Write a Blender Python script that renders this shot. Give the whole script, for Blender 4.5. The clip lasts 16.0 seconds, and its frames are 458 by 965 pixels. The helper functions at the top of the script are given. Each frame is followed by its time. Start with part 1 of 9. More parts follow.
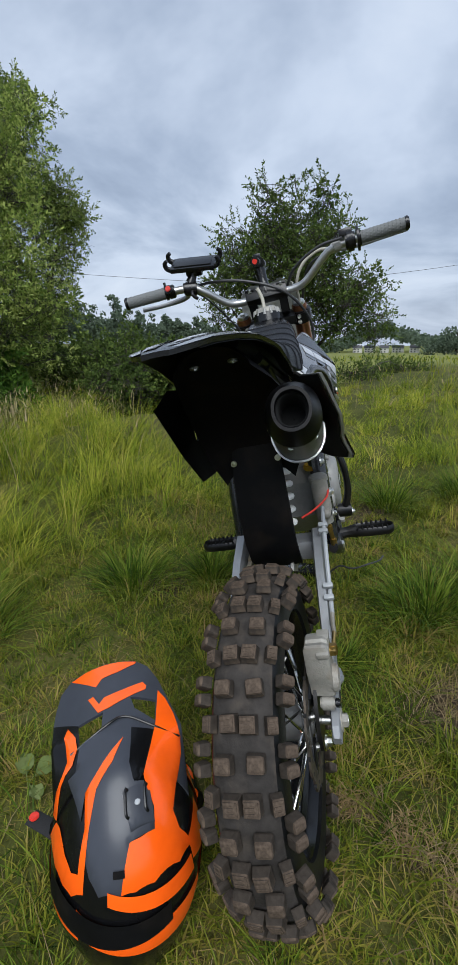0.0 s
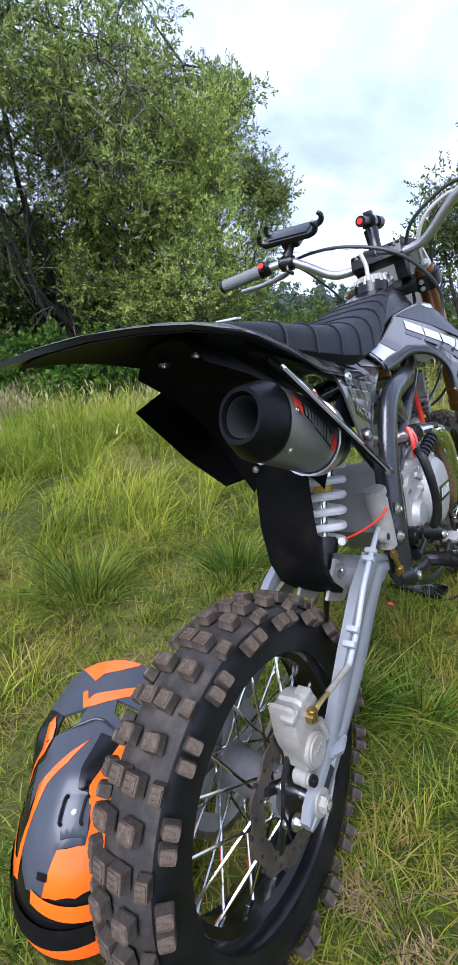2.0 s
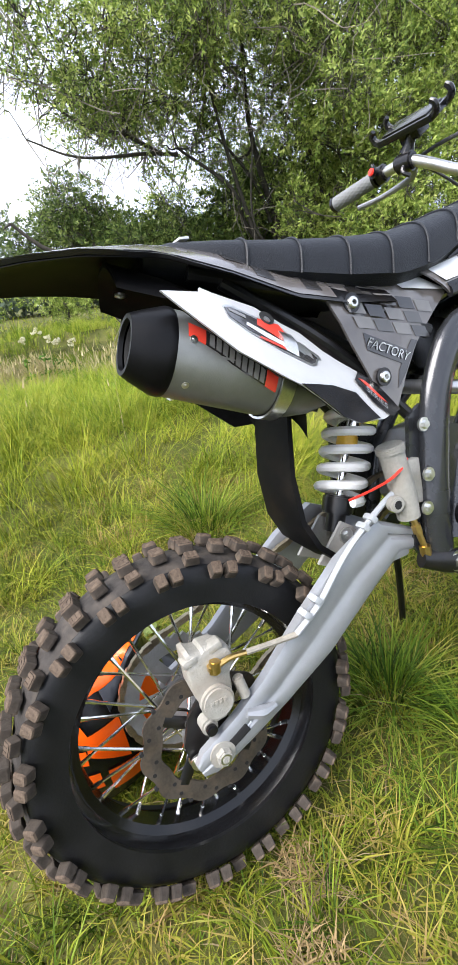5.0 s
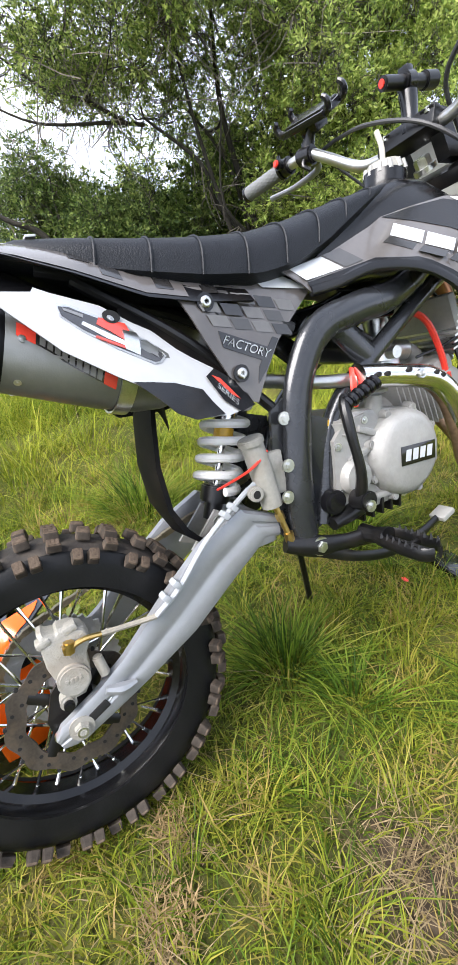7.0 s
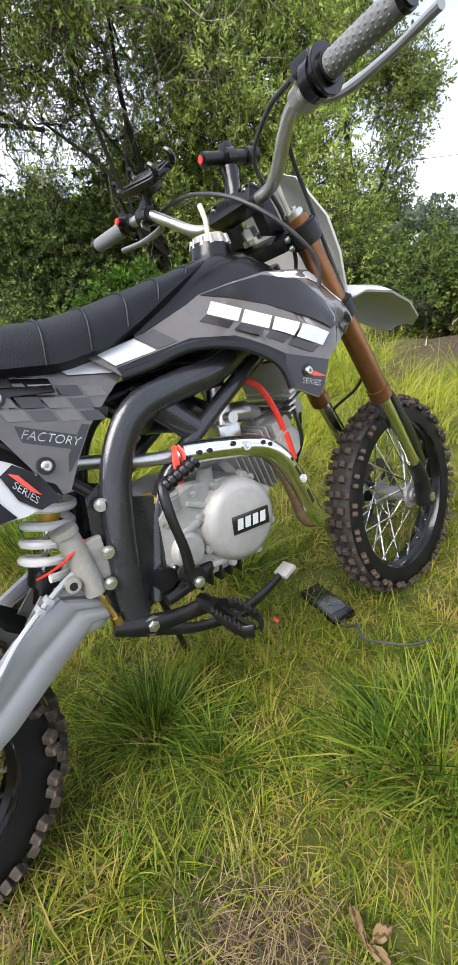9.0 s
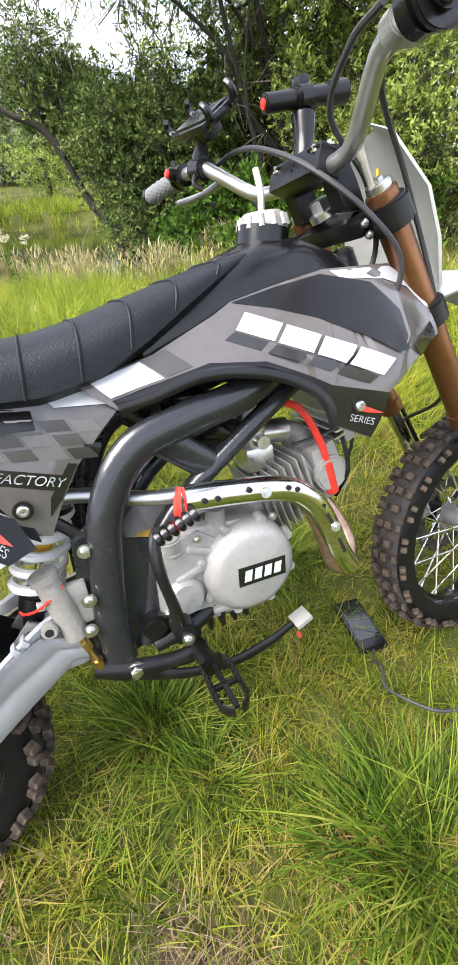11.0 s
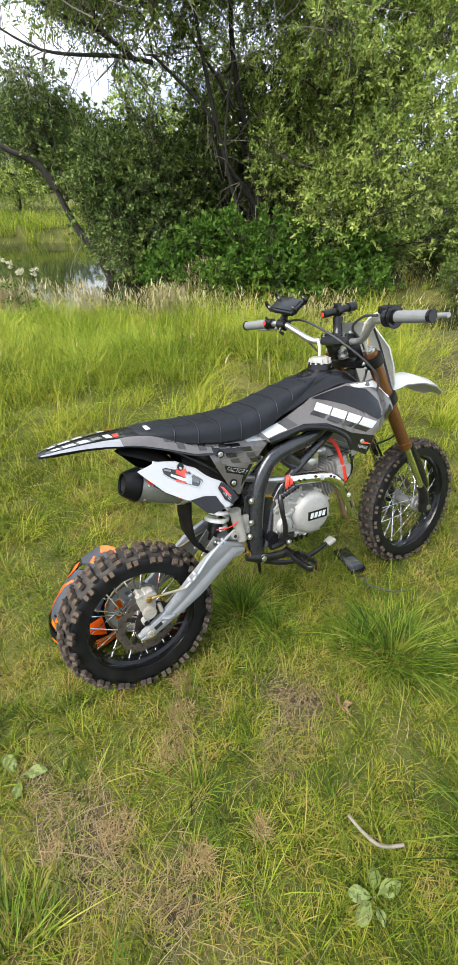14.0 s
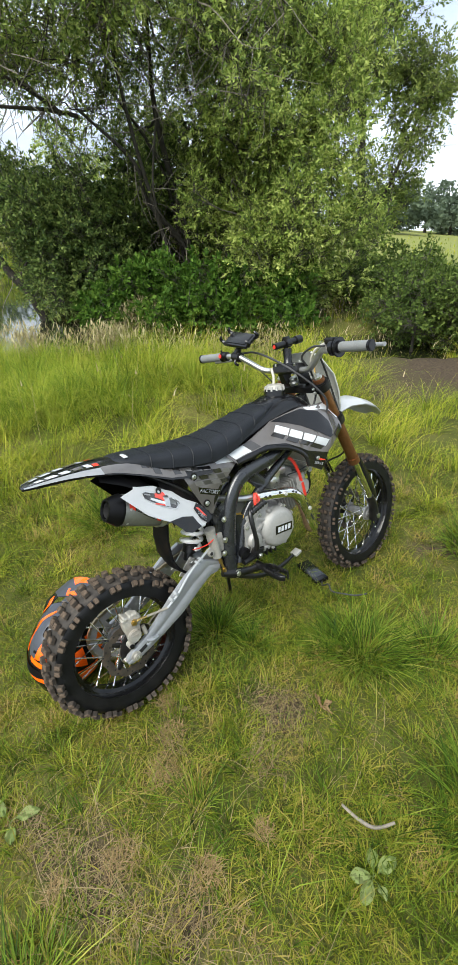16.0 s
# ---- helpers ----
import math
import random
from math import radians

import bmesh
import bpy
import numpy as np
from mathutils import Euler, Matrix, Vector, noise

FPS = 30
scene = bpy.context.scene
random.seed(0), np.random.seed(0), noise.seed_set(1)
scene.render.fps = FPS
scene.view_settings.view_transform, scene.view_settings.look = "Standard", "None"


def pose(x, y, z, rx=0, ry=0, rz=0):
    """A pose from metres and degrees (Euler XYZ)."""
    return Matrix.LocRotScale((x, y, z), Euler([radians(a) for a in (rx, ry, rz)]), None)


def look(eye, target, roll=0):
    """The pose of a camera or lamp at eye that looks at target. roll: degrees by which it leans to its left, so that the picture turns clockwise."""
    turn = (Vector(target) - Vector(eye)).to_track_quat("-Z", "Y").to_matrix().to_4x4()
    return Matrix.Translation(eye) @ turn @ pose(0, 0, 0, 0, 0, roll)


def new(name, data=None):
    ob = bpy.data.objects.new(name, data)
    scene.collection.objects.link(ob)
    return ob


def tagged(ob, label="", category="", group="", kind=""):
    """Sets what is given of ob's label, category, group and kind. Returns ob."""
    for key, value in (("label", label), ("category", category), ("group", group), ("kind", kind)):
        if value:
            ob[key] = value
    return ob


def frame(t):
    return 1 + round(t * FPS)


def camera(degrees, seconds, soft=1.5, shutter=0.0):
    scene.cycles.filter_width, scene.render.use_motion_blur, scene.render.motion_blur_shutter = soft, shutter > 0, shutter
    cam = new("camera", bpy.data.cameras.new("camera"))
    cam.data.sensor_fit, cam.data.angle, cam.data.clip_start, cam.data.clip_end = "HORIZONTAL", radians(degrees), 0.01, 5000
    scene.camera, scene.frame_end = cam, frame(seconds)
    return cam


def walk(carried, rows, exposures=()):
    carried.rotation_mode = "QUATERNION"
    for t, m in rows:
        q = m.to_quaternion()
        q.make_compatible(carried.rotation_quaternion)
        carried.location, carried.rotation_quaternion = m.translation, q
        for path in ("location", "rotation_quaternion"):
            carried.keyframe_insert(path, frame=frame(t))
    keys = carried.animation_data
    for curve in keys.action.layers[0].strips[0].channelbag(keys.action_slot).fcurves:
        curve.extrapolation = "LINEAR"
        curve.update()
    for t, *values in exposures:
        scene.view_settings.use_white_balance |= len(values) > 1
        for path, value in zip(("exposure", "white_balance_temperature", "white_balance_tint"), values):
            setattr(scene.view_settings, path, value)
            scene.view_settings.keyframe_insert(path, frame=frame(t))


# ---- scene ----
cam = camera(53.9, 16.0, soft=1.6)
PATH = [
    (0, (0.0, -0.621, 0.862), (-0.414, 1.247, 0.281), -0.4),
    (0.5, (0.056, -0.54, 0.848), (-0.545, 1.28, 0.277), -0.1),
    (1, (0.12, -0.489, 0.849), (-0.666, 1.252, 0.257), -1.3),
    (1.5, (0.186, -0.436, 0.875), (-0.834, 1.174, 0.267), -3.5),
    (2, (0.239, -0.39, 0.869), (-0.922, 1.106, 0.226), -4.0),
    (2.5, (0.251, -0.298, 0.852), (-1.059, 1.046, 0.161), -4.7),
    (3, (0.269, -0.225, 0.841), (-1.145, 0.998, 0.131), -4.3),
    (3.2, (0.278, -0.194, 0.843), (-1.175, 0.97, 0.112), -4.9),
    (5.3, (0.467, -0.092, 0.811), (-1.232, 0.616, 0.027), -7.7),
    (5.5, (0.477, -0.078, 0.809), (-1.216, 0.624, 0.008), -7.6),
    (6, (0.488, -0.04, 0.805), (-1.201, 0.647, -0.017), -7.5),
    (6.5, (0.509, 0.001, 0.805), (-1.173, 0.685, -0.033), -7.4),
    (7, (0.544, 0.03, 0.822), (-1.074, 0.833, -0.035), -6.3),
    (7.5, (0.576, 0.056, 0.844), (-0.96, 0.996, -0.027), -6.0),
    (8, (0.598, 0.099, 0.863), (-0.891, 1.107, -0.012), -5.1),
    (8.5, (0.622, 0.145, 0.885), (-0.845, 1.188, 0.014), -5.2),
    (9, (0.6, 0.216, 0.916), (-0.863, 1.268, 0.049), -5.2),
    (9.5, (0.515, 0.318, 0.981), (-0.952, 1.303, 0.045), -4.4),
    (9.7, (0.476, 0.341, 0.983), (-1.02, 1.241, 0.008), -5.1),
    (11.8, (0.553, 0.428, 1.153), (-0.956, 1.042, -0.008), -2.2),
    (11.9, (0.574, 0.406, 1.185), (-0.93, 1.023, 0.02), -1.9),
    (12, (0.6, 0.383, 1.213), (-0.909, 0.99, 0.048), -2.3),
    (12.5, (0.762, 0.197, 1.333), (-0.728, 0.805, 0.146), -2.4),
    (13, (0.881, 0.065, 1.394), (-0.616, 0.717, 0.238), 0.2),
    (13.5, (0.957, -0.077, 1.436), (-0.565, 0.591, 0.324), 1.0),
    (14, (0.99, -0.244, 1.464), (-0.461, 0.584, 0.363), 0.3),
    (14.5, (0.998, -0.349, 1.475), (-0.395, 0.608, 0.405), 0.9),
    (15, (1.011, -0.374, 1.483), (-0.372, 0.63, 0.445), 0.7),
    (15.5, (1.022, -0.38, 1.484), (-0.355, 0.661, 0.475), 0.8),
    (16, (1.026, -0.379, 1.486), (-0.347, 0.695, 0.505), 0.5),
]
EXPOSURES = [(0, 0.32, 5800, 9), (1, 1.00, 5420, 17), (2, 1.28, 5380, 18), (3, 1.76, 5560, 16), (5.5, 1.9, 6150, 14), (7, 1.85, 6150, 14), (8.5, 1.48, 6200, 14), (9.5, 1.75, 6200, 15), (10.5, 1.95, 6250, 15), (12, 2.05, 6250, 14), (13, 1.9, 6250, 12), (14, 1.68, 6250, 10), (15, 1.57, 6250, 7), (16, 1.38, 6250, 6)]
walk(cam, [(t, look(eye, target, roll)) for t, eye, target, roll in PATH], EXPOSURES)

# ---------------------------------------------------------------- light
world = bpy.data.worlds.new("overcast")
scene.world = world
world.use_nodes = True
wn, wl = world.node_tree.nodes, world.node_tree.links
wn.clear()
w_out = wn.new("ShaderNodeOutputWorld")
w_bg = wn.new("ShaderNodeBackground")
w_sky = wn.new("ShaderNodeTexSky")
w_sky.sky_type, w_sky.sun_disc = "NISHITA", False
w_sky.sun_elevation, w_sky.sun_rotation = radians(49), radians(166)
w_sky.air_density, w_sky.dust_density = 1.4, 3.0
w_tc = wn.new("ShaderNodeTexCoord")
w_sep = wn.new("ShaderNodeSeparateXYZ")
w_add = wn.new("ShaderNodeMath"); w_add.operation = "ADD"; w_add.inputs[1].default_value = 0.22
w_max = wn.new("ShaderNodeMath"); w_max.operation = "MAXIMUM"; w_max.inputs[1].default_value = 0.12
w_dx = wn.new("ShaderNodeMath"); w_dx.operation = "DIVIDE"
w_dy = wn.new("ShaderNodeMath"); w_dy.operation = "DIVIDE"
w_com = wn.new("ShaderNodeCombineXYZ")
w_n1 = wn.new("ShaderNodeTexNoise")
w_n1.inputs["Scale"].default_value, w_n1.inputs["Detail"].default_value, w_n1.inputs["Roughness"].default_value = 0.95, 6.0, 0.55
w_n1.inputs["Distortion"].default_value = 0.35
w_ramp = wn.new("ShaderNodeValToRGB")
for pos, col in ((0.30, (0.32, 0.37, 0.47, 1)), (0.44, (0.54, 0.60, 0.70, 1)), (0.56, (0.80, 0.85, 0.93, 1)), (0.74, (1.02, 1.04, 1.07, 1))):
    e = w_ramp.color_ramp.elements.new(pos)
    e.color = col
w_ramp.color_ramp.elements.remove(w_ramp.color_ramp.elements[0])
w_ramp.color_ramp.elements.remove(w_ramp.color_ramp.elements[-1])
# the cloud thins to a bright band at the horizon
w_hz = wn.new("ShaderNodeMapRange")
w_hz.inputs["From Min"].default_value, w_hz.inputs["From Max"].default_value = 0.02, 0.17
w_hz.inputs["To Min"].default_value, w_hz.inputs["To Max"].default_value = 0.35, 0.0
w_mixh = wn.new("ShaderNodeMixRGB")
w_mixh.inputs["Color2"].default_value = (0.88, 0.91, 0.95, 1)
w_scale = wn.new("ShaderNodeMixRGB"); w_scale.blend_type = "MULTIPLY"; w_scale.inputs["Fac"].default_value = 1.0
w_scale.inputs["Color2"].default_value = (0.10, 0.10, 0.10, 1)
w_mix = wn.new("ShaderNodeMixRGB"); w_mix.inputs["Fac"].default_value = 0.90
wl.new(w_tc.outputs["Generated"], w_sep.inputs[0])
wl.new(w_sep.outputs["Z"], w_add.inputs[0]); wl.new(w_add.outputs[0], w_max.inputs[0])
wl.new(w_sep.outputs["X"], w_dx.inputs[0]); wl.new(w_max.outputs[0], w_dx.inputs[1])
wl.new(w_sep.outputs["Y"], w_dy.inputs[0]); wl.new(w_max.outputs[0], w_dy.inputs[1])
wl.new(w_dx.outputs[0], w_com.inputs[0]); wl.new(w_dy.outputs[0], w_com.inputs[1])
wl.new(w_com.outputs[0], w_n1.inputs["Vector"]); wl.new(w_n1.outputs["Fac"], w_ramp.inputs["Fac"])
wl.new(w_sep.outputs["Z"], w_hz.inputs["Value"]); wl.new(w_hz.outputs[0], w_mixh.inputs["Fac"])
wl.new(w_ramp.outputs["Color"], w_mixh.inputs["Color1"])
wl.new(w_sky.outputs["Color"], w_scale.inputs["Color1"])
wl.new(w_scale.outputs["Color"], w_mix.inputs["Color1"]); wl.new(w_mixh.outputs["Color"], w_mix.inputs["Color2"])
wl.new(w_mix.outputs["Color"], w_bg.inputs["Color"]); w_bg.inputs["Strength"].default_value = 0.70
wl.new(w_bg.outputs[0], w_out.inputs["Surface"])

sun_data = bpy.data.lights.new("sun", "SUN")
sun_data.energy, sun_data.angle, sun_data.color = 2.75, radians(46), (1.0, 0.95, 0.86)
sun = new("sun", sun_data)
sun.matrix_world = look((1.5, -5.6, 7.4), (0, 0.5, 0))

# ---------------------------------------------------------------- materials
rng = np.random.default_rng(7)


def material(name, color, rough=0.5, metal=0.0, vary=0.15, scale=30.0, bump=0.0, bscale=None, coat=0.0, second=None, spots=0.0, spot_scale=8.0, spec=0.5, dust=(0.17, 0.12, 0.075)):
    """A procedural surface: base colour varied at two scales, roughness varied with it, fine relief."""
    m = bpy.data.materials.new(name)
    m.use_nodes = True
    nt, ln = m.node_tree.nodes, m.node_tree.links
    b = nt["Principled BSDF"]
    b.inputs["Metallic"].default_value = metal
    b.inputs["Specular IOR Level"].default_value = spec
    b.inputs["Coat Weight"].default_value = coat
    b.inputs["Coat Roughness"].default_value = 0.08
    tc = nt.new("ShaderNodeTexCoord")
    n1 = nt.new("ShaderNodeTexNoise"); n1.inputs["Scale"].default_value = scale; n1.inputs["Detail"].default_value = 4
    n2 = nt.new("ShaderNodeTexNoise"); n2.inputs["Scale"].default_value = scale * 6.3; n2.inputs["Detail"].default_value = 3
    ln.new(tc.outputs["Object"], n1.inputs["Vector"]); ln.new(tc.outputs["Object"], n2.inputs["Vector"])
    add = nt.new("ShaderNodeMath"); add.operation = "MULTIPLY_ADD"; add.inputs[1].default_value = 0.6
    sc = nt.new("ShaderNodeMath"); sc.operation = "MULTIPLY"; sc.inputs[1].default_value = 0.4
    ln.new(n1.outputs["Fac"], add.inputs[0]); ln.new(n2.outputs["Fac"], sc.inputs[0]); ln.new(sc.outputs[0], add.inputs[2])
    ramp = nt.new("ShaderNodeValToRGB")
    lo = tuple(max(0.0, c * (1 - vary)) for c in color)
    hi = second or tuple(min(1.0, c * (1 + vary)) for c in color)
    ramp.color_ramp.elements[0].position, ramp.color_ramp.elements[0].color = 0.36, (*lo, 1)
    ramp.color_ramp.elements[1].position, ramp.color_ramp.elements[1].color = 0.64, (*hi, 1)
    ln.new(add.outputs[0], ramp.inputs["Fac"])
    out = ramp.outputs["Color"]
    if spots:
        n3 = nt.new("ShaderNodeTexNoise"); n3.inputs["Scale"].default_value = spot_scale; n3.inputs["Detail"].default_value = 6
        ln.new(tc.outputs["Object"], n3.inputs["Vector"])
        mr = nt.new("ShaderNodeMapRange"); mr.inputs["From Min"].default_value, mr.inputs["From Max"].default_value = 0.52, 0.70
        mr.inputs["To Max"].default_value = spots
        ln.new(n3.outputs["Fac"], mr.inputs["Value"])
        mx = nt.new("ShaderNodeMixRGB"); mx.inputs["Color2"].default_value = (*dust, 1)
        ln.new(mr.outputs[0], mx.inputs["Fac"]); ln.new(out, mx.inputs["Color1"])
        out = mx.outputs["Color"]
    ln.new(out, b.inputs["Base Color"])
    rr = nt.new("ShaderNodeMapRange"); rr.inputs["To Min"].default_value, rr.inputs["To Max"].default_value = max(0.03, rough * 0.8), min(1.0, rough * 1.2)
    ln.new(n1.outputs["Fac"], rr.inputs["Value"]); ln.new(rr.outputs[0], b.inputs["Roughness"])
    if bump:
        n4 = nt.new("ShaderNodeTexNoise"); n4.inputs["Scale"].default_value = bscale or scale * 8; n4.inputs["Detail"].default_value = 4
        ln.new(tc.outputs["Object"], n4.inputs["Vector"])
        bp = nt.new("ShaderNodeBump"); bp.inputs["Strength"].default_value = bump; bp.inputs["Distance"].default_value = 0.002
        ln.new(n4.outputs["Fac"], bp.inputs["Height"]); ln.new(bp.outputs[0], b.inputs["Normal"])
    return m


def leafy(name, colors, rough=0.55, trans=0.35, large=0.6, patch=0.34, spec=0.10):
    """Foliage: each leaf or blade takes its own colour from the row, with large patches over the plant, and lets light through."""
    m = bpy.data.materials.new(name)
    m.use_nodes = True
    nt, ln = m.node_tree.nodes, m.node_tree.links
    b = nt["Principled BSDF"]
    b.inputs["Roughness"].default_value = rough
    b.inputs["Specular IOR Level"].default_value = spec
    geo = nt.new("ShaderNodeNewGeometry")
    tc = nt.new("ShaderNodeTexCoord")
    n1 = nt.new("ShaderNodeTexNoise"); n1.inputs["Scale"].default_value = large; n1.inputs["Detail"].default_value = 5; n1.inputs["Roughness"].default_value = 0.62
    ln.new(tc.outputs["Object"], n1.inputs["Vector"])
    a = nt.new("ShaderNodeMath"); a.operation = "MULTIPLY_ADD"; a.inputs[1].default_value = 1 - patch
    s = nt.new("ShaderNodeMapRange"); s.inputs["From Min"].default_value, s.inputs["From Max"].default_value = 0.34, 0.66
    s.inputs["To Min"].default_value, s.inputs["To Max"].default_value = 0.0, patch
    ln.new(geo.outputs["Random Per Island"], a.inputs[0]); ln.new(n1.outputs["Fac"], s.inputs["Value"]); ln.new(s.outputs[0], a.inputs[2])
    ramp = nt.new("ShaderNodeValToRGB")
    while len(ramp.color_ramp.elements) < len(colors):
        ramp.color_ramp.elements.new(0.5)
    for i, c in enumerate(colors):
        ramp.color_ramp.elements[i].position = i / (len(colors) - 1)
        ramp.color_ramp.elements[i].color = (*c, 1)
    ln.new(a.outputs[0], ramp.inputs["Fac"]); ln.new(ramp.outputs["Color"], b.inputs["Base Color"])
    tr = nt.new("ShaderNodeBsdfTranslucent")
    mx = nt.new("ShaderNodeMixShader"); mx.inputs["Fac"].default_value = trans
    ln.new(ramp.outputs["Color"], tr.inputs["Color"])
    ln.new(b.outputs[0], mx.inputs[1]); ln.new(tr.outputs[0], mx.inputs[2])
    ln.new(mx.outputs[0], nt["Material Output"].inputs["Surface"])
    return m


M = {}
M["grass"] = leafy("meadow_grass", [(0.010, 0.018, 0.0018), (0.038, 0.062, 0.005), (0.088, 0.122, 0.009), (0.155, 0.172, 0.014), (0.215, 0.192, 0.032), (0.255, 0.178, 0.070), (0.150, 0.098, 0.046)], large=4.6, trans=0.12, patch=0.52)
M["tuft"] = leafy("tuft_grass", [(0.006, 0.017, 0.0014), (0.026, 0.056, 0.005), (0.082, 0.138, 0.011), (0.185, 0.232, 0.026), (0.36, 0.29, 0.085)], large=5.0, trans=0.24, patch=0.42)
M["tall"] = leafy("tall_grass", [(0.015, 0.029, 0.003), (0.072, 0.112, 0.007), (0.195, 0.240, 0.015), (0.34, 0.335, 0.04), (0.40, 0.30, 0.11)], large=2.2, trans=0.20, patch=0.50)
M["straw"] = leafy("dead_straw", [(0.085, 0.060, 0.032), (0.19, 0.142, 0.074), (0.34, 0.265, 0.15)], trans=0.15, large=3.0)
M["seed"] = leafy("seed_heads", [(0.22, 0.17, 0.09), (0.36, 0.29, 0.17), (0.44, 0.37, 0.23)], trans=0.3)
M["willow"] = leafy("willow_leaf", [(0.034, 0.060, 0.014), (0.130, 0.195, 0.036), (0.31, 0.385, 0.086), (0.56, 0.61, 0.19)], trans=0.44, large=1.1, spec=0.25)
M["shrub"] = leafy("shrub_leaf", [(0.045, 0.080, 0.016), (0.165, 0.24, 0.040), (0.37, 0.445, 0.100), (0.60, 0.64, 0.21)], trans=0.44, large=1.1, spec=0.25)
M["nettle"] = leafy("nettle_leaf", [(0.018, 0.050, 0.006), (0.065, 0.135, 0.018), (0.16, 0.255, 0.038)], trans=0.40, large=1.6)
M["ash"] = leafy("ash_leaf", [(0.05, 0.082, 0.022), (0.15, 0.20, 0.046), (0.31, 0.36, 0.095)], trans=0.45, large=0.6)
M["hawthorn"] = leafy("hawthorn_leaf", [(0.028, 0.052, 0.012), (0.080, 0.122, 0.026), (0.18, 0.23, 0.052)], trans=0.28, large=1.0)
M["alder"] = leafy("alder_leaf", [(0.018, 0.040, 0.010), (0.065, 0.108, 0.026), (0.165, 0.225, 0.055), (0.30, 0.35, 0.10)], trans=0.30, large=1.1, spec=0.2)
# paler, greyer green: the haze of distance is put into the leaf colour
M["far_wood"] = leafy("hazed_far_foliage", [(0.085, 0.115, 0.08), (0.11, 0.145, 0.095), (0.14, 0.18, 0.115)], large=0.1)
M["dock"] = leafy("dock_leaf", [(0.10, 0.145, 0.042), (0.17, 0.22, 0.07), (0.25, 0.275, 0.115)], large=3.0)
M["bark"] = material("bark", (0.038, 0.033, 0.025), 0.9, vary=0.45, scale=14, bump=0.8, bscale=60)
M["twig"] = material("twig_bark", (0.16, 0.14, 0.11), 0.85, vary=0.35, scale=20, bump=0.4)
M["water"] = material("stream_water", (0.015, 0.018, 0.009), 0.05, vary=0.3, scale=2.0, bump=0.12, bscale=6)
M["wire"] = material("cable_black", (0.03, 0.03, 0.032), 0.5)
M["rend"] = material("house_render", (0.72, 0.70, 0.66), 0.8, vary=0.1, scale=0.6)
M["slate"] = material("roof_slate", (0.10, 0.10, 0.11), 0.85, vary=0.2, scale=0.8, spec=0.2)
M["house_win"] = material("house_window", (0.05, 0.055, 0.06), 0.15)
M["plastic"] = material("black_plastic", (0.0055, 0.0055, 0.0065), 0.24, vary=0.25, scale=9, bump=0.06, bscale=500, spots=0.02, spot_scale=14, spec=0.46)
M["gloss"] = material("gloss_black_decal", (0.008, 0.008, 0.009), 0.14, vary=0.25, scale=8, coat=0.5, spots=0.02)
M["decal_grey"] = material("graphite_decal", (0.085, 0.078, 0.075), 0.18, vary=0.14, scale=7, coat=0.6, spots=0.03)
M["decal_light"] = material("light_grey_decal", (0.118, 0.113, 0.110), 0.2, vary=0.12, scale=9, coat=0.5)
M["decal_mid"] = material("mid_grey_decal", (0.045, 0.043, 0.042), 0.2, vary=0.12, scale=9, coat=0.6)
M["decal_dark"] = material("dark_grey_decal", (0.020, 0.019, 0.019), 0.2, vary=0.12, scale=9, coat=0.6)
M["white"] = material("white_plastic", (0.41, 0.415, 0.42), 0.32, vary=0.05, scale=8, coat=0.2, spots=0.06)
M["white_dull"] = material("translucent_white_plastic", (0.50, 0.51, 0.48), 0.33, vary=0.07, scale=9, spots=0.08)
M["white_decal"] = material("white_decal", (0.46, 0.475, 0.49), 0.22, vary=0.06, scale=10, coat=0.4, spots=0.05)
M["seat"] = material("ribbed_vinyl", (0.0068, 0.0080, 0.0110), 0.5, vary=0.25, scale=16, bump=0.5, bscale=420, spec=0.3)
M["rubber"] = material("tyre_rubber", (0.0050, 0.0052, 0.0056), 0.46, vary=0.25, scale=18, bump=0.2, bscale=240, spots=0.08, spot_scale=9, spec=0.26, dust=(0.035, 0.03, 0.027))
M["knob_side"] = material("knob_side_rubber", (0.044, 0.036, 0.029), 0.75, vary=0.3, scale=26, bump=0.4, bscale=240, spots=0.7, spot_scale=24, spec=0.15, dust=(0.135, 0.10, 0.072))
M["knob"] = material("dusty_knob_rubber", (0.080, 0.060, 0.045), 0.9, vary=0.4, scale=40, bump=0.7, bscale=260, spots=0.8, spot_scale=34, spec=0.08, dust=(0.185, 0.138, 0.098))
M["rim"] = material("black_rim", (0.0035, 0.0035, 0.004), 0.22, vary=0.2, coat=0.08, spots=0.03, spot_scale=20, spec=0.32)
M["tread"] = material("dusty_tread", (0.034, 0.030, 0.027), 0.75, vary=0.35, scale=14, bump=0.4, bscale=200, spots=0.6, spot_scale=30, spec=0.2, dust=(0.085, 0.070, 0.056))
M["under"] = material("matt_black_underside", (0.0035, 0.0035, 0.004), 0.6, vary=0.25, scale=12, spec=0.12, spots=0.04, spot_scale=16)
M["decal_silver"] = material("silver_decal", (0.20, 0.20, 0.20), 0.3, vary=0.1, metal=0.3)
M["pipe_sleeve"] = material("dirty_clear_sleeve", (0.24, 0.22, 0.18), 0.4, vary=0.2, scale=40)
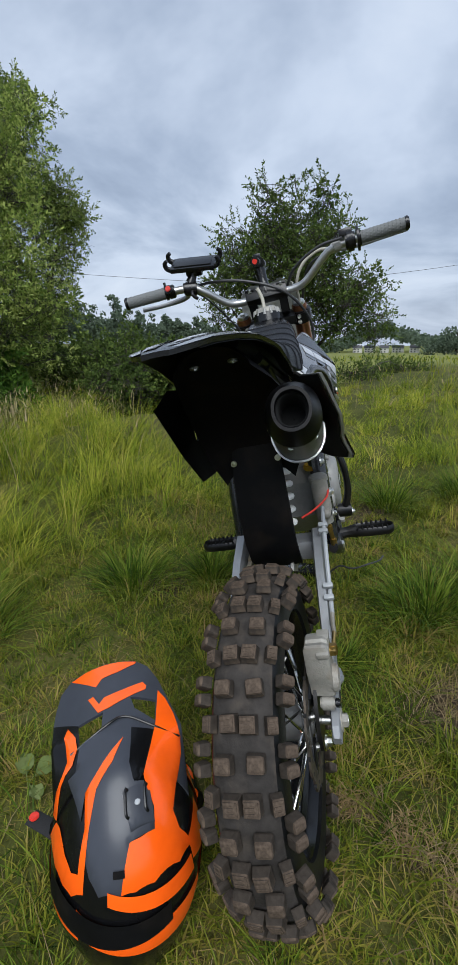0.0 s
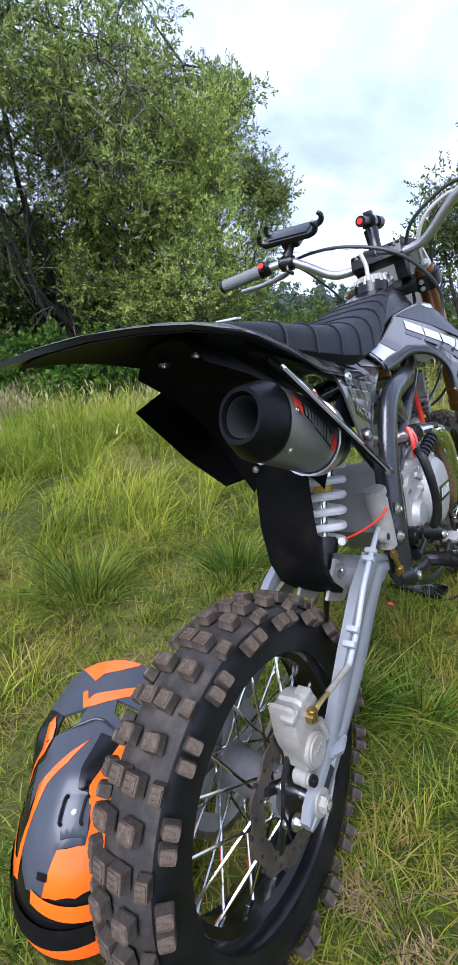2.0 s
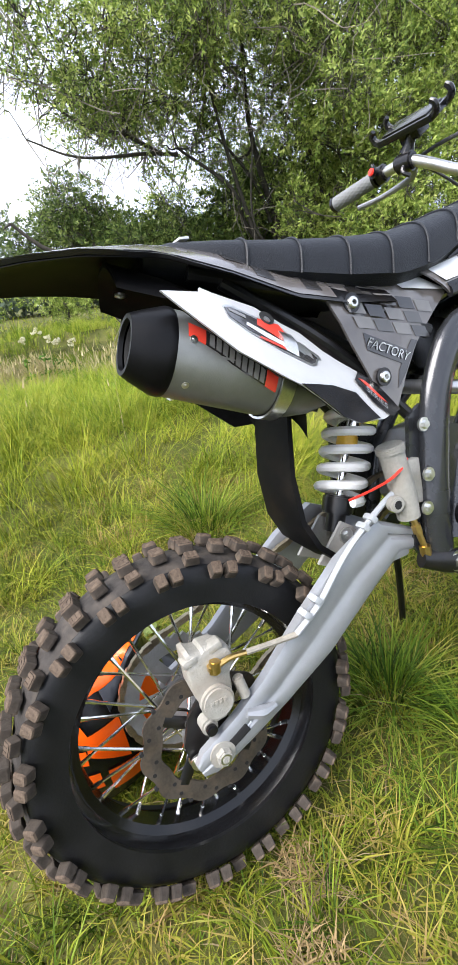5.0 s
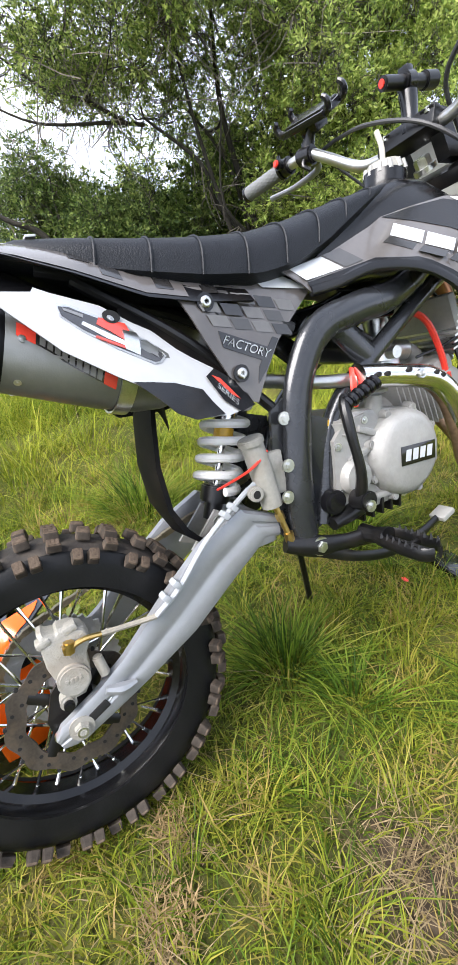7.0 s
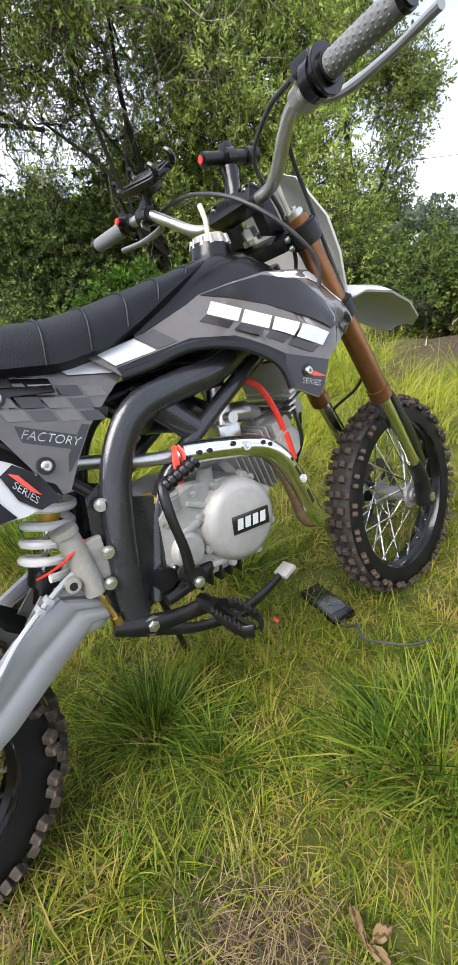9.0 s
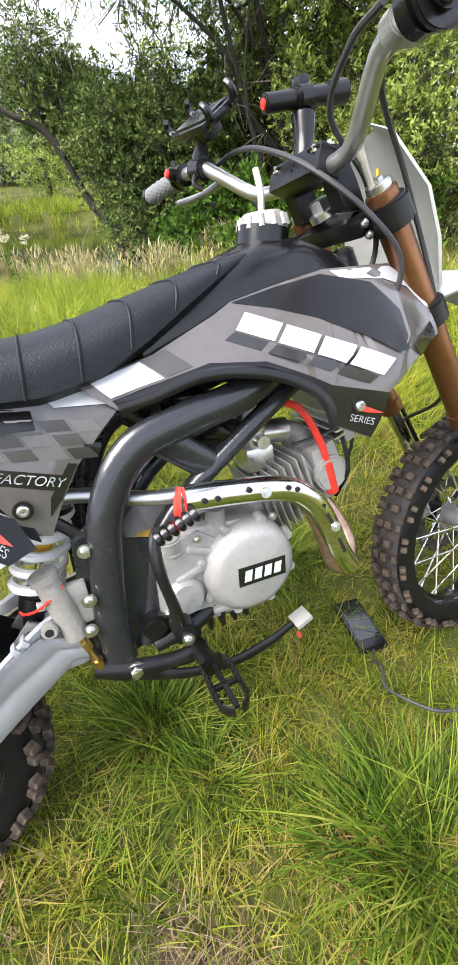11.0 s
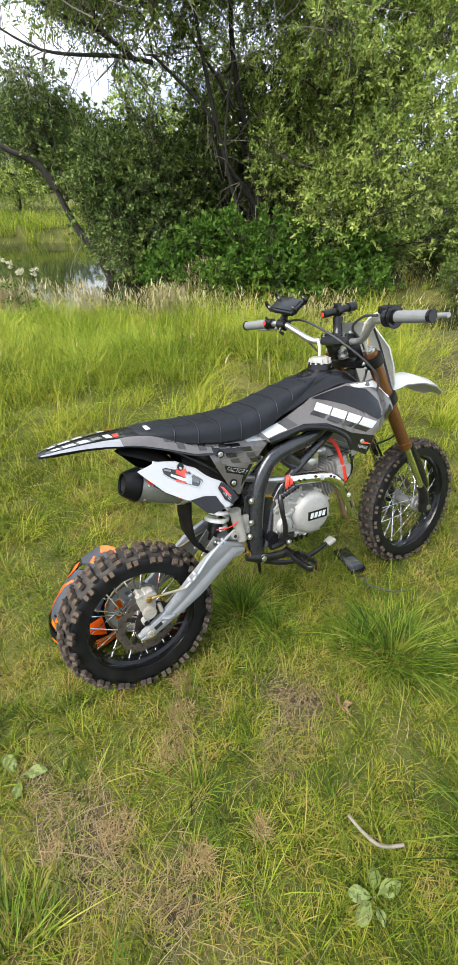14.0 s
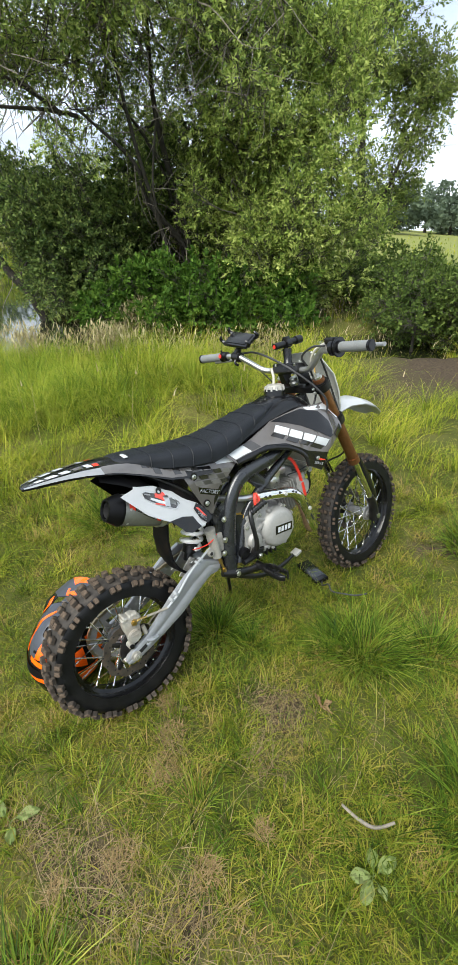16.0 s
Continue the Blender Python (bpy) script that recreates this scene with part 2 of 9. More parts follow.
M["dead_leaf"] = leafy("withered_leaf", [(0.09, 0.058, 0.027), (0.15, 0.10, 0.05), (0.22, 0.155, 0.08)], large=9.0, trans=0.12)
M["thatch"] = leafy("dead_thatch", [(0.12, 0.085, 0.035), (0.22, 0.155, 0.07), (0.30, 0.22, 0.11)], large=9.0, trans=0.1)
M["plume"] = leafy("pale_plume", [(0.24, 0.20, 0.09), (0.38, 0.33, 0.17), (0.50, 0.44, 0.27)], trans=0.3)
M["lush"] = leafy("lush_bank_grass", [(0.018, 0.042, 0.005), (0.075, 0.135, 0.011), (0.20, 0.275, 0.024), (0.36, 0.385, 0.05), (0.42, 0.36, 0.12)], trans=0.3, large=1.2)
M["fender_grey"] = material("silver_grey_decal", (0.19, 0.195, 0.205), 0.2, vary=0.1, scale=8, coat=0.4, spots=0.03)
M["cream"] = leafy("cream_flower", [(0.45, 0.42, 0.28), (0.62, 0.59, 0.42), (0.72, 0.70, 0.54)], trans=0.3)
M["chrome"] = material("polished_steel", (0.78, 0.77, 0.74), 0.16, metal=1.0, vary=0.06, scale=30)
M["bar"] = material("brushed_aluminium", (0.50, 0.50, 0.49), 0.32, metal=0.9, vary=0.08, scale=20)
M["zinc"] = material("zinc_bolt", (0.66, 0.66, 0.64), 0.3, metal=1.0, vary=0.12, scale=80)
M["alu"] = material("silver_paint", (0.265, 0.275, 0.29), 0.40, metal=0.4, vary=0.06, scale=14, bump=0.1, bscale=400, spots=0.08, spot_scale=12)
M["cast"] = material("cast_alloy", (0.31, 0.305, 0.29), 0.5, metal=0.3, vary=0.12, scale=12, bump=0.35, bscale=300, spots=0.16, spot_scale=12)
M["hub_alloy"] = material("dull_hub_alloy", (0.17, 0.17, 0.168), 0.5, metal=0.4, vary=0.16, scale=14, bump=0.3, bscale=300, spots=0.3, spot_scale=16)
M["calliper"] = material("pale_cast_alloy", (0.28, 0.27, 0.24), 0.52, metal=0.15, vary=0.14, scale=24, bump=0.5, bscale=380, spots=0.35, spot_scale=24)
M["frame"] = material("graphite_frame_paint", (0.026, 0.0275, 0.031), 0.27, metal=0.35, vary=0.18, scale=12, coat=0.4, bump=0.08, bscale=300)
M["black_metal"] = material("black_coated_steel", (0.0055, 0.0055, 0.006), 0.34, vary=0.25, scale=20, spots=0.04, spot_scale=20, spec=0.4)
M["gold"] = material("bronze_fork_tube", (0.27, 0.125, 0.06), 0.30, metal=0.85, vary=0.14, scale=12)
M["disc"] = material("rusty_disc_steel", (0.060, 0.050, 0.040), 0.55, metal=0.5, vary=0.3, scale=40, spots=0.3, spot_scale=30)
M["muffler"] = material("titanium_grey_sleeve", (0.20, 0.205, 0.195), 0.42, metal=0.7, vary=0.10, scale=14, bump=0.1, bscale=500)
M["muff_cap"] = material("carbon_end_cap", (0.0035, 0.0035, 0.004), 0.38, vary=0.25, scale=40, spec=0.14)
# soot in the exhaust bore; elsewhere its black paints the shade inside holes
M["soot_and_shade"] = material("sooty_bore_and_hole_shade", (0.004, 0.004, 0.004), 0.9, vary=0.2)
M["spring"] = material("grey_spring_enamel", (0.78, 0.78, 0.76), 0.35, vary=0.06, scale=20, spots=0.08)
M["red"] = material("red_rubber", (0.62, 0.035, 0.02), 0.4, vary=0.15)
M["red_decal"] = material("red_decal", (0.60, 0.05, 0.03), 0.25, vary=0.08, coat=0.4)
M["orange"] = material("fluorescent_orange_gloss", (0.98, 0.115, 0.003), 0.24, vary=0.07, scale=9, coat=0.4)
M["helmet_grey"] = material("slate_gloss_shell", (0.042, 0.046, 0.058), 0.34, vary=0.10, scale=8, coat=0.08, spec=0.35)
M["helmet_black"] = material("black_gloss_shell", (0.0045, 0.0045, 0.005), 0.26, vary=0.2, scale=8, coat=0.05, spec=0.35)
M["foam"] = material("black_fabric", (0.012, 0.012, 0.013), 0.9, vary=0.3, scale=60, bump=0.5)
M["brass"] = material("brass", (0.52, 0.36, 0.13), 0.32, metal=1.0, vary=0.15, scale=40)
M["chain"] = material("oily_chain_steel", (0.30, 0.25, 0.17), 0.4, metal=0.9, vary=0.25, scale=60)
M["grip"] = material("grey_grip_rubber", (0.13, 0.135, 0.135), 0.7, vary=0.12, scale=30, bump=0.2)
M["header"] = material("heat_browned_steel", (0.36, 0.24, 0.17), 0.35, metal=0.85, vary=0.35, scale=16)
M["hose"] = material("clear_brake_hose", (0.40, 0.38, 0.32), 0.35, vary=0.08)
M["tie"] = material("white_nylon", (0.30, 0.315, 0.33), 0.4, vary=0.08)
M["yellow"] = material("yellow_plastic", (0.70, 0.42, 0.03), 0.4, vary=0.1)
M["screen"] = material("dark_glass_panel", (0.010, 0.011, 0.013), 0.10, vary=0.2, coat=0.5)


# ---------------------------------------------------------------- mesh helpers
def mesh_object(name, me, mat, parent=None, label="", smooth=True):
    if mat:
        me.materials.append(mat)
    ob = new(name, me)
    if parent:
        ob.parent = parent
    if label:
        ob["label"] = label
    return ob


def part(name, bm, mat, parent, label="", smooth=35):
    """Links bm as one mesh object; edges sharper than smooth degrees stay sharp."""
    bmesh.ops.recalc_face_normals(bm, faces=bm.faces)
    for f in bm.faces:
        f.smooth = True
    lim = radians(smooth)
    for e in bm.edges:
        if len(e.link_faces) == 2 and e.calc_face_angle(0) > lim:
            e.smooth = False
    me = bpy.data.meshes.new(name)
    bm.to_mesh(me)
    bm.free()
    return mesh_object(name, me, mat, parent, label)


def quick_mesh(name, verts, faces_flat, sizes, mat, parent=None, label="", smooth=True):
    """A mesh from numpy arrays."""
    me = bpy.data.meshes.new(name)
    me.vertices.add(len(verts))
    me.vertices.foreach_set("co", np.asarray(verts, np.float32).ravel())
    me.loops.add(len(faces_flat))
    me.loops.foreach_set("vertex_index", np.asarray(faces_flat, np.int32))
    starts = np.zeros(len(sizes), np.int32)
    starts[1:] = np.cumsum(sizes)[:-1]
    me.polygons.add(len(sizes))
    me.polygons.foreach_set("loop_start", starts)
    me.polygons.foreach_set("loop_total", np.asarray(sizes, np.int32))
    if smooth:
        me.polygons.foreach_set("use_smooth", np.ones(len(sizes), bool))
    me.update(calc_edges=True)
    return mesh_object(name, me, mat, parent, label)


def thing(name, label, category, m=None, group="", kind=""):
    ob = new(name)
    if m is not None:
        ob.matrix_world = m
    return tagged(ob, label, category, group, kind)


def add_box(bm, c, s, bevel=0.0, m=None, taper=1.0):
    r = bmesh.ops.create_cube(bm, size=1.0)
    vs = r["verts"]
    for v in vs:
        k = taper if v.co.z > 0 else 1.0
        v.co = Vector((v.co.x * s[0] * k, v.co.y * s[1] * k, v.co.z * s[2]))
    if bevel:
        es = list({e for v in vs for e in v.link_edges})
        r2 = bmesh.ops.bevel(bm, geom=es, offset=bevel, segments=2, affect="EDGES", profile=0.6)
        vs = list({v for v in r2["verts"]} | {v for v in vs if v.is_valid})
    t = Matrix.Translation(c) @ (m or Matrix())
    for v in vs:
        v.co = t @ v.co
    return vs


def rot_to(d):
    return Vector(d).normalized().to_track_quat("Z", "Y").to_matrix().to_4x4()


def add_cyl(bm, a, b, r, r2=None, seg=16, bevel=0.0):
    a, b = Vector(a), Vector(b)
    t = Matrix.Translation((a + b) / 2) @ rot_to(b - a)
    res = bmesh.ops.create_cone(bm, cap_ends=True, segments=seg, radius1=r, radius2=r if r2 is None else r2, depth=(b - a).length)
    vs = res["verts"]
    if bevel:
        caps = [f for f in {f for v in vs for f in v.link_faces} if len(f.verts) > 4]
        es = list({e for f in caps for e in f.edges})
        r3 = bmesh.ops.bevel(bm, geom=es, offset=bevel, segments=2, affect="EDGES")
        vs = list({v for v in r3["verts"]} | {v for v in vs if v.is_valid})
    for v in vs:
        v.co = t @ v.co
    return vs


def spline(pts, n):
    """n points along a smooth curve through pts."""
    p = np.array(pts, float)
    if len(p) == 2:
        return [Vector(p[0] + (p[1] - p[0]) * i / (n - 1)) for i in range(n)]
    k = np.concatenate([[2 * p[0] - p[1]], p, [2 * p[-1] - p[-2]]])
    seg = np.linalg.norm(np.diff(p, axis=0), axis=1)
    cum = np.r_[0, np.cumsum(seg)]
    out = []
    for s in np.linspace(0, cum[-1], n):
        i = min(max(int(np.searchsorted(cum, s, "right")) - 1, 0), len(p) - 2)
        t = (s - cum[i]) / max(seg[i], 1e-9)
        a, b, c, d = k[i], k[i + 1], k[i + 2], k[i + 3]
        out.append(Vector(0.5 * (2 * b + (c - a) * t + (2 * a - 5 * b + 4 * c - d) * t * t + (3 * b - a - 3 * c + d) * t ** 3)))
    return out


def add_tube(bm, pts, r, n=24, seg=10, flat=None, axis=(1, 0, 0), caps=True):
    """A tube along a smooth curve. r: radius or radii; flat: radius along the given axis, for an oval."""
    ps = spline(pts, n)
    rings = []
    ref = Vector(axis)
    rr = np.interp(np.linspace(0, 1, n), np.linspace(0, 1, len(r)), r) if isinstance(r, (list, tuple)) else [r] * n
    up = None
    for i, p in enumerate(ps):
        d = (ps[min(i + 1, n - 1)] - ps[max(i - 1, 0)]).normalized()
        if flat is None:
            if up is None:
                up = d.orthogonal().normalized()
            up = (up - d * up.dot(d)).normalized()
            u, w, ru = up, d.cross(up), rr[i]
        else:
            u = (ref - d * ref.dot(d)).normalized()
            w, ru = d.cross(u), flat
        rings.append([bm.verts.new(p + u * math.cos(2 * math.pi * k / seg) * ru + w * math.sin(2 * math.pi * k / seg) * rr[i]) for k in range(seg)])
    skin(bm, rings, caps)
    return rings


def skin(bm, rings, caps=True, closed=True):
    n = len(rings[0])
    for a, b in zip(rings, rings[1:]):
        for k in range(n if closed else n - 1):
            bm.faces.new((a[k], a[(k + 1) % n], b[(k + 1) % n], b[k]))
    if caps and closed:
        bm.faces.new(rings[0][::-1])
        bm.faces.new(rings[-1])


def add_loft(bm, sections, caps=True, closed=True):
    rings = [[bm.verts.new(p) for p in s] for s in sections]
    skin(bm, rings, caps, closed)
    return rings


def add_lathe(bm, profile, origin, axis="x", seg=48, closed=False, m=None):
    """profile: (along, radius) pairs turned round the axis through origin."""
    rings = []
    o = Vector(origin)
    for k in range(seg):
        a = 2 * math.pi * k / seg
        c, s = math.cos(a), math.sin(a)
        ring = []
        for h, r in profile:
            p = Vector((h, r * c, r * s)) if axis == "x" else Vector((r * c, h, r * s)) if axis == "y" else Vector((r * c, r * s, h))
            if m is not None:
                p = m @ p
            ring.append(bm.verts.new(o + p))
        rings.append(ring)
    rings.append(rings[0])
    skin(bm, rings, caps=False, closed=closed)
    return rings


def add_panel(bm, outline, xf, thick, cuts=0):
    """A plate in the side view: outline of (y, z), at x = xf(y, z), thick metres towards smaller |x|."""
    vs = [bm.verts.new((xf(y, z), y, z)) for y, z in outline]
    f = bm.faces.new(vs)
    res = bmesh.ops.triangulate(bm, faces=[f])
    fs = res["faces"]
    if cuts:
        es = list({e for q in fs for e in q.edges})
        sub = bmesh.ops.subdivide_edges(bm, edges=es, cuts=cuts, use_grid_fill=True)
        for v in {v for v in bm.verts if v.is_valid and any(g for g in v.link_faces)}:
            if abs(v.co.x) < 5:
                v.co.x = xf(v.co.y, v.co.z)
        fs = list(bm.faces)
    if thick:
        ext = bmesh.ops.extrude_face_region(bm, geom=fs)
        sgn = 1 if xf(outline[0][0], outline[0][1]) > 0 else -1
        for v in [g for g in ext["geom"] if isinstance(g, bmesh.types.BMVert)]:
            v.co.x -= sgn * thick
    return bm


def text_mesh(body, size, m, depth=0.0006):
    cu = bpy.data.curves.new("lettering", "FONT")
    cu.body, cu.size, cu.extrude, cu.align_x, cu.align_y = body, size, depth, "CENTER", "CENTER"
    ob = bpy.data.objects.new("lettering", cu)
    scene.collection.objects.link(ob)
    me = bpy.data.meshes.new_from_object(ob.evaluated_get(bpy.context.evaluated_depsgraph_get()))
    bpy.data.objects.remove(ob)
    bpy.data.curves.remove(cu)
    me.transform(m)
    return me

# ---------------------------------------------------------------- the field
STREAM = np.array([(-13.5, -9.0), (-11.8, -3.0), (-10.6, 0.0), (-8.2, 1.15), (-6.2, 2.55), (-5.4, 3.9), (-4.2, 5.7), (-2.2, 8.8), (0.5, 14.0), (4.0, 30.0)])


def smooth01(x):
    x = np.clip(x, 0, 1)
    return x * x * (3 - 2 * x)


def stream_distance(x, y):
    d = np.full(np.shape(x), 1e9)
    for (ax_, ay), (bx, by) in zip(STREAM, STREAM[1:]):
        ux, uy = bx - ax_, by - ay
        t = np.clip(((x - ax_) * ux + (y - ay) * uy) / (ux * ux + uy * uy), 0, 1)
        d = np.minimum(d, np.hypot(x - ax_ - t * ux, y - ay - t * uy))
    pool = 0.55 + 3.0 * (np.hypot((x + 14.6) / 3.9, (y - 1.2) / 4.2) - 1)
    return np.minimum(d - 1.1 * smooth01((-x - 6.9) / 1.4), pool)


def wavy(x, y, k, seed):
    return np.sin(k * x + 1.7 * np.sin(0.7 * k * y + seed)) * np.cos(k * 0.9 * y + 1.3 * np.sin(0.8 * k * x + seed * 2.1))


def ground_height(x, y):
    x, y = np.asarray(x, float), np.asarray(y, float)
    r = np.hypot(x, y)
    h = -0.022 + 0.055 * np.clip(x, -1.5, 2.5) + 0.03 * np.clip(y, -1.5, 1.6) + 0.008 * np.clip(x, -6, -1.5)
    h = h + 0.010 * wavy(x, y, 4.1, 1.0) * smooth01((r - 0.25) / 0.5) + 0.03 * wavy(x, y, 1.1, 3.0) * smooth01((r - 1.2) / 2)
    bank = 1 - smooth01((stream_distance(x, y) - 0.55) / 1.0)
    h = h - 0.75 * bank * smooth01((25 - r) / 4)
    left = smooth01((-x + 0.1 * y) / (r + 0.1))
    h = h + 0.035 * np.clip(r - 14, 0, 90) * left - 0.016 * np.clip(r - 20, 0, 420) * (1 - left)
    return h


def soil_mask(x, y):
    """Bare earth: the cattle drink by the stream, a trodden path, the bank, and worn spots in the turf."""
    m = np.zeros(np.shape(x))
    for cx, cy, sx, sy, a in ((-1.75, 5.15, 1.5, 0.95, -0.85), (1.9, 7.3, 1.1, 0.35, 0.5), (-1.75, 3.9, 0.45, 0.3, 0.3), (0.34, 0.37, 0.13, 0.10, 0.4), (0.21, 0.02, 0.05, 0.03, 1.2),
                              (0.10, 0.08, 0.045, 0.03, 0.9), (0.42, -0.32, 0.17, 0.10, 0.2), (0.22, -0.42, 0.13, 0.05, 0.2), (0.62, -0.18, 0.10, 0.06, -0.6), (-0.6, 0.9, 0.12, 0.2, 0.4), (0.95, -0.1, 0.2, 0.09, 0.8),
                              (0.72, 1.35, 0.2, 0.1, 0.3), (0.25, 1.7, 0.22, 0.12, 0.9)):
        dx, dy = x - cx, y - cy
        u, v = (dx * math.cos(a) + dy * math.sin(a)) / sx, (-dx * math.sin(a) + dy * math.cos(a)) / sy
        q = np.hypot(u, v) + 0.30 * wavy(x / sx, y / sy, 2.3, cx) + 0.20 * wavy(x, y, 31.0, cx)
        m = np.maximum(m, 1 - smooth01((q - 0.3) / 0.95))
    bank = 1 - smooth01((stream_distance(x, y) - 0.75) / 0.45)
    return np.maximum(m, bank * smooth01((9.5 - np.hypot(x, y)) / 2))


def build_ground():
    seg = 220
    radii = [0.0]
    step = 0.05
    while radii[-1] < 2500:
        radii.append(radii[-1] + step)
        if radii[-1] > 1.6:
            step = step * 1.055
    ang = np.linspace(0, 2 * np.pi, seg, endpoint=False)
    rr, aa = np.meshgrid(radii[1:], ang, indexing="ij")
    x = np.r_[0.0, (rr * np.cos(aa)).ravel()]
    y = np.r_[0.0, (rr * np.sin(aa)).ravel()]
    v = np.stack([x, y, ground_height(x, y)], 1)
    n = len(radii) - 1
    i, k = np.meshgrid(np.arange(n - 1), np.arange(seg), indexing="ij")
    a = 1 + i * seg + k
    b = 1 + i * seg + (k + 1) % seg
    quads = np.stack([a, a + seg, b + seg, b], -1).reshape(-1, 4)
    tri = np.stack([np.zeros(seg, int), 1 + np.arange(seg), 1 + (np.arange(seg) + 1) % seg], -1)
    m = bpy.data.materials.new("meadow_soil_and_thatch")
    m.use_nodes = True
    nt, ln = m.node_tree.nodes, m.node_tree.links
    bs = nt["Principled BSDF"]
    bs.inputs["Roughness"].default_value = 0.95
    bs.inputs["Specular IOR Level"].default_value = 0.15
    tc = nt.new("ShaderNodeTexCoord")
    n1 = nt.new("ShaderNodeTexNoise"); n1.inputs["Scale"].default_value = 0.9; n1.inputs["Detail"].default_value = 9; n1.inputs["Roughness"].default_value = 0.7
    n2 = nt.new("ShaderNodeTexNoise"); n2.inputs["Scale"].default_value = 45; n2.inputs["Detail"].default_value = 5
    r1 = nt.new("ShaderNodeValToRGB")
    for p, c in ((0.25, (0.022, 0.024, 0.007, 1)), (0.5, (0.060, 0.066, 0.014, 1)), (0.75, (0.14, 0.12, 0.042, 1))):
        e = r1.color_ramp.elements.new(p); e.color = c
    r1.color_ramp.elements.remove(r1.color_ramp.elements[0]); r1.color_ramp.elements.remove(r1.color_ramp.elements[-1])
    r2 = nt.new("ShaderNodeValToRGB")
    r2.color_ramp.elements[0].position, r2.color_ramp.elements[0].color = 0.35, (0.026, 0.019, 0.013, 1)
    r2.color_ramp.elements[1].position, r2.color_ramp.elements[1].color = 0.65, (0.082, 0.061, 0.040, 1)
    at = nt.new("ShaderNodeAttribute"); at.attribute_name = "soil"
    hay = nt.new("ShaderNodeAttribute"); hay.attribute_name = "hay"
    mh = nt.new("ShaderNodeMixRGB"); mh.inputs["Color2"].default_value = (0.17, 0.185, 0.05, 1)
    mx = nt.new("ShaderNodeMixRGB")
    bm_ = nt.new("ShaderNodeBump"); bm_.inputs["Strength"].default_value = 0.9; bm_.inputs["Distance"].default_value = 0.012
    for q in (n1, n2):
        ln.new(tc.outputs["Object"], q.inputs["Vector"])
    ln.new(n1.outputs["Fac"], r1.inputs["Fac"]); ln.new(n2.outputs["Fac"], r2.inputs["Fac"]); ln.new(n2.outputs["Fac"], bm_.inputs["Height"])
    ln.new(at.outputs["Fac"], mx.inputs["Fac"]); ln.new(hay.outputs["Fac"], mh.inputs["Fac"]); ln.new(r1.outputs["Color"], mh.inputs["Color1"]); ln.new(mh.outputs["Color"], mx.inputs["Color1"]); ln.new(r2.outputs["Color"], mx.inputs["Color2"])
    ln.new(mx.outputs["Color"], bs.inputs["Base Color"]); ln.new(bm_.outputs[0], bs.inputs["Normal"])
    ob = quick_mesh("ground", v, np.r_[tri.ravel(), quads.ravel()], np.r_[np.full(len(tri), 3), np.full(len(quads), 4)], m)
    att = ob.data.attributes.new("soil", "FLOAT", "POINT")
    att.data.foreach_set("value", soil_mask(x, y).astype(np.float32))
    att = ob.data.attributes.new("hay", "FLOAT", "POINT")
    att.data.foreach_set("value", (0.85 * smooth01((np.hypot(x, y) - 13) / 8) * smooth01((x + 1.3 * y) / 8)).astype(np.float32))
    return tagged(ob, "uneven meadow turf with thatch and bare worn earth", "ground", kind="structure")


ground = build_ground()

wx = np.array(STREAM)
bm = bmesh.new()
left_v, right_v = [], []
for i, p in enumerate(wx[:8]):
    d = wx[min(i + 1, len(wx) - 1)] - wx[max(i - 1, 0)]
    d = d / np.linalg.norm(d)
    nrm = np.array([-d[1], d[0]]) * (1.25 + 1.6 * float(smooth01((-p[0] - 6.9) / 1.4)))
    left_v.append(bm.verts.new((p[0] + nrm[0], p[1] + nrm[1], -0.32)))
    right_v.append(bm.verts.new((p[0] - nrm[0], p[1] - nrm[1], -0.32)))
for i in range(len(left_v) - 1):
    bm.faces.new((left_v[i], right_v[i], right_v[i + 1], left_v[i + 1]))
ring_v = [bm.verts.new((-14.6 + 4.4 * math.cos(a), 1.2 + 4.7 * math.sin(a), -0.33)) for a in np.linspace(0, 2 * math.pi, 40, endpoint=False)]
bm.faces.new(ring_v)
water = part("water", bm, M["water"], None)
tagged(water, "narrow still stream with dark reflecting water", "water", kind="structure")


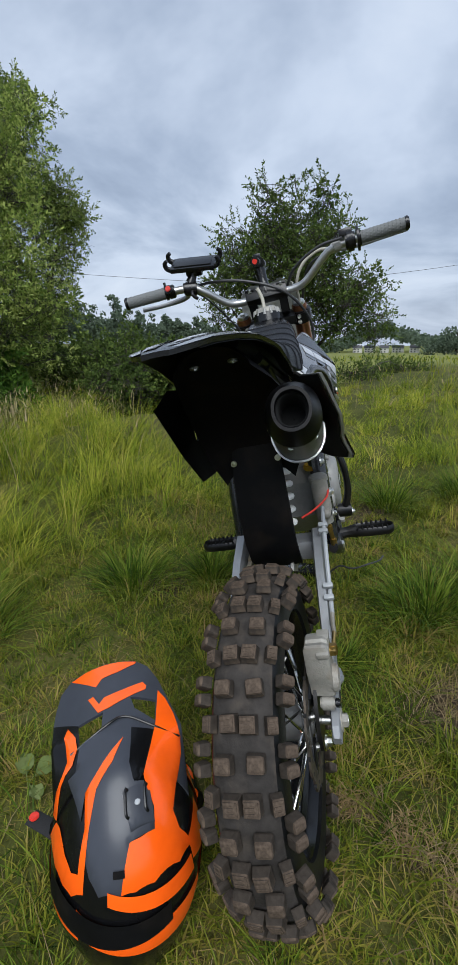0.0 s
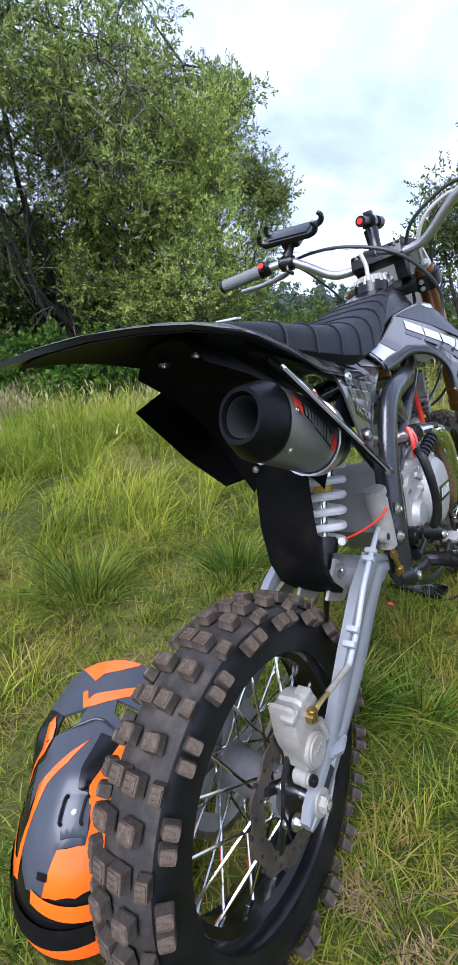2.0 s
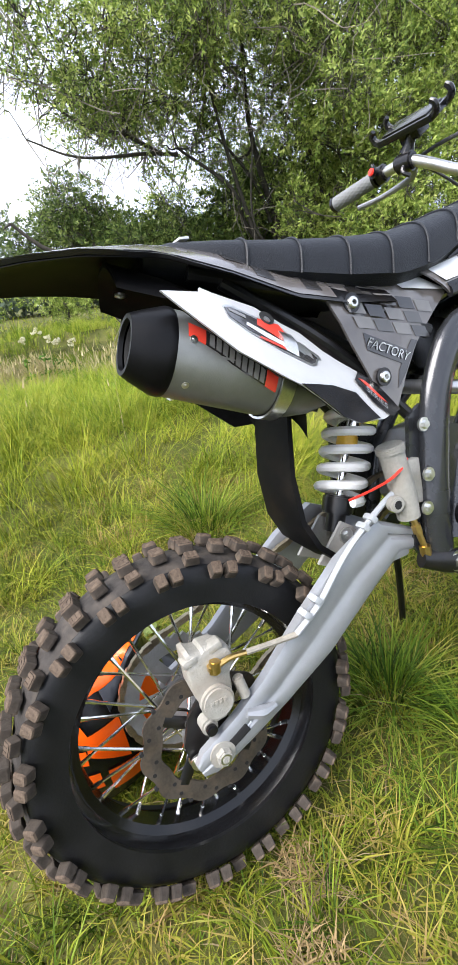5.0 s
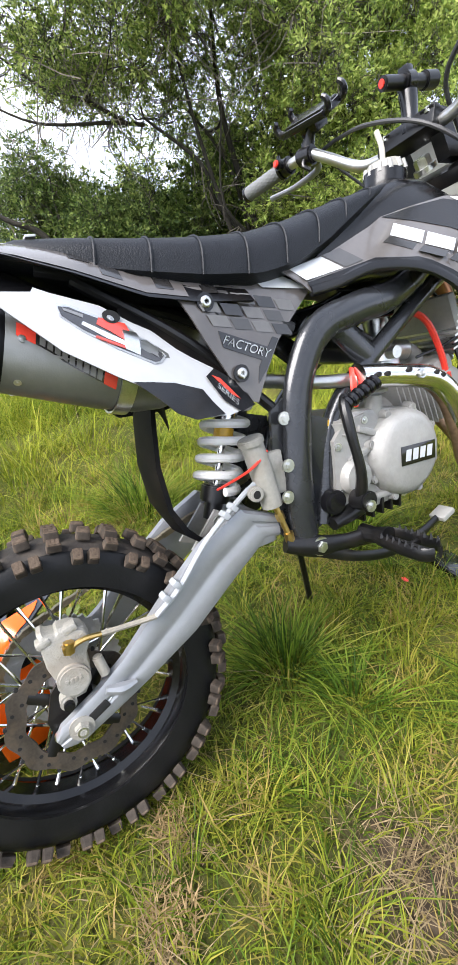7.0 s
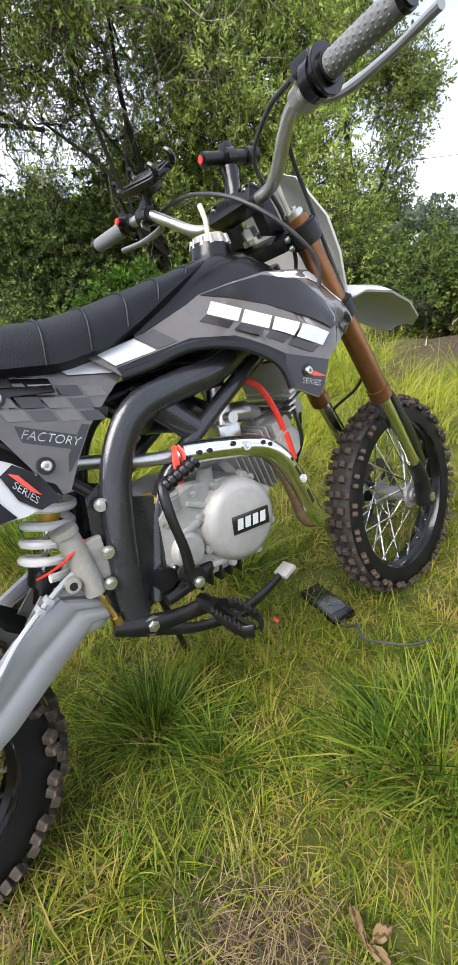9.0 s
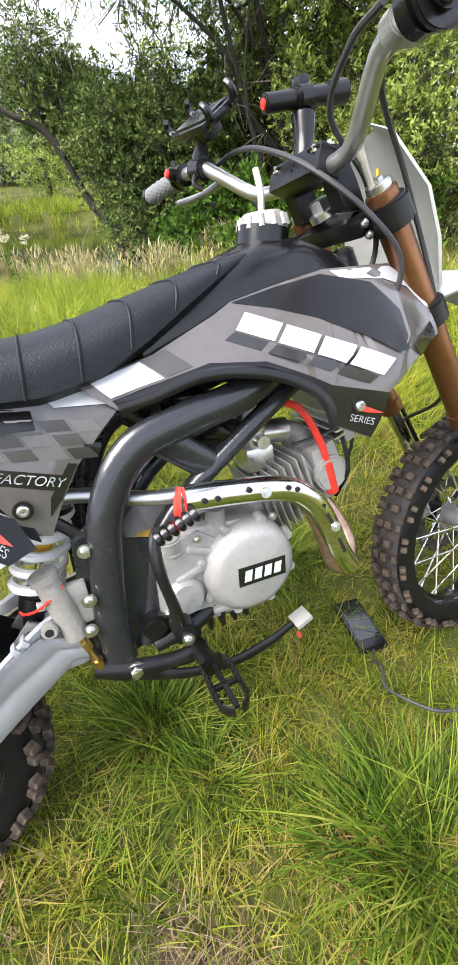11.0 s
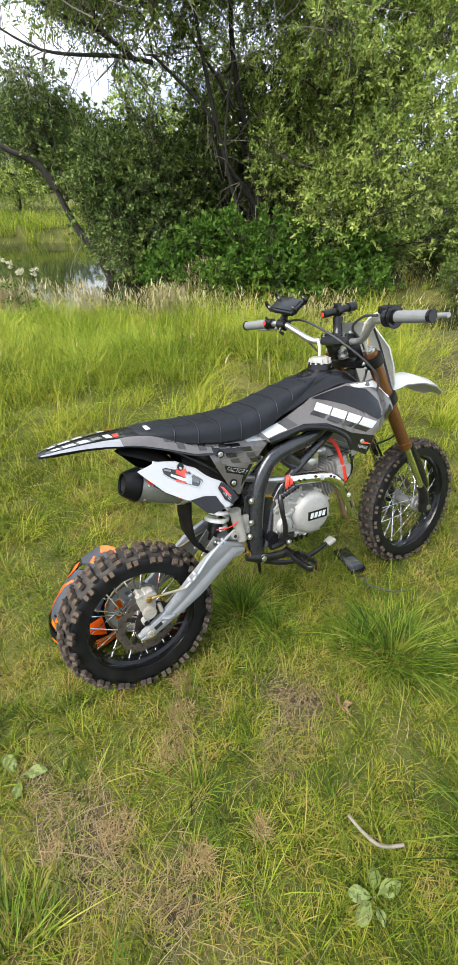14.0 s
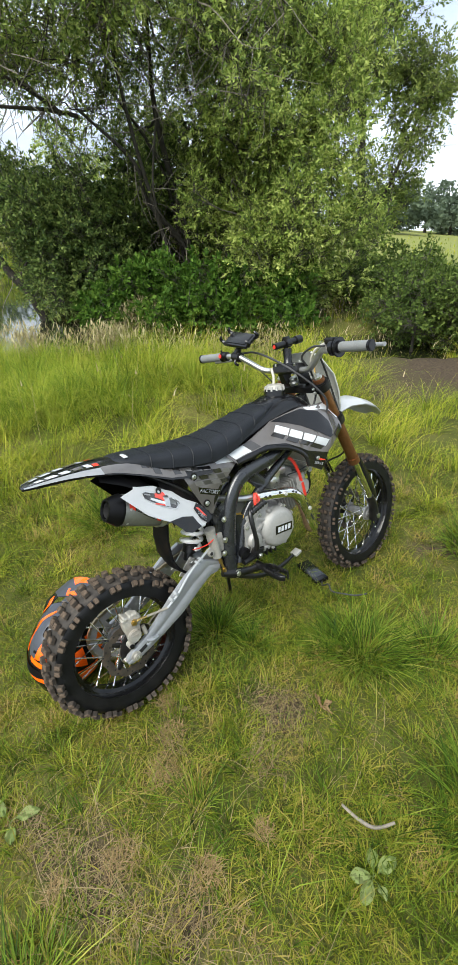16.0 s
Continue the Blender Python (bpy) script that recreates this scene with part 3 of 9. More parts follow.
# ---------------------------------------------------------------- grass
def blades(name, x, y, h, w, lean, mat, parent=None, base_z=None, seg=2, curl=0.6, facing=None, label=""):
    """One mesh of grass blades rooted at x, y: each a bent tapering strip. lean: how far the tip leans, as a share of h."""
    n = len(x)
    z = ground_height(x, y) - 0.004 if base_z is None else base_z
    a = rng.uniform(0, 2 * np.pi, n) if facing is None else facing
    d = np.stack([np.cos(a), np.sin(a)], 1)
    s = np.stack([-np.sin(a), np.cos(a)], 1)
    twist = rng.normal(0, 0.5, n)
    s = np.stack([np.cos(a + np.pi / 2 + twist), np.sin(a + np.pi / 2 + twist)], 1)
    rows = seg + 1
    verts = np.zeros((n, 2 * seg + 1, 3))
    for i in range(rows):
        t = i / seg
        out = lean * h * (t ** (1 + curl))
        up = h * (t - 0.35 * np.clip(lean, 0, 2) * t ** 2.2 * 0.9)
        px, py = x + d[:, 0] * out, y + d[:, 1] * out
        pz = z + np.maximum(up, 0.004 * t)
        if i < seg:
            ww = w * (1 - 0.75 * t)
            verts[:, 2 * i, 0], verts[:, 2 * i, 1], verts[:, 2 * i, 2] = px - s[:, 0] * ww / 2, py - s[:, 1] * ww / 2, pz
            verts[:, 2 * i + 1, 0], verts[:, 2 * i + 1, 1], verts[:, 2 * i + 1, 2] = px + s[:, 0] * ww / 2, py + s[:, 1] * ww / 2, pz
        else:
            verts[:, 2 * i, 0], verts[:, 2 * i, 1], verts[:, 2 * i, 2] = px, py, pz
    base = (np.arange(n) * (2 * seg + 1))[:, None]
    flat, sizes = [], []
    per = []
    for i in range(seg - 1):
        per += [2 * i, 2 * i + 1, 2 * i + 3, 2 * i + 2]
    per += [2 * seg - 2, 2 * seg - 1, 2 * seg]
    flat = (base + np.array(per)[None]).ravel()
    sizes = np.tile([4] * (seg - 1) + [3], n)
    return quick_mesh(name, verts.reshape(-1, 3), flat, sizes, mat, parent, label)


def scatter(n, x0, x1, y0, y1, keep):
    x, y = rng.uniform(x0, x1, n), rng.uniform(y0, y1, n)
    k = rng.uniform(0, 1, n) < keep(x, y)
    return x[k], y[k]


def meadow_height(x, y):
    """How tall the sward is: grazed short round the bike, longer away to the stream and ahead."""
    d = np.hypot((x - 0.25) / 1.15, (y - 0.1) / 1.25)
    tall = smooth01((d - 0.95) / 1.3)
    left = smooth01((-x - 0.35) / 1.2)
    right = smooth01((x - 0.3) / 1.0) * smooth01((y - 1.0) / 1.2)
    low = 1 - 0.6 * smooth01((-x - 4.2) / 1.2) * smooth01((3.2 - y) / 1.2)
    return 0.045 + 0.06 * tall * low + 0.21 * tall * low * np.maximum(left, 0.55 * right) + 0.02 * wavy(x, y, 6.0, 2.0) * (0.4 + tall)


def turf(x, y):
    m = soil_mask(x, y)
    return np.clip(1.12 - 0.82 * m - 0.5 * smooth01((np.hypot(x, y) - 3) / 1.5) * m, 0, 1) * (stream_distance(x, y) > 0.8)


def clumped(n, x0, x1, y0, y1, keep, per, spread):
    """Blade roots gathered in clumps, with the way from the clump's middle to each root."""
    cx, cy = scatter(n, x0, x1, y0, y1, keep)
    k = rng.integers(per[0], per[1], len(cx))
    f = rng.lognormal(0, 0.36, len(cx))
    x, y, f = np.repeat(cx, k), np.repeat(cy, k), np.repeat(f, k)
    a, q = rng.uniform(0, 2 * np.pi, len(x)), rng.uniform(0, 1, len(x)) ** 0.6
    return x + spread * q * np.cos(a), y + spread * q * np.sin(a), a, q, f


xs, ys = scatter(160000, -2.3, 2.2, -1.4, 3.0, lambda x, y: turf(x, y) * np.exp(-(np.hypot(x - 0.35, y - 0.1) / 1.5) ** 2) * 1.2)
patch = 1 + 0.5 * wavy(xs, ys, 9.0, 1.3) * wavy(xs, ys, 3.7, 0.4)
hh = np.clip(meadow_height(xs, ys), 0.028, 0.085) * rng.lognormal(-0.45, 0.38, len(xs)) * patch
short_grass = blades("short_grass", xs, ys, hh, rng.uniform(0.0020, 0.0042, len(xs)), rng.uniform(0.1, 2.1, len(xs)), M["grass"], seg=2)
tagged(short_grass, "short trampled yellow-green meadow grass under the bike", "grass", kind="stuff")

# the turf grows in small tufts, with dark gaps between them
xs, ys, aa, qq, ff = clumped(9500, -2.2, 2.2, -1.4, 3.0, lambda x, y: turf(x, y) * np.exp(-(np.hypot(x - 0.35, y - 0.1) / 1.5) ** 2) * 1.2, (16, 34), 0.030)
hh = np.clip(meadow_height(xs, ys), 0.030, 0.090) * np.clip(ff, 0.5, 2.0) * rng.lognormal(-0.22, 0.28, len(xs))
turf_tufts = blades("turf_grass", xs, ys, hh, rng.uniform(0.0022, 0.0046, len(xs)), np.clip(0.2 + 1.2 * qq + rng.normal(0, 0.3, len(xs)), 0.02, 2.0), M["grass"], seg=2, facing=aa + rng.normal(0, 0.5, len(xs)))
tagged(turf_tufts, "tufted yellow-green turf with dark gaps between the tufts", "grass", kind="stuff")

xs, ys, aa, qq, ff = clumped(2900, -2.2, 2.2, -1.4, 3.0, lambda x, y: turf(x, y) * (0.55 + 0.5 * wavy(x, y, 4.7, 3.3)) * np.exp(-(np.hypot(x - 0.35, y - 0.2) / 1.6) ** 2), (14, 34), 0.040)
coarse = blades("coarse_grass", xs, ys, np.clip(meadow_height(xs, ys) * 1.1, 0.045, 0.13) * ff * rng.lognormal(-0.15, 0.3, len(xs)), rng.uniform(0.0022, 0.0042, len(xs)), 0.3 + 1.1 * qq + rng.normal(0, 0.25, len(xs)), M["tuft"], seg=3, facing=aa + rng.normal(0, 0.4, len(xs)))
tagged(coarse, "small clumps of broader grass blades in the turf", "grass", kind="stuff")

xs, ys = scatter(34000, -1.6, 2.0, -1.4, 2.4, lambda x, y: np.clip(0.16 + 0.22 * wavy(x, y, 5.3, 6.0) + 0.7 * soil_mask(x, y), 0, 1) * np.exp(-(np.hypot(x - 0.3, y - 0.1) / 1.4) ** 2))
for cx, cy, sx, sy in ((0.34, 0.37, 0.12, 0.09), (0.21, 0.02, 0.05, 0.03), (0.10, 0.08, 0.045, 0.03), (0.42, -0.32, 0.15, 0.09), (0.22, -0.42, 0.11, 0.05), (0.62, -0.18, 0.09, 0.06), (0.95, -0.1, 0.16, 0.08), (0.45, 0.22, 0.07, 0.05)):
    k = int(26000 * sx * sy) + 50
    xs, ys = np.r_[xs, cx + sx * 0.6 * rng.normal(0, 1, k)], np.r_[ys, cy + sy * 0.6 * rng.normal(0, 1, k)]
straw = blades("straw", xs, ys, np.where(rng.uniform(0, 1, len(xs)) < 0.035, rng.uniform(0.08, 0.16, len(xs)), rng.uniform(0.015, 0.05, len(xs))), rng.uniform(0.0012, 0.0026, len(xs)), rng.uniform(1.3, 2.4, len(xs)), M["straw"], seg=2, base_z=ground_height(xs, ys) + 0.006)
tagged(straw, "dry dead straw lying over the worn turf", "straw", kind="stuff")

xs, ys, aa, qq, ff = clumped(4300, -7.5, 5.5, -3.5, 9.0, lambda x, y: turf(x, y) * smooth01((np.hypot((x - 0.3) / 1.1, (y - 0.15) / 1.2) - 0.9) / 0.8) * np.exp(-(np.hypot(x, y) / 6.5) ** 2) * 1.5 * (0.75 + 0.3 * wavy(x, y, 2.4, 5.0)), (30, 60), 0.085)
sway = 1.1 * wavy(xs, ys, 1.3, 2.0) + 0.4
hh = meadow_height(xs, ys) * 1.02 * ff * rng.lognormal(-0.05, 0.28, len(xs)) * (1 + 0.25 * wavy(xs, ys, 1.7, 8.0)) * (1 + 0.38 * wavy(xs, ys, 5.1, 3.0))
long_grass = blades("long_grass", xs, ys, np.clip(hh, 0.05, 0.7), rng.uniform(0.0022, 0.0046, len(xs)) * (1 + 0.08 * np.hypot(xs, ys)), np.clip(0.30 + 1.15 * qq + rng.normal(0, 0.30, len(xs)), 0.02, 1.9), M["tall"], seg=3, facing=np.where(rng.uniform(0, 1, len(xs)) < 0.45, sway * 2.0, aa) + rng.normal(0, 0.5, len(xs)))
tagged(long_grass, "long pale green meadow grass towards the stream bank", "grass", kind="stuff")

xs, ys, aa, qq, ff = clumped(1100, -6.2, -2.3, -0.6, 3.4, lambda x, y: turf(x, y) * smooth01((-x - 2.5 - 0.3 * wavy(x, y, 2.2, 1.0)) / 0.5) * smooth01((3.2 - y) / 0.9), (34, 56), 0.09)
lush = blades("lush_grass", xs, ys, rng.uniform(0.16, 0.36, len(xs)) * np.clip(ff, 0.5, 1.7) * (1 + 0.42 * wavy(xs, ys, 4.6, 1.0)), rng.uniform(0.0032, 0.0066, len(xs)), np.clip(0.30 + 1.15 * qq + rng.normal(0, 0.30, len(xs)), 0.02, 1.8), M["lush"], seg=3, facing=aa + rng.normal(0, 0.5, len(xs)))
tagged(lush, "deep lush green grass mounding up to the stream bank", "grass", kind="stuff")

xs, ys = scatter(11000, -9, 3.5, -3.5, 8.5, lambda x, y: turf(x, y) * smooth01((np.hypot(x - 0.3, y - 0.1) - 1.7) / 1.2) * (0.05 + smooth01((2.3 - stream_distance(x, y)) / 1.0)))
seedy = blades("seed_stalks", xs, ys, rng.uniform(0.3, 0.6, len(xs)), rng.uniform(0.003, 0.005, len(xs)), rng.uniform(0.05, 0.35, len(xs)), M["seed"], seg=3)
tagged(seedy, "tall straw-coloured flowering grass stalks on the bank", "grass", kind="stuff")
k = rng.uniform(0, 1, len(xs)) < 0.9
hx, hy = xs[k], ys[k]
n = len(hx)
heads = blades("seed_heads", hx + rng.normal(0, 0.02, n), hy + rng.normal(0, 0.02, n), rng.uniform(0.05, 0.11, n), rng.uniform(0.008, 0.017, n), rng.uniform(0.2, 1.0, n), M["seed"],
               base_z=ground_height(hx, hy) + rng.uniform(0.24, 0.48, n), seg=2)
tagged(heads, "feathery buff seed heads of meadow grass", "grass", kind="stuff")

xs, ys = scatter(110000, -8.6, -3.2, -0.4, 4.2, lambda x, y: turf(x, y) * (x + 0.55 * y < 6) * smooth01((1.75 - stream_distance(x, y)) / 0.6) * (0.12 + 0.88 * smooth01(wavy(x, y, 2.1, 4.0) + 0.5)) * (0.18 + 0.82 * smooth01((-x - 3.9) / 0.9)))
bank_h = rng.uniform(0.28, 0.62, len(xs))
plumes = blades("bank_stalks", xs, ys, bank_h, rng.uniform(0.003, 0.005, len(xs)), rng.uniform(0.05, 0.5, len(xs)), M["seed"], seg=3)
tagged(plumes, "dense buff grass stalks along the stream bank", "grass", kind="stuff")
plumes = blades("bank_plumes", xs + rng.normal(0, 0.02, len(xs)), ys + rng.normal(0, 0.02, len(xs)), rng.uniform(0.06, 0.13, len(xs)), rng.uniform(0.010, 0.022, len(xs)), rng.uniform(0.2, 1.1, len(xs)), M["plume"], base_z=ground_height(xs, ys) + bank_h * 0.8, seg=2)
tagged(plumes, "pale feathery grass plumes along the stream bank", "grass", kind="stuff")

xs, ys = scatter(120000, -60, 45, -12, 75, lambda x, y: turf(x, y) * smooth01((np.hypot(x, y) - 4.5) / 3) * np.exp(-(np.hypot(x, y) / 30) ** 2) * 0.6)
rr = np.hypot(xs, ys)
far_grass = blades("field_grass", xs, ys, rng.uniform(0.10, 0.30, len(xs)) * (1 + 0.3 * wavy(xs, ys, 0.5, 4)), 0.006 + 0.0016 * rr * rng.uniform(0.6, 1.4, len(xs)), rng.uniform(0.1, 0.7, len(xs)), M["tall"], seg=2)
tagged(far_grass, "rough pasture grass stretching away across the field", "grass", kind="stuff")


xs, ys, aa, qq, ff = clumped(1800, -24, -10, -8, 8, lambda x, y: turf(x, y) * (0.3 + 0.7 * smooth01((3.5 - stream_distance(x, y)) / 2)), (26, 44), 0.16)
reeds = blades("bank_grass", xs, ys, rng.uniform(0.25, 0.55, len(xs)) * ff, rng.uniform(0.008, 0.016, len(xs)), 0.1 + 0.5 * qq, M["lush"], seg=3, facing=aa)
tagged(reeds, "lush bright green grass on the far bank of the stream", "grass", kind="stuff")


def grass_tuft(x, y, r, h, n, label="dense dark green tussock of coarse grass"):
    ob = thing("grass_tuft", label, "grass tuft", pose(x, y, float(ground_height(x, y))), "tussocks in the turf")
    a, q = rng.uniform(0, 2 * np.pi, n), r * 0.45 * np.sqrt(rng.uniform(0, 1, n))
    px, py = q * np.cos(a), q * np.sin(a)
    hh_ = h * rng.lognormal(-0.1, 0.38, n) * (1 - 0.35 * q / (r * 0.45))
    clump = blades("blade_clump", px, py, hh_, rng.uniform(0.0026, 0.0056, n), np.clip(0.25 + 1.2 * q / (r * 0.45) + rng.normal(0, 0.25, n), 0.05, 1.9), M["tuft"], ob,
           base_z=np.full(n, -0.004), seg=4, facing=a + rng.normal(0, 0.5, n))
    tagged(clump, kind="stuff")
    return ob


for x, y, r, h, n in ((0.38, 0.82, 0.30, 0.165, 720), (0.30, 0.72, 0.2, 0.12, 300), (-0.09, 0.44, 0.20, 0.135, 520), (0.06, 0.50, 0.15, 0.10, 220), (0.56, 1.02, 0.2, 0.16, 300), (-0.72, 0.86, 0.26, 0.2, 420), (-1.15, 0.45, 0.3, 0.24, 460), (0.98, 0.62, 0.34, 0.19, 430), (0.82, -0.42, 0.25, 0.12, 300), (0.1, -0.62, 0.2, 0.1, 220),
                      (-0.42, 0.95, 0.2, 0.18, 320), (0.34, 1.75, 0.25, 0.2, 400), (0.75, 1.9, 0.3, 0.24, 460), (1.25, 0.75, 0.28, 0.17, 380), (1.0, 1.2, 0.25, 0.2, 420), (0.52, -0.55, 0.2, 0.12, 260), (1.3, 0.3, 0.3, 0.16, 400)):
    grass_tuft(x, y, r, h, n)


# ---------------------------------------------------------------- trees and shrubs
def leaf_cloud(name, centres, radii, n, size, mat, parent, squash=0.8, slim=0.42, label="", droop=0.2):
    """n small folded leaves gathered round the given clump centres."""
    c = np.asarray(centres, float)
    r = np.asarray(radii, float)
    pick = rng.choice(len(c), n, p=r ** 2 / (r ** 2).sum())
    g = rng.normal(0, 1, (n, 3))
    g /= np.linalg.norm(g, axis=1)[:, None] + 1e-9
    p = c[pick] + g * (r[pick] * rng.uniform(0.15, 1, n) ** 0.6)[:, None] * np.array([1, 1, squash])
    d = g * 0.7 + rng.normal(0, 0.7, (n, 3)) - np.array([0, 0, droop])
    d /= np.linalg.norm(d, axis=1)[:, None]
    s = np.cross(d, rng.normal(0, 1, (n, 3)))
    s /= np.linalg.norm(s, axis=1)[:, None]
    nn = np.cross(d, s)
    ln_ = size * rng.uniform(0.6, 1.35, n)
    l, w = ln_[:, None], (ln_ * slim * rng.uniform(0.8, 1.2, n))[:, None]
    v = np.stack([p - d * l / 2, p + s * w / 2 + nn * w * 0.18 - d * l * 0.05, p + d * l / 2, p - s * w / 2 + nn * w * 0.18 - d * l * 0.05], 1)
    base = (np.arange(n) * 4)[:, None]
    flat = (base + np.array([[0, 1, 2, 0, 2, 3]])).ravel()
    return quick_mesh(name, v.reshape(-1, 3), flat, np.full(2 * n, 3), mat, parent, label, smooth=False)


def leaf_sprays(name, centres, radii, n, size, mat, parent, squash=0.8, slim=0.42, per=13, length=0.26, rise=0.25):
    """Leafy twig ends: n leaves set spirally along short twigs that point out of the given clumps, and the twigs themselves."""
    c, r = np.asarray(centres, float), np.asarray(radii, float)
    k = max(1, n // per)
    pick = rng.choice(len(c), k, p=r ** 2 / (r ** 2).sum())
    g = rng.normal(0, 1, (k, 3))
    g /= np.linalg.norm(g, axis=1)[:, None] + 1e-9
    p = c[pick] + g * (r[pick] * rng.uniform(0.1, 1, k) ** 0.55)[:, None] * np.array([1, 1, squash])
    p[:, 2] = np.maximum(p[:, 2], 0.03)
    d = g + rng.normal(0, 0.6, (k, 3)) + np.array([0, 0, rise])
    d /= np.linalg.norm(d, axis=1)[:, None]
    L = length * rng.uniform(0.5, 1.35, k)
    e1 = np.cross(d, rng.normal(0, 1, (k, 3)))
    e1 /= np.linalg.norm(e1, axis=1)[:, None]
    e2 = np.cross(d, e1)
    i = np.repeat(np.arange(k), per)
    t = np.tile((np.arange(per) + 0.5) / per, k) ** 0.8
    a = np.tile(np.arange(per) * 2.4, k) + rng.normal(0, 0.3, k * per)
    q = p[i] + d[i] * (L[i] * t)[:, None]
    out = e1[i] * np.cos(a)[:, None] + e2[i] * np.sin(a)[:, None]
    u = out * (1.15 - 0.5 * t)[:, None] + d[i] * (0.35 + 0.75 * t)[:, None] + rng.normal(0, 0.22, (k * per, 3))
    u /= np.linalg.norm(u, axis=1)[:, None]
    s = np.cross(u, out + rng.normal(0, 0.5, (k * per, 3)))
    s /= np.linalg.norm(s, axis=1)[:, None] + 1e-9
    nn = np.cross(u, s)
    l = (size * rng.uniform(0.6, 1.3, k * per))[:, None]
    w = l * slim * rng.uniform(0.8, 1.2, (k * per, 1))
    v = np.stack([q, q + u * l * 0.45 + s * w / 2 + nn * w * 0.2, q + u * l, q + u * l * 0.45 - s * w / 2 + nn * w * 0.2], 1)
    base = (np.arange(k * per) * 4)[:, None]
    ob = quick_mesh(name, v.reshape(-1, 3), (base + np.array([[0, 1, 2, 0, 2, 3]])).ravel(), np.full(2 * k * per, 3), mat, parent, smooth=False)
    w0 = 0.0042 * rng.uniform(0.7, 1.4, (k, 1))
    back = p - d * (L * 0.9)[:, None]
    tv = np.stack([back + e1 * w0, back - e1 * w0 * 0.5 + e2 * w0 * 0.87, back - e1 * w0 * 0.5 - e2 * w0 * 0.87, p + d * L[:, None]], 1)
    tw = quick_mesh("twig_mass", tv.reshape(-1, 3), ((np.arange(k) * 4)[:, None] + np.array([[0, 1, 3, 1, 2, 3, 2, 0, 3]])).ravel(), np.full(3 * k, 3), M["bark"], parent)
    tagged(tw, kind="stuff")
    return ob


def add_limb(bm, a, b, r0, r1, wob, seg=6, n=7, sag=0.0):
    a, b = np.array(a, float), np.array(b, float)
    L = np.linalg.norm(b - a)
    pts = [a + (b - a) * t + rng.normal(0, wob * L, 3) * math.sin(math.pi * t) + np.array([0, 0, -sag * L * math.sin(math.pi * t)]) for t in (0, 0.33, 0.66, 1)]
    add_tube(bm, pts, [r0, (r0 + r1) * 0.5, r1], n=n, seg=seg)
    return pts


def clumps_in(ellipsoids, n, shell=0.45):
    """Clump centres inside a set of ellipsoids (cx, cy, cz, rx, ry, rz), mostly towards the outside."""
    e = np.array(ellipsoids, float)
    vol = e[:, 3] * e[:, 4] * e[:, 5]
    k = rng.choice(len(e), n, p=vol / vol.sum())
    g = rng.normal(0, 1, (n, 3))
    g /= np.linalg.norm(g, axis=1)[:, None]
    t = shell + (1 - shell) * rng.uniform(0, 1, n) ** 0.7
    return e[k, :3] + g * t[:, None] * e[k, 3:]


def tree(name, label, base, ellipsoids, n_clump, clump_r, n_leaf, leaf, mat, trunks, limb_r=0.05, slim=0.42, shell=0.45, squash=0.8, bare=0, category="tree", droop=0.2, lim=60, spray=0.0, gaps=()):
    """trunks: (foot, top, radius) in world metres; limbs run from them to the clumps of leaves."""
    z0 = float(ground_height(base[0], base[1]))
    ob = thing(name, label, category, pose(base[0], base[1], z0))
    o = np.array([base[0], base[1], z0])
    c = clumps_in(ellipsoids, n_clump, shell) - o
    for gx_, gy_, gz_, gr in gaps:
        c = c[np.linalg.norm(c + o - np.array([gx_, gy_, gz_]), axis=1) > gr]
    n_clump = len(c)
    c[:, 2] = np.maximum(c[:, 2], 0.12)
    r = clump_r * rng.uniform(0.55, 1.3, n_clump)
    bm = bmesh.new()
    nodes = []
    for foot, top, tr in trunks:
        f, t = np.array(foot) - o, np.array(top) - o
        if foot[2] < 0.3:
            f[2] = min(f[2], -0.05)
        pts = add_limb(bm, f, t, tr, tr * 0.35, 0.05, seg=10, n=14)
        nodes += [(p, tr * (1 - 0.6 * i / 3)) for i, p in enumerate(pts) if i]
        nodes += [((pts[1] + pts[2]) / 2, tr * 0.65)]
    for i in rng.permutation(n_clump)[:lim]:
        best = min(nodes, key=lambda q: np.linalg.norm(q[0] - c[i]) + 0.6 * max(0, q[0][2] - c[i][2]) + rng.uniform(0, 0.5))
        pts = add_limb(bm, best[0], c[i], min(limb_r, best[1] * 0.7), 0.008, 0.09, seg=5, n=8)
        nodes.append((pts[2], limb_r * 0.4))
    part("trunk", bm, M["bark"], ob)
    if bare:
        bm = bmesh.new()
        for i in range(bare):
            q = nodes[rng.integers(len(nodes))][0]
            e = q + np.array([rng.normal(0, 0.55), rng.normal(0, 0.55), rng.normal(-0.5, 0.5)])
            e[2] = max(e[2], 0.1)
            add_limb(bm, q, e, 0.012, 0.003, 0.12, seg=4, n=7)
        tagged(part("dead_twig_mass", bm, M["twig"], ob, "bare grey hanging twigs"), kind="stuff")
    if spray:
        leaf_sprays("crown", c, r, n_leaf, leaf, mat, ob, squash, slim, length=spray, rise=0.3 - droop)
    else:
        leaf_cloud("crown", c, r, n_leaf, leaf, mat, ob, squash, slim, droop=droop)
    return ob


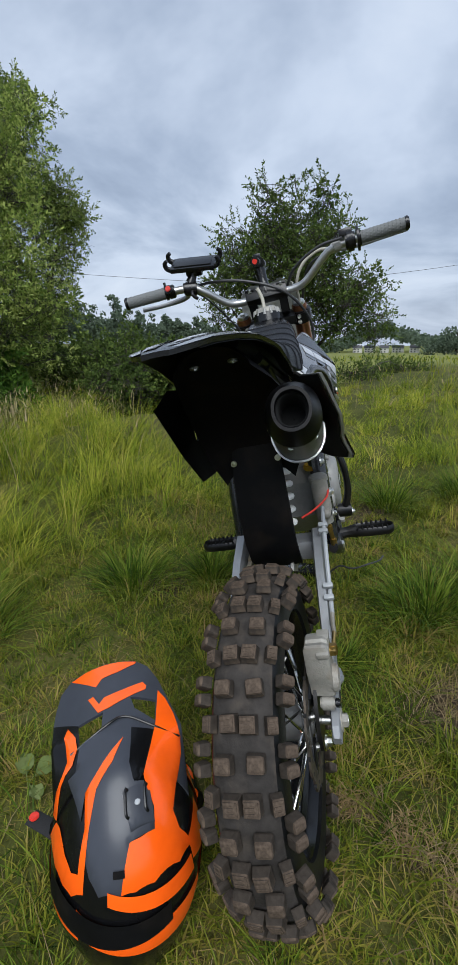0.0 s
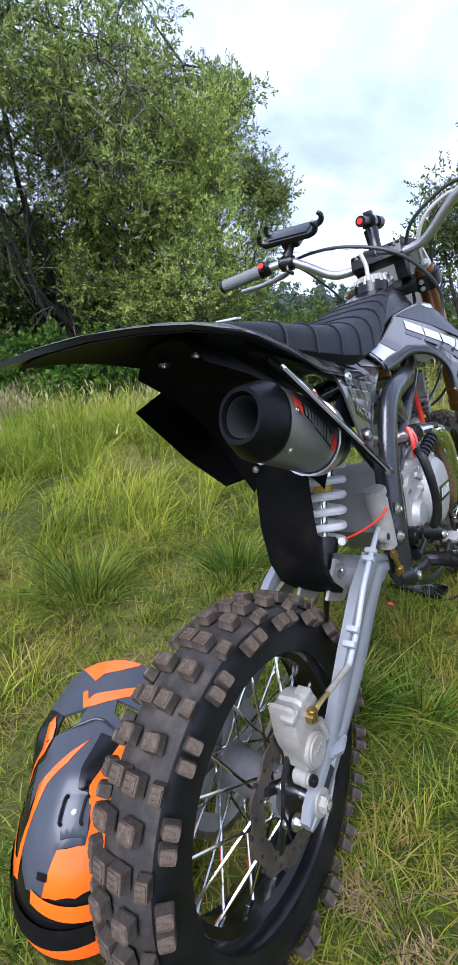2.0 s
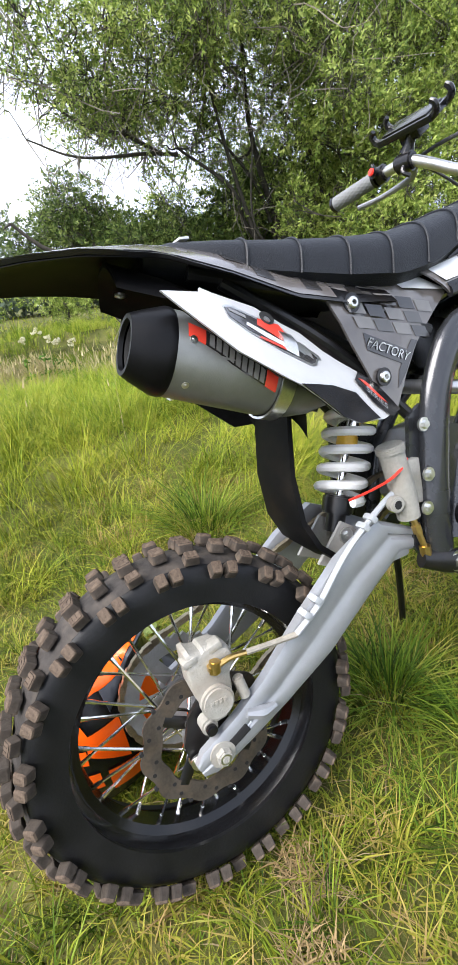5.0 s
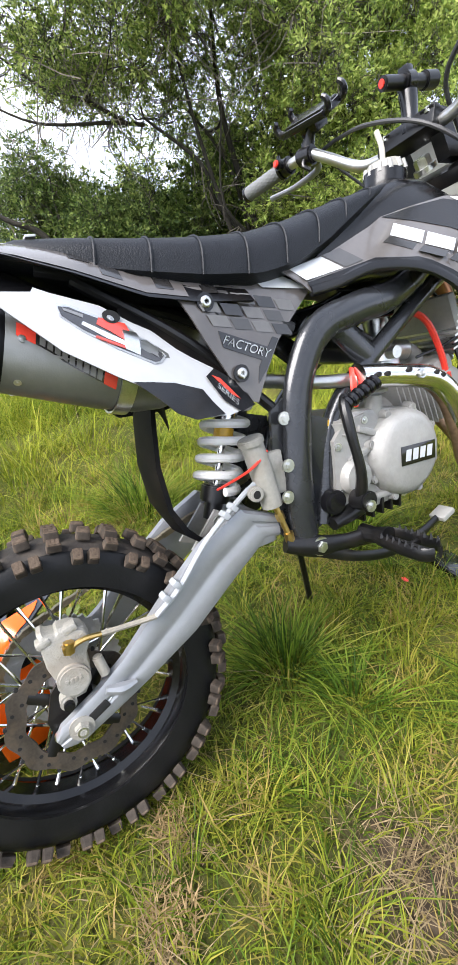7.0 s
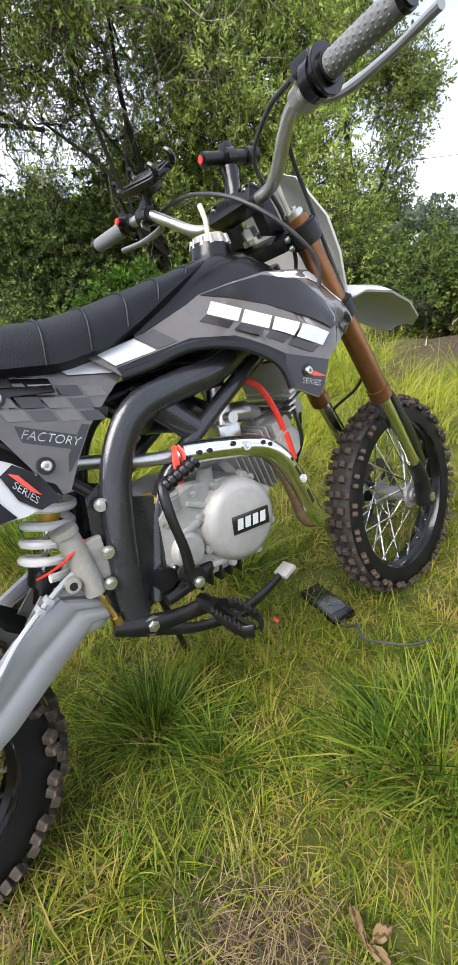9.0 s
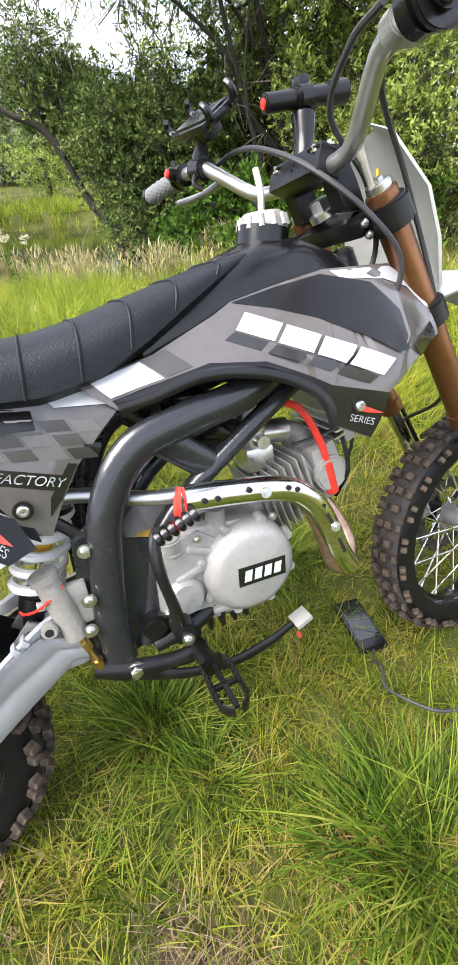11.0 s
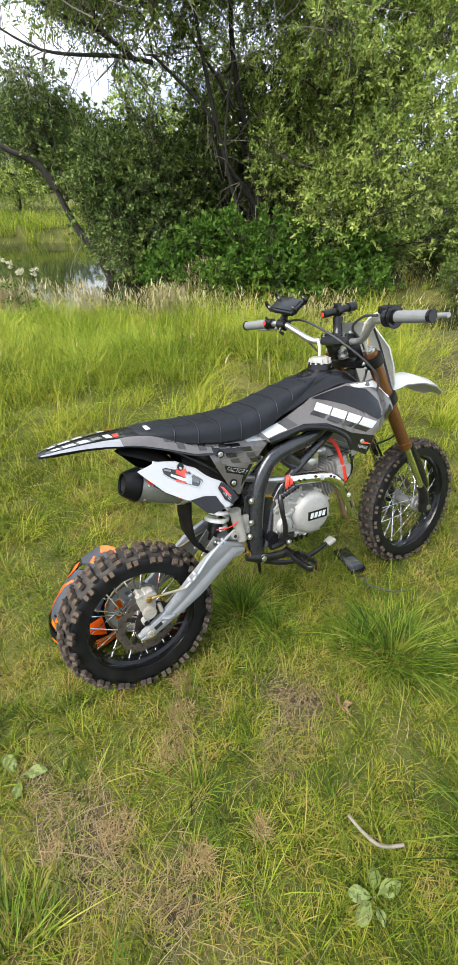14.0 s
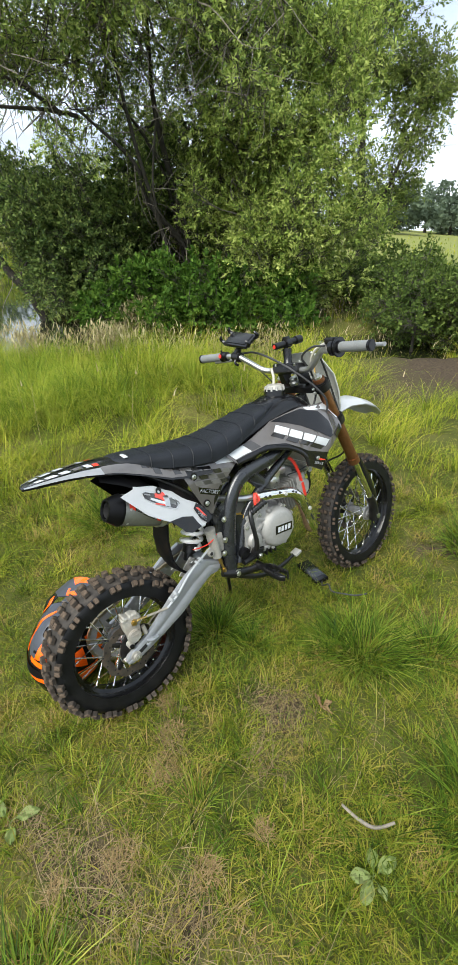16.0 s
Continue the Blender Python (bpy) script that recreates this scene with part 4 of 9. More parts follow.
tree("willow_tree", "large spreading grey-green willow with dark inner branches on the bank", (-8.0, 5.7),
     [(-8.4, 5.5, 3.7, 2.9, 2.9, 2.0), (-7.8, 3.5, 4.6, 2.1, 1.9, 1.0), (-9.2, 2.6, 4.5, 2.1, 1.9, 1.1), (-8.7, 1.0, 5.0, 1.4, 1.4, 0.9), (-8.0, 5.2, 5.1, 2.5, 2.5, 1.5), (-9.6, 6.6, 2.6, 1.6, 1.8, 2.2), (-6.9, 5.9, 4.6, 1.4, 1.4, 1.4), (-8.3, 4.4, 5.9, 2.2, 2.2, 1.1), (-9.3, 3.6, 1.8, 0.8, 0.8, 1.0)],
     480, 0.46, 118000, 0.083, M["willow"],
     [((-8.3, 6.0, 0), (-8.6, 5.2, 4.9), 0.09), ((-8.2, 6.0, 0), (-7.2, 6.2, 4.4), 0.06), ((-8.4, 5.8, 0), (-7.8, 4.0, 4.3), 0.06), ((-8.3, 5.6, 1.2), (-8.6, 3.7, 3.3), 0.06), ((-8.6, 3.7, 3.2), (-8.9, 1.2, 3.5), 0.036), ((-8.3, 5.8, 0.2), (-7.6, 4.7, 3.3), 0.04), ((-8.4, 5.9, 0.1), (-9.0, 4.5, 3.8), 0.06), ((-8.6, 3.4, 3.2), (-9.4, 1.6, 4.3), 0.04)],
     limb_r=0.036, slim=0.34, shell=0.30, bare=760, droop=0.25, lim=280, spray=0.30, gaps=((-6.6, 4.2, 2.8, 1.3), (-7.2, 4.8, 2.2, 1.1), (-7.0, 3.6, 2.9, 1.1), (-7.4, 4.7, 3.4, 1.1), (-9.0, 1.7, 3.5, 0.5), (-9.3, 2.8, 3.1, 0.6)))
tree("willow_shrub", "pale leafed sallow bush growing over the stream bank", (-6.7, 7.0),
     [(-6.3, 6.8, 2.0, 1.5, 1.4, 1.9), (-5.8, 7.2, 1.2, 1.1, 1.1, 1.2), (-6.9, 6.0, 2.4, 1.2, 1.2, 1.4), (-6.7, 7.4, 3.7, 1.4, 1.3, 1.4), (-6.9, 7.9, 5.0, 1.2, 1.1, 1.0)], 190, 0.40, 72000, 0.077, M["shrub"],
     [((-6.7, 7.0, 0), (-6.5, 6.9, 2.8), 0.06), ((-6.7, 7.0, 0), (-6.0, 7.1, 2.0), 0.05), ((-6.8, 7.0, 0), (-7.1, 6.1, 2.8), 0.05), ((-6.7, 7.1, 0), (-6.8, 7.7, 5.0), 0.07)], limb_r=0.03, slim=0.42, lim=90, category="bush", spray=0.24, droop=0.0)
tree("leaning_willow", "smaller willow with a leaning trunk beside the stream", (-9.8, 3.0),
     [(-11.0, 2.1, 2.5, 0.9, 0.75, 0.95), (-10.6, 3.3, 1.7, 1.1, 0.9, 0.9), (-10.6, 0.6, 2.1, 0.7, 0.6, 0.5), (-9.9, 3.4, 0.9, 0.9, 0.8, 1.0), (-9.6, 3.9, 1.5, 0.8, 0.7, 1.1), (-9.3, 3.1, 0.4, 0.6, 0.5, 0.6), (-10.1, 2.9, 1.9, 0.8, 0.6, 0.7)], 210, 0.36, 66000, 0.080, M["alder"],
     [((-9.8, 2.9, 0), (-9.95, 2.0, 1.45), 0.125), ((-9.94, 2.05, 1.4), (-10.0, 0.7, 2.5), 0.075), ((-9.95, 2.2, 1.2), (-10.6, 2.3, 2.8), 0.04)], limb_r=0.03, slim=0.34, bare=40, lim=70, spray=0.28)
tree("ash_tree", "tall airy ash tree rising behind the willow", (-10.9, 15.2),
     [(-11.2, 14.6, 7.0, 1.9, 1.9, 2.8), (-10.0, 15.4, 5.0, 1.3, 1.3, 2.6), (-12.6, 13.0, 9.2, 1.6, 1.6, 2.6), (-10.6, 14.9, 8.2, 0.9, 0.9, 1.8), (-9.7, 15.6, 4.2, 1.2, 1.2, 2.0), (-10.6, 15.0, 2.6, 1.6, 1.4, 1.8)], 190, 0.5, 52000, 0.118, M["ash"],
     [((-10.9, 15.2, 0), (-11.8, 14.2, 9.4), 0.16), ((-10.9, 15.2, 1.5), (-9.4, 15.7, 5.6), 0.08)], limb_r=0.05, slim=0.4, shell=0.3, lim=110, spray=0.4)
tree("hawthorn_tree", "small hawthorn with spiky uneven crown standing alone in the field", (-0.95, 8.6),
     [(-1.05, 8.6, 2.2, 1.15, 1.1, 1.5), (-0.3, 8.5, 2.0, 0.9, 0.8, 1.0), (0.1, 8.5, 1.5, 1.05, 0.9, 0.85), (-1.9, 8.6, 1.8, 0.75, 0.7, 0.9), (-0.5, 8.6, 3.0, 0.55, 0.5, 0.75), (-1.35, 8.6, 3.0, 0.5, 0.4, 0.7), (-0.1, 8.5, 2.7, 0.5, 0.4, 0.6)], 240, 0.24, 46000, 0.050, M["hawthorn"],
     [((-0.95, 8.6, 0), (-1.1, 8.6, 2.9), 0.07), ((-0.95, 8.6, 0), (0.4, 8.5, 1.9), 0.05), ((-0.95, 8.6, 0.1), (-1.9, 8.6, 2.2), 0.045)], limb_r=0.022, slim=0.6, shell=0.2, lim=190, spray=0.26)


def meadowsweet(x, y, h):
    z = float(ground_height(x, y))
    ob = thing("meadowsweet", "tall meadowsweet with a creamy white flower head", "wildflower", pose(x, y, z), "wildflowers on the bank")
    bm = bmesh.new(); add_limb(bm, (0, 0, -0.02), (0.04, 0.02, h), 0.006, 0.003, 0.03, seg=5, n=8); part("stem", bm, M["tuft"], ob)
    c = np.array([(0.04 + rng.normal(0, 0.03), 0.02 + rng.normal(0, 0.03), h + rng.normal(0, 0.02)) for _ in range(7)])
    tagged(leaf_cloud("flower_head", c, np.full(7, 0.028), 260, 0.014, M["cream"], ob, slim=0.8), kind="stuff")
    tagged(leaf_cloud("leaves", np.array([(0.0, 0.0, h * 0.35), (0.02, 0.0, h * 0.6)]), np.array([0.09, 0.07]), 40, 0.06, M["nettle"], ob), kind="stuff")


for x, y, h in ((-6.15, 0.35, 0.80), (-6.35, 0.15, 0.72), (-5.95, 0.55, 0.66), (-6.6, 0.5, 0.70), (-6.3, 0.75, 0.62)):
    meadowsweet(x, y, h)


def bush(name, label, ell, n_clump, clump_r, n_leaf, leaf, mat, slim=0.55, category="bush", spray=0.22):
    cx, cy = ell[0][0], ell[0][1]
    return tree(name, label, (cx, cy), ell, n_clump, clump_r, n_leaf, leaf, mat, [((cx, cy, 0), (cx + 0.1, cy, ell[0][2] + 0.2), 0.04)], limb_r=0.02, slim=slim, shell=0.35, lim=25, category=category, spray=spray, droop=0.0)


bush("nettle_bank", "bright green nettles and brambles crowding the far bank", [(-7.2, 4.4, 0.25, 0.8, 0.9, 0.75), (-6.5, 5.3, 0.2, 0.8, 0.9, 0.7), (-7.9, 3.75, 0.1, 0.6, 0.6, 0.55), (-5.8, 6.2, 0.1, 0.8, 0.8, 0.6)], 150, 0.30, 30000, 0.095, M["nettle"])
bush("bramble_hedge", "dark bramble hedge along the field edge", [(-4.6, 8.8, 0.25, 1.3, 0.8, 0.5), (-5.8, 9.2, 0.35, 1.3, 1.0, 0.6), (-3.5, 9.0, 0.25, 0.9, 0.8, 0.5)], 120, 0.3, 16000, 0.085, M["hawthorn"])
bush("field_hedge", "rough hedge of mixed scrub beyond the stream", [(-4.2, 10.9, 0.35, 1.9, 1.0, 0.45), (-7.0, 11.8, 0.4, 2.2, 1.1, 0.5), (-2.2, 11.2, 0.3, 1.4, 1.0, 0.45)], 140, 0.36, 14000, 0.105, M["hawthorn"])
# added dark backing, so the gaps in the willow look shaded inside
bush("thicket", "dark tangled thicket added behind the willow to back its shaded inside", [(-10.4, 6.8, 1.9, 1.8, 1.6, 2.0), (-12.0, 5.2, 1.4, 1.4, 1.4, 1.5), (-9.4, 8.4, 2.0, 1.6, 1.5, 2.0), (-8.8, 6.6, 1.2, 1.2, 1.2, 1.4), (-9.6, 5.2, 1.9, 0.9, 0.9, 1.3)], 230, 0.46, 42000, 0.098, M["hawthorn"])
for bx, by, bz, br in ((-25.5, -1.5, 2.8, 2.4), (-26.0, -5.5, 2.8, 2.4), (-21.0, 8.6, 2.8, 2.2), (-27.0, 3.5, 2.2, 2.0)):
    tree("bank_tree", "leafy rounded tree closing the far bank of the stream", (bx, by), [(bx, by, bz, br, br, bz * 0.8), (bx + 0.4, by + 0.5, 1.4, br * 0.9, br * 0.9, 1.2)], 55, 0.6, 11500, 0.13, M["shrub"], [((bx, by, 0), (bx + 0.2, by, bz * 1.3), 0.11)], limb_r=0.04, slim=0.45, lim=25, spray=0.4)
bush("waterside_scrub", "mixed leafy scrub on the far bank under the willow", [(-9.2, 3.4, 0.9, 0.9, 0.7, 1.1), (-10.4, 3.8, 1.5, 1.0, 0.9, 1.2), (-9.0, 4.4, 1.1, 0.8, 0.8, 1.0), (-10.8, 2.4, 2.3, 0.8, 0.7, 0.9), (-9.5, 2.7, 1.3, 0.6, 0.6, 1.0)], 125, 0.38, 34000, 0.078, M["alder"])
bush("bramble_bush", "low dark bramble bush beside the bare earth", [(-3.2, 6.9, 0.25, 0.7, 0.7, 0.55), (-2.6, 7.3, 0.3, 0.6, 0.6, 0.55)], 70, 0.22, 15000, 0.06, M["hawthorn"])
bush("hedge_bramble", "dark mass of bramble leaves at the field edge", [(-3.9, 7.7, 0.35, 0.7, 0.7, 0.7), (-2.2, 8.6, 0.3, 0.9, 0.7, 0.6)], 70, 0.26, 15000, 0.065, M["hawthorn"])
bush("gorse_scrub", "low dark scrub beside the field path", [(0.75, 11.2, 0.15, 0.6, 0.6, 0.45), (1.9, 13.6, 0.0, 0.8, 0.7, 0.35)], 40, 0.26, 7000, 0.05, M["hawthorn"])
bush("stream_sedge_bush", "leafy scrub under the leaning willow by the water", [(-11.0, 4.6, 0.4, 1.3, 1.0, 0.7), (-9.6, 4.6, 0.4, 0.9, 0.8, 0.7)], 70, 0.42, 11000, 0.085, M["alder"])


# distant woodland, houses and hill
def far_tree(az, dist, h, w, i):
    x, y = dist * math.sin(radians(az)), dist * math.cos(radians(az))
    z = float(ground_height(x, y))
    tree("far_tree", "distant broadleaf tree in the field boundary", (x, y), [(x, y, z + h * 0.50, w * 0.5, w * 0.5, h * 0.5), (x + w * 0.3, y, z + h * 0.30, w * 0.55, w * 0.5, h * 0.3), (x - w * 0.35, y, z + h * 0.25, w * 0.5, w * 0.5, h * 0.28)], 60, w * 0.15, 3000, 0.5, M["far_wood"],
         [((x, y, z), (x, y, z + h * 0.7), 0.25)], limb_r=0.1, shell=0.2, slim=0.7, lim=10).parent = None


for i, (az, dist, h, w) in enumerate(((-31, 88, 8.5, 8), (-28.5, 84, 7.0, 6), (-26.0, 90, 9.0, 7), (-24.0, 95, 7.5, 6), (-22.2, 88, 6.4, 6), (-20.4, 92, 7.2, 5), (-18.6, 86, 6.6, 4.5), (-16.8, 90, 6.0, 5), (-15.0, 92, 6.5, 6),
                                      (-12.5, 96, 6.0, 6), (-34, 70, 7, 7), (-37, 75, 8, 8), (13.5, 105, 6.0, 9), (17, 100, 7.0, 9), (-47, 60, 7, 8), (-56, 60, 7, 9), (-84, 45, 6, 8), (-90, 50, 7, 9), (-78, 48, 5, 7))):
    far_tree(az, dist, h, w, i)


def far_wood():
    """A wooded hill far behind the houses."""
    n = 900
    az, d = np.radians(rng.uniform(-4, 40, n)), rng.uniform(420, 620, n)
    x, y = d * np.sin(az), d * np.cos(az)
    c = np.stack([x, y, ground_height(x, y) + 4 + 16 * np.exp(-((np.degrees(az) - 5.5) / 3.5) ** 2) + 6 * np.exp(-((np.degrees(az) - 18) / 9) ** 2) + rng.uniform(-2, 3, n)], 1)
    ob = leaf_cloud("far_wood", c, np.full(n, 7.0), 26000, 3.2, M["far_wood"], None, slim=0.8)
    return tagged(ob, "wooded hillside on the horizon, haze put into its leaf colour", "woodland", kind="stuff")


far_wood()


def house(az, dist, w, turn, h=4.6):
    x, y = dist * math.sin(radians(az)), dist * math.cos(radians(az))
    ob = thing("house", "distant white rendered house with grey slate roof", "house", pose(x, y, float(ground_height(x, y)) - 0.3, 0, 0, -az + turn), "houses along the far road")
    bm = bmesh.new(); add_box(bm, (0, 0, h / 2), (w, 8, h)); part("wall", bm, M["rend"], ob)
    bm = bmesh.new()
    s = [[(-w / 2 - 0.3, -4.4, h), (-w / 2 - 0.3, 4.4, h), (-w / 2 - 0.3, 0, h + 2.7)], [(w / 2 + 0.3, -4.4, h), (w / 2 + 0.3, 4.4, h), (w / 2 + 0.3, 0, h + 2.7)]]
    add_loft(bm, s)
    roof = part("roof", bm, M["slate"], ob)
    bm = bmesh.new(); add_box(bm, (w * 0.3, 0, h + 2.9), (0.9, 0.7, 1.5), 0.05); part("chimney", bm, M["rend"], roof)
    for k in range(int(w // 3)):
        for zz in (1.3, 3.4):
            bm = bmesh.new(); add_box(bm, (-w / 2 + 1.6 + k * 3, -4.02, zz), (1.2, 0.12, 1.2), 0.03); part("window", bm, M["house_win"], ob)


for az, dist, w, turn in ((2.9, 470, 8, 4), (4.3, 490, 10, -3), (5.9, 465, 8, 2), (7.4, 495, 11, 0), (9.2, 475, 8, -5), (10.9, 500, 9, 3), (12.6, 490, 8, 0)):
    house(az, dist, w, turn)

bm = bmesh.new()
add_tube(bm, [(-36, 52, 9.6), (-10, 56, 7.9), (8, 57, 8.6), (40, 54, 12.0)], 0.022, n=40, seg=5)
tagged(part("power_line", bm, M["wire"], None), "thin black overhead power cable crossing the field", "cable", kind="structure")

# ---------------------------------------------------------------- the dirt bike
# x to the bike's right, y ahead, z up from the rear tyre's foot; it leans to its left on the side stand
LEAN = 11.5
bike = thing("dirt_bike", "black, white and graphite off-road pit bike leaning on its side stand", "motorcycle", pose(0, 0, -0.012, 0, -LEAN, 0))
REAR, FRONT = Vector((0, 0.004, 0.261)), Vector((0, 1.285, 0.292))
FORK_TOP, FORK_DIR = Vector((0, 0.905, 1.0)), Vector((0, 0.46, -0.888)).normalized()
STEER = Matrix.Translation(FORK_TOP) @ Matrix.Rotation(radians(-4.6), 4, FORK_DIR) @ Matrix.Translation(-FORK_TOP)


def steered(bm):
    """Turns front-end parts with the steering; the bar's right half is bent a little ahead."""
    for v in bm.verts:
        if v.co.z > 1.03 and v.co.x > 0.08:
            v.co.y += 0.020 * float(smooth01((v.co.x - 0.08) / 0.12))
    bmesh.ops.transform(bm, matrix=STEER, verts=bm.verts)
    return bm


def mirrored(bm):
    bmesh.ops.transform(bm, matrix=Matrix.Diagonal((-1, 1, 1, 1)), verts=bm.verts)
    bmesh.ops.reverse_faces(bm, faces=bm.faces)
    return bm


def bolt(c, d, r, parent, mat=None, h=0.006, name="bolt", turn=None):
    """A flanged hexagon bolt head at c facing along d."""
    bm = bmesh.new()
    c, d = Vector(c), Vector(d).normalized()
    add_cyl(bm, c - d * 0.002, c + d * 0.0015, r, seg=20)
    add_cyl(bm, c, c + d * h, r * 0.62, seg=6, bevel=r * 0.08)
    add_cyl(bm, c + d * (h - 0.0005), c + d * (h + 0.0006), r * 0.3, seg=10)
    if turn is not None:
        bmesh.ops.transform(bm, matrix=turn, verts=bm.verts)
    return part(name, bm, mat or M["zinc"], parent)


def hollow_bolt(c, d, r, parent, turn=None):
    """A socket-head panel screw in a black washer."""
    bm = bmesh.new()
    c, d = Vector(c), Vector(d).normalized()
    add_cyl(bm, c - d * 0.001, c + d * 0.002, r * 1.5, seg=20)
    if turn is not None:
        bmesh.ops.transform(bm, matrix=turn, verts=bm.verts)
    w = part("washer", bm, M["plastic"], parent)
    bm = bmesh.new()
    t = Matrix.Translation(c) @ rot_to(d)
    rings = add_lathe(bm, [(0.001, r), (0.005, r * 0.92), (0.0065, r * 0.7), (0.0065, r * 0.42), (0.002, r * 0.40), (0.002, 0.0001)], (0, 0, 0), "z", 18)
    bmesh.ops.transform(bm, matrix=t, verts=bm.verts)
    if turn is not None:
        bmesh.ops.transform(bm, matrix=turn, verts=bm.verts)
    return part("screw", bm, M["zinc"], w)


# ---- wheels
def wheel(name, c, R, rim_r, half, knobs, hub_r, turn, label, spokes=36, start=0.0):
    """A spoked wheel: hub with tyre, rim, spokes, valve and tread knobs as parts."""
    bm = bmesh.new()
    add_lathe(bm, [(-0.062, 0.001), (-0.062, 0.018), (-0.056, 0.02), (-0.055, 0.034), (-0.046, 0.036), (-0.044, hub_r), (0.044, hub_r), (0.046, 0.036), (0.055, 0.034), (0.056, 0.02), (0.062, 0.018), (0.062, 0.001)], c, "x", 36)
    if turn is not None:
        bmesh.ops.transform(bm, matrix=turn, verts=bm.verts)
    hub = part(name, bm, M["hub_alloy"], bike, label)
    prof = []
    depth = R - rim_r
    for i in range(29):
        a = math.pi * (i / 28)
        x = math.cos(a)
        h = math.sin(a) ** 0.55
        prof.append((half * (abs(x) ** 0.72) * (1 if x > 0 else -1) * (0.86 + 0.14 * h), rim_r - 0.006 + (depth - 0.004) * h))
    prof += [(-half * 0.62, rim_r - 0.004), (half * 0.62, rim_r - 0.004)]
    band = [(x, r) for x, r in prof[:29] if r > rim_r + depth * 0.66]
    bm = bmesh.new()
    add_lathe(bm, [(x * 1.004, r + 0.0006) for x, r in band], c, "x", 120)
    if turn is not None:
        bmesh.ops.transform(bm, matrix=turn, verts=bm.verts)
    part("tread_band", bm, M["tread"], hub, "dusty brown-grey tread between the knobs")
    bm = bmesh.new()
    add_lathe(bm, prof, c, "x", 120, closed=True)
    if turn is not None:
        bmesh.ops.transform(bm, matrix=turn, verts=bm.verts)
    part("tyre", bm, M["rubber"], hub, "dusty black knobbly off-road tyre")
    for s in (-1, 1):
        bm = bmesh.new()
        add_lathe(bm, [(s * half * 0.80, rim_r + 0.010), (s * (half * 0.80 + 0.0022), rim_r + 0.0115), (s * half * 0.81, rim_r + 0.0135)], c, "x", 96)
        if turn is not None:
            bmesh.ops.transform(bm, matrix=turn, verts=bm.verts)
        part("bead_rib", bm, M["rubber"], hub)
    bm = bmesh.new()
    w = half * 0.70
    add_lathe(bm, [(-w + 0.001, rim_r + 0.008), (-w - 0.004, rim_r + 0.0065), (-w - 0.0045, rim_r + 0.002), (-w - 0.003, rim_r - 0.004), (-w + 0.004, rim_r - 0.008), (-w * 0.55, rim_r - 0.011), (-w * 0.35, rim_r - 0.021), (w * 0.35, rim_r - 0.021), (w * 0.55, rim_r - 0.011),
                   (w - 0.004, rim_r - 0.008), (w + 0.003, rim_r - 0.004), (w + 0.0045, rim_r + 0.002), (w + 0.004, rim_r + 0.0065), (w - 0.001, rim_r + 0.008)], c, "x", 96)
    if turn is not None:
        bmesh.ops.transform(bm, matrix=turn, verts=bm.verts)
    part("rim", bm, M["rim"], hub, "gloss black alloy rim")
    for k in range(spokes):
        s = 1 if k % 2 else -1
        a = 2 * math.pi * k / spokes + start
        lead = (1 if (k // 2) % 2 else -1) * radians(46)
        b0 = Vector((s * 0.047, 0.034 * math.cos(a + lead), 0.034 * math.sin(a + lead))) + c
        b1 = Vector((s * 0.006, (rim_r - 0.02) * math.cos(a), (rim_r - 0.02) * math.sin(a))) + c
        bm = bmesh.new()
        add_cyl(bm, b0, b1, 0.0023, seg=6)
        d = (b0 - b1).normalized()
        add_cyl(bm, b1, b1 + d * 0.016, 0.0036, 0.003, seg=6)
        if turn is not None:
            bmesh.ops.transform(bm, matrix=turn, verts=bm.verts)
        part("spoke", bm, M["chrome"], hub)
    # tread: shared blocks
    def block(sx, sy, sz, taper, comb=False):
        b = bmesh.new()
        if comb:
            add_box(b, (0, 0, sz * 0.42), (sx, sy, sz * 0.84), 0.0016, taper=0.84)
            for k in (-1, 0, 1):
                add_box(b, (-sx * 0.04, k * sy * 0.27, sz * 0.72), (sx * 0.66, sy * 0.20, sz * 0.38), 0.0007, taper=0.92)
            add_box(b, (sx * 0.24, 0, sz * 0.72), (sx * 0.20, sy * 0.70, sz * 0.37), 0.0006)
        else:
            add_box(b, (0, 0, sz / 2), (sx, sy, sz), 0.0036, taper=taper)
        bmesh.ops.recalc_face_normals(b, faces=b.faces)
        me = bpy.data.meshes.new("tread_knob")
        b.to_mesh(me)
        b.free()
        me.materials.append(M["knob_side"])
        me.materials.append(M["knob"])
        top = max(v.co.z for v in me.vertices)
        for f in me.polygons:
            f.material_index = 1 if f.center.z > top * 0.80 else 0
        return me
    kn = knobs
    mid = block(kn["sx"] * 1.08, kn["sy"], kn["sz"] * 0.96, 0.8)
    pair = block(kn["sx"], kn["sy"], kn["sz"], 0.8, True)
    side = block(kn["sx"] * 0.70, kn["sy"] * 0.95, kn["sz"] * 0.95, 0.84, True)
    edge = block(kn["sx"] * 0.92, kn["sy"] * 0.74, kn["sz"] * 1.10, 0.82)
    step = 2 * math.pi / kn["rows"]
